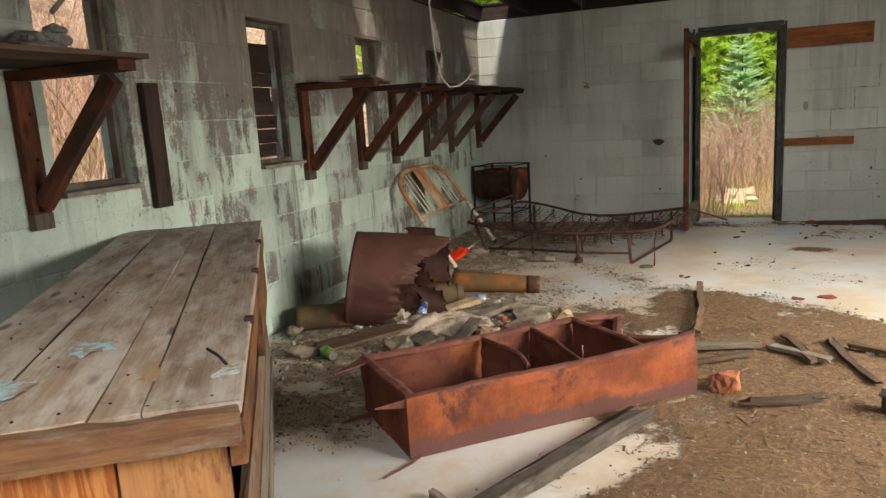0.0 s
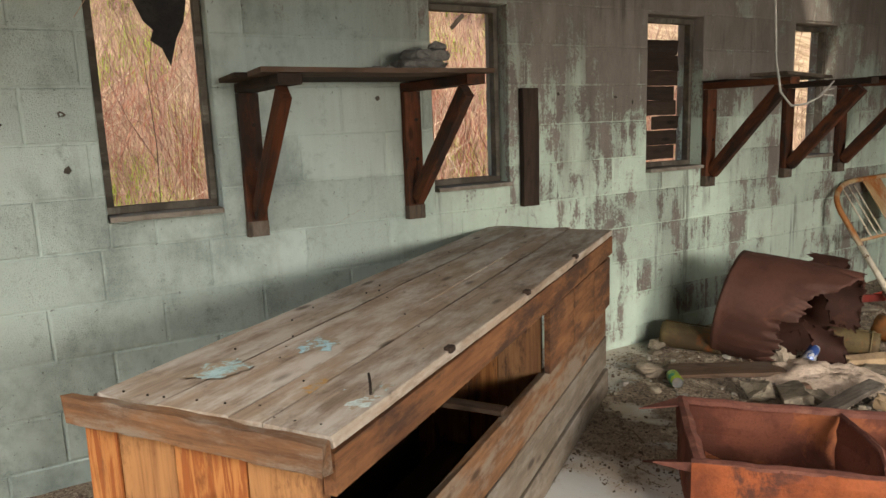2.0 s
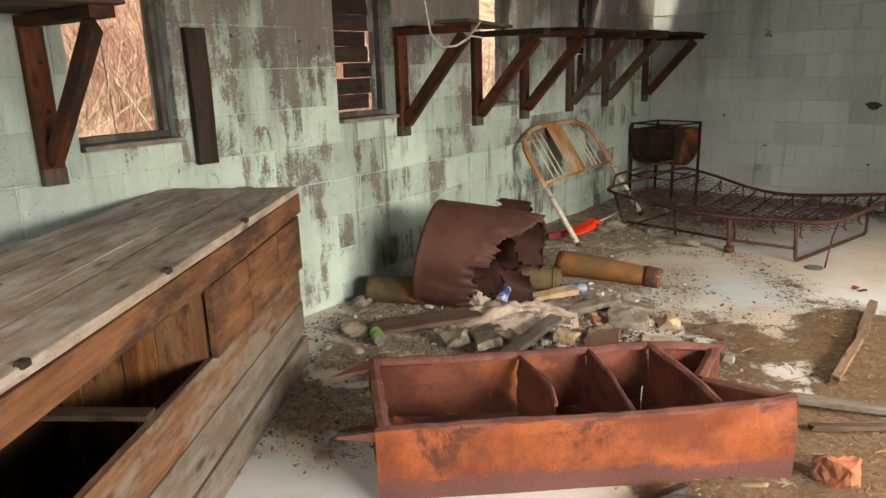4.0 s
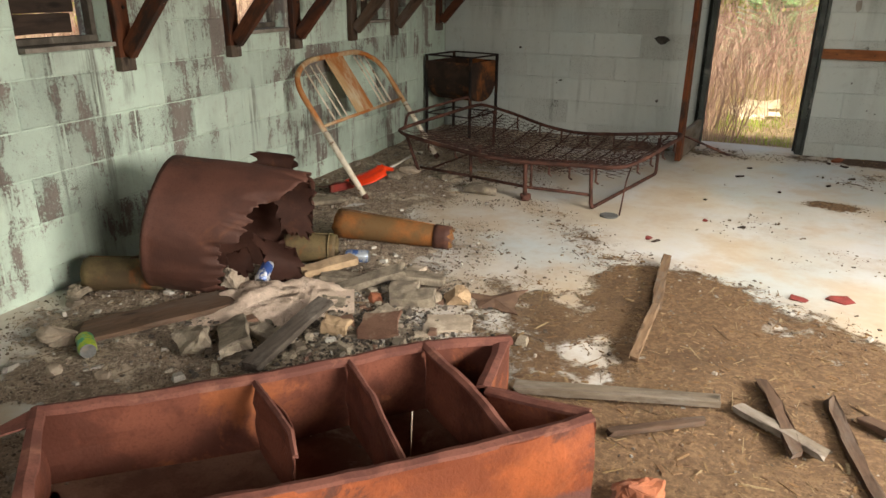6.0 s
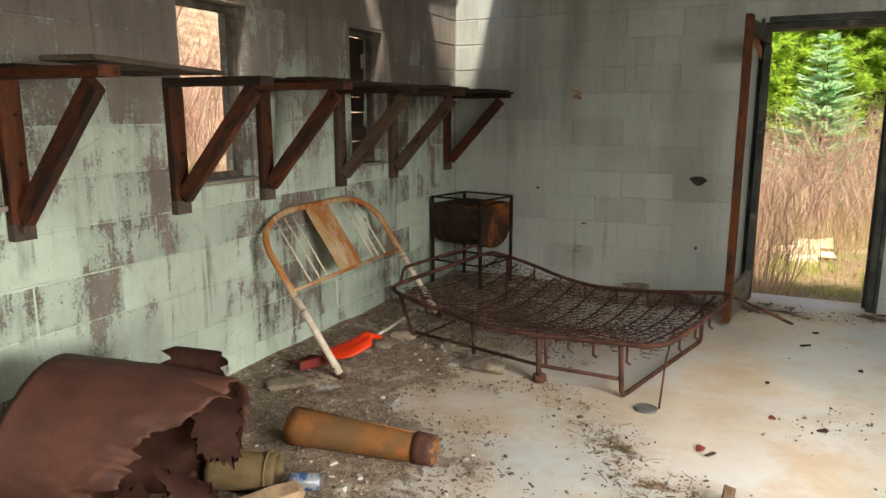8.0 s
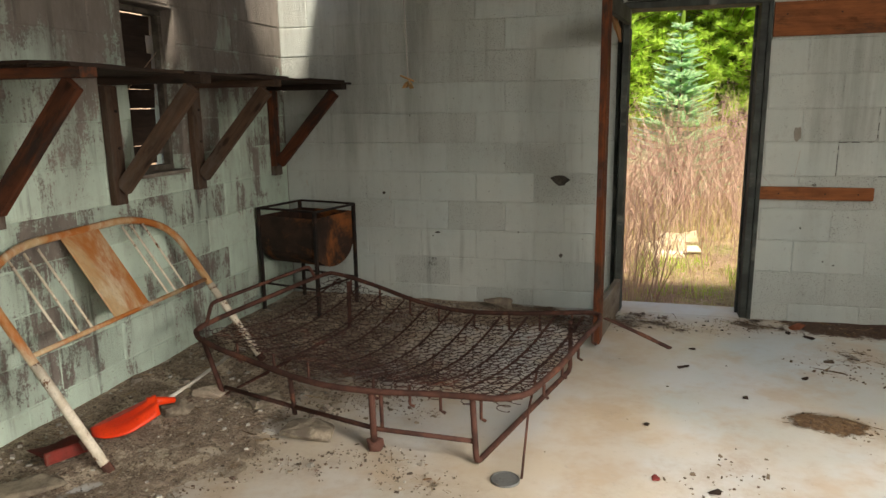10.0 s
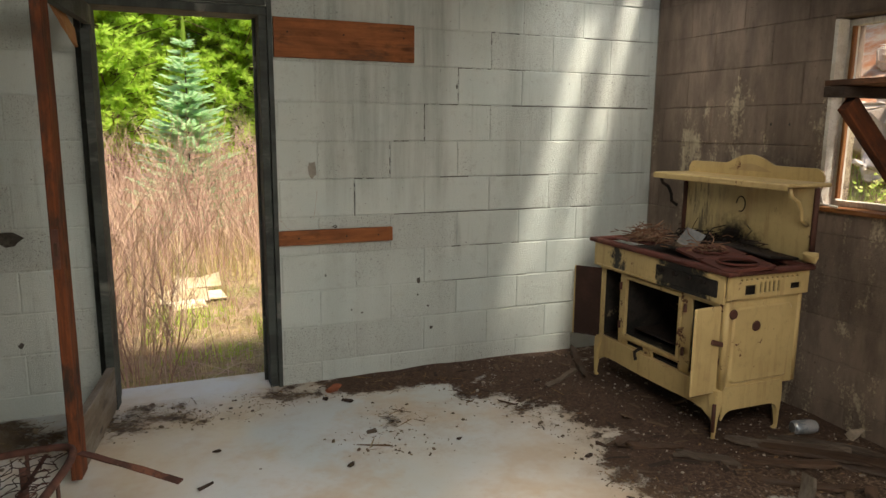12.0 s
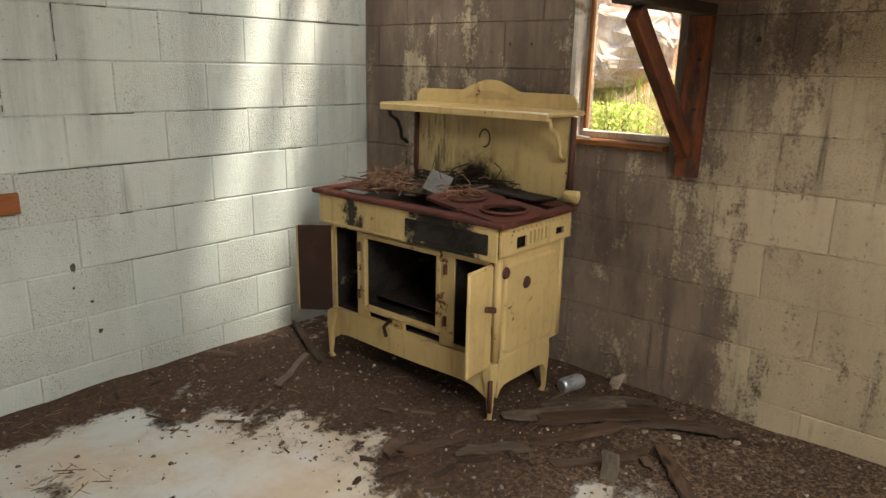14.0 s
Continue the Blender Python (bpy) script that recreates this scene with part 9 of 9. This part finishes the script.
grass("green_grass", 700, (2.5, 3.2, 0.9, 2.3), 0.12, 17, FRESH, "small green tufts in the trodden path", 0.05)


first = pine("pine_tree", "bright green pine behind the brush", 1.4, 13.5, 7.5, 1, GREEN, 2600)
second = pine("pine_tree", "bright green pine behind the brush", 4.6, 14.0, 8.0, 2, GREEN, 2600)
rng = random.Random(9)
for k in range(34):
    if k < 18:
        x, y = -7 + k * 1.15 + rng.uniform(-0.4, 0.4), 12.5 + rng.uniform(-1.0, 4.5)
    elif k < 29:
        x, y = -15.5 + rng.uniform(-3, 2), -22 + (k - 18) * 2.6 + rng.uniform(-0.8, 0.8)
    else:
        x, y = 15 + rng.uniform(0, 4), -6 + (k - 29) * 3.0
    s = rng.uniform(0.8, 1.15)
    t = copy_thing(first if k % 2 else second, pose(x, y, ground_z(x, y) - 0.1, 0, 0, rng.uniform(0, 360)))
    t.scale = (s, s, s * rng.uniform(0.9, 1.1))

for k in range(9):
    x, y = -10.5 + rng.uniform(-1.5, 1.5), -13.5 + k * 1.9 + rng.uniform(-0.4, 0.4)
    t = copy_thing(first if k % 2 else second, pose(x, y, ground_z(x, y) - 0.1, 0, 0, rng.uniform(0, 360)))
    s = rng.uniform(0.28, 0.42)
    t.scale = (s, s, s)

# pale sunlit blocks in the grass before the door
PALE = mottled("sunlit_cardboard", (0.80, 0.72, 0.53), (0.68, 0.56, 0.35), (0.40, 0.29, 0.16), 9, 60, 0.85, 0, 0.4, c_low=0.54, c_high=0.64)
carton = thing("crushed_carton", "pale crushed cardboard carton lying open in the grass", "carton", pose(2.90, 2.72, ground_z(2.90, 2.72) + 0.03, 0, 0, 6))


def carton_panel(name, a, b, low, high, sag, seed, lean=0.0):
    """One upright side of the carton, its top edge sagging and worn."""
    bm = bmesh.new()
    a, b = Vector(a), Vector(b)
    rows = []
    for i in range(15):
        f = i / 14
        p = a.lerp(b, f)
        push = 0.02 * noise.noise(Vector((f * 3, seed, 0.3)))
        side = (b - a).normalized().cross(Vector((0, 0, 1))) * push
        top = high - sag * math.sin(math.pi * f) + 0.012 * noise.noise(Vector((f * 9, seed, 2.0)))
        rows.append([bm.verts.new(p + side * g + Vector((0, lean * g, low + (top - low) * g))) for g in (0, 0.5, 1.0)])
    for p, q in zip(rows, rows[1:]):
        for k in range(2):
            bm.faces.new((p[k], q[k], q[k + 1], p[k + 1]))
    bmesh.ops.solidify(bm, geom=bm.faces[:], thickness=0.012)
    part(name, bm, PALE, carton)


carton_panel("front_side", (-0.29, -0.15, 0), (0.12, -0.17, 0), 0.0, 0.085, -0.02, 1, 0.10)
carton_panel("back_side", (-0.12, 0.17, 0), (0.28, 0.16, 0), 0.05, 0.155, 0.035, 2, 0.12)
carton_panel("end_side", (0.27, -0.17, 0), (0.29, 0.16, 0), 0.0, 0.12, 0.04, 3)
carton_panel("end_side", (-0.29, -0.15, 0), (-0.20, 0.17, 0), 0.0, 0.105, 0.02, 4)
part("bottom", bm_box(0.50, 0.30, 0.012, 0.002, (0.02, 0.0, 0.008)), PALE, carton)
part("flap", bm_box(0.30, 0.16, 0.01, 0.002, (-0.10, -0.23, 0.0)), PALE, carton, "", pose(0, 0, 0.05, 14, 0, 6))
# stems and fallen twigs close to the doorway
brush("dry_brush", "dark thin shrub stems close to the doorway", 190, (1.6, 2.8, 0.5, 1.9), 0.9, 11, lambda x, y, r: True, 0.0042, 0.22)
rng = random.Random(41)
verts, faces = [], []
for _ in range(320):
    x, y = rng.uniform(2.0, 4.2), rng.uniform(0.35, 3.0)
    a, l = rng.uniform(0, 6.28), rng.uniform(0.12, 0.6)
    z = ground_z(x, y) + rng.uniform(0.01, 0.06)
    stem(verts, faces, [(x, y, z), (x + math.cos(a) * l / 2, y + math.sin(a) * l / 2, z + 0.02), (x + math.cos(a) * l, y + math.sin(a) * l, z)], 0.005, 0.002)
raw_mesh("dead_twigs", verts, faces, BRUSH, "fallen twigs on the trodden ground by the door", "twigs")
# boulders at the bank
BOULDER = mottled("pale_boulder", (0.58, 0.50, 0.43), (0.46, 0.37, 0.30), (0.66, 0.60, 0.54), 3, 40, 0.9, 0, 0.5)
rng = random.Random(77)
BOULDERS = [(10.0 + rng.random() * 2.6, -0.8 + rng.random() * 4.0, rng.uniform(0.22, 0.6)) for _ in range(26)]
BOULDERS += [(10.4, 1.05, 1.25), (10.3, 1.85, 0.95), (9.9, 1.45, 0.6)]
for k, (x, y, s) in enumerate(BOULDERS):
    tagged(part("boulder", bm_chunk(s, s * 0.8, s * 0.7, 820 + k, 0.1, 3), BOULDER, None, "pale boulder at the foot of the red bank", pose(x, y, ground_z(x, y) - 0.1, 0, 0, 40 * k)), category="boulder", group="boulders at the bank")
for k, (x, y, h) in enumerate(((13.2, 0.6, 0.8), (13.6, 2.2, 1.0), (9.15, 0.42, 0.6), (13.7, -0.5, 1.5), (14.1, -1.3, 1.7))):
    rng = random.Random(k)
    bush = thing("green_bush", "bright green leafy bush by the bank", "bush", pose(x, y, ground_z(x, y) - 0.03), group="bushes at the bank")
    bm = bmesh.new()
    for _ in range(12):
        a = rng.uniform(0, 6.28)
        sweep(bm, [(0, 0, 0), (math.cos(a) * 0.15, math.sin(a) * 0.15, h * 0.5), (math.cos(a) * 0.35, math.sin(a) * 0.35, h * rng.uniform(0.7, 1.0))], [0.008, 0.006, 0.002], 4, caps=False)
    part("stems", bm, BARK, bush)
    verts, faces = [], []
    for _ in range(1500):
        p = Vector((rng.gauss(0, 0.22), rng.gauss(0, 0.22), h * (0.25 + 0.75 * rng.random() ** 0.8)))
        d = Vector((rng.gauss(0, 1), rng.gauss(0, 1), rng.gauss(0, 0.6))).normalized() * 0.05
        s = d.orthogonal().normalized() * 0.018
        n = len(verts)
        verts += [tuple(p), tuple(p + d * 0.5 + s), tuple(p + d), tuple(p + d * 0.5 - s)]
        faces.append((n, n + 1, n + 2, n + 3))
    me = bpy.data.meshes.new("crown")
    me.from_pydata(verts, [], faces)
    part("leaves", me, MEADOW if k == 2 else NEW_GREEN, bush)

# ---- the walls' blocks ----
def lay_blocks(name, length, holes, mat, joint0, near):
    wall = WALL_OBJECTS[name]
    rest = bmesh.new()
    for i, (u0, u1, z0, z1) in enumerate(wall_plan(length, holes, joint0)):
        w, h = u1 - u0, z1 - z0
        me = block_mesh(w, h, mat, i)
        if near[0] <= (u0 + u1) / 2 <= near[1]:
            ob = new("block", me)
            ob.parent = wall
            ob.matrix_basis = pose(u0, random.uniform(-1, 1) * 0.0012, z0, random.uniform(-1, 1) * 0.25, 0, random.uniform(-1, 1) * 0.15)
        else:
            size = len(rest.verts)
            rest.from_mesh(me)
            rest.verts.ensure_lookup_table()
            for v in rest.verts[size:]:
                v.co += Vector((u0, 0, z0))
    if len(rest.verts):
        tagged(part("far_blocks", rest, mat, wall), kind="stuff")
    else:
        rest.free()


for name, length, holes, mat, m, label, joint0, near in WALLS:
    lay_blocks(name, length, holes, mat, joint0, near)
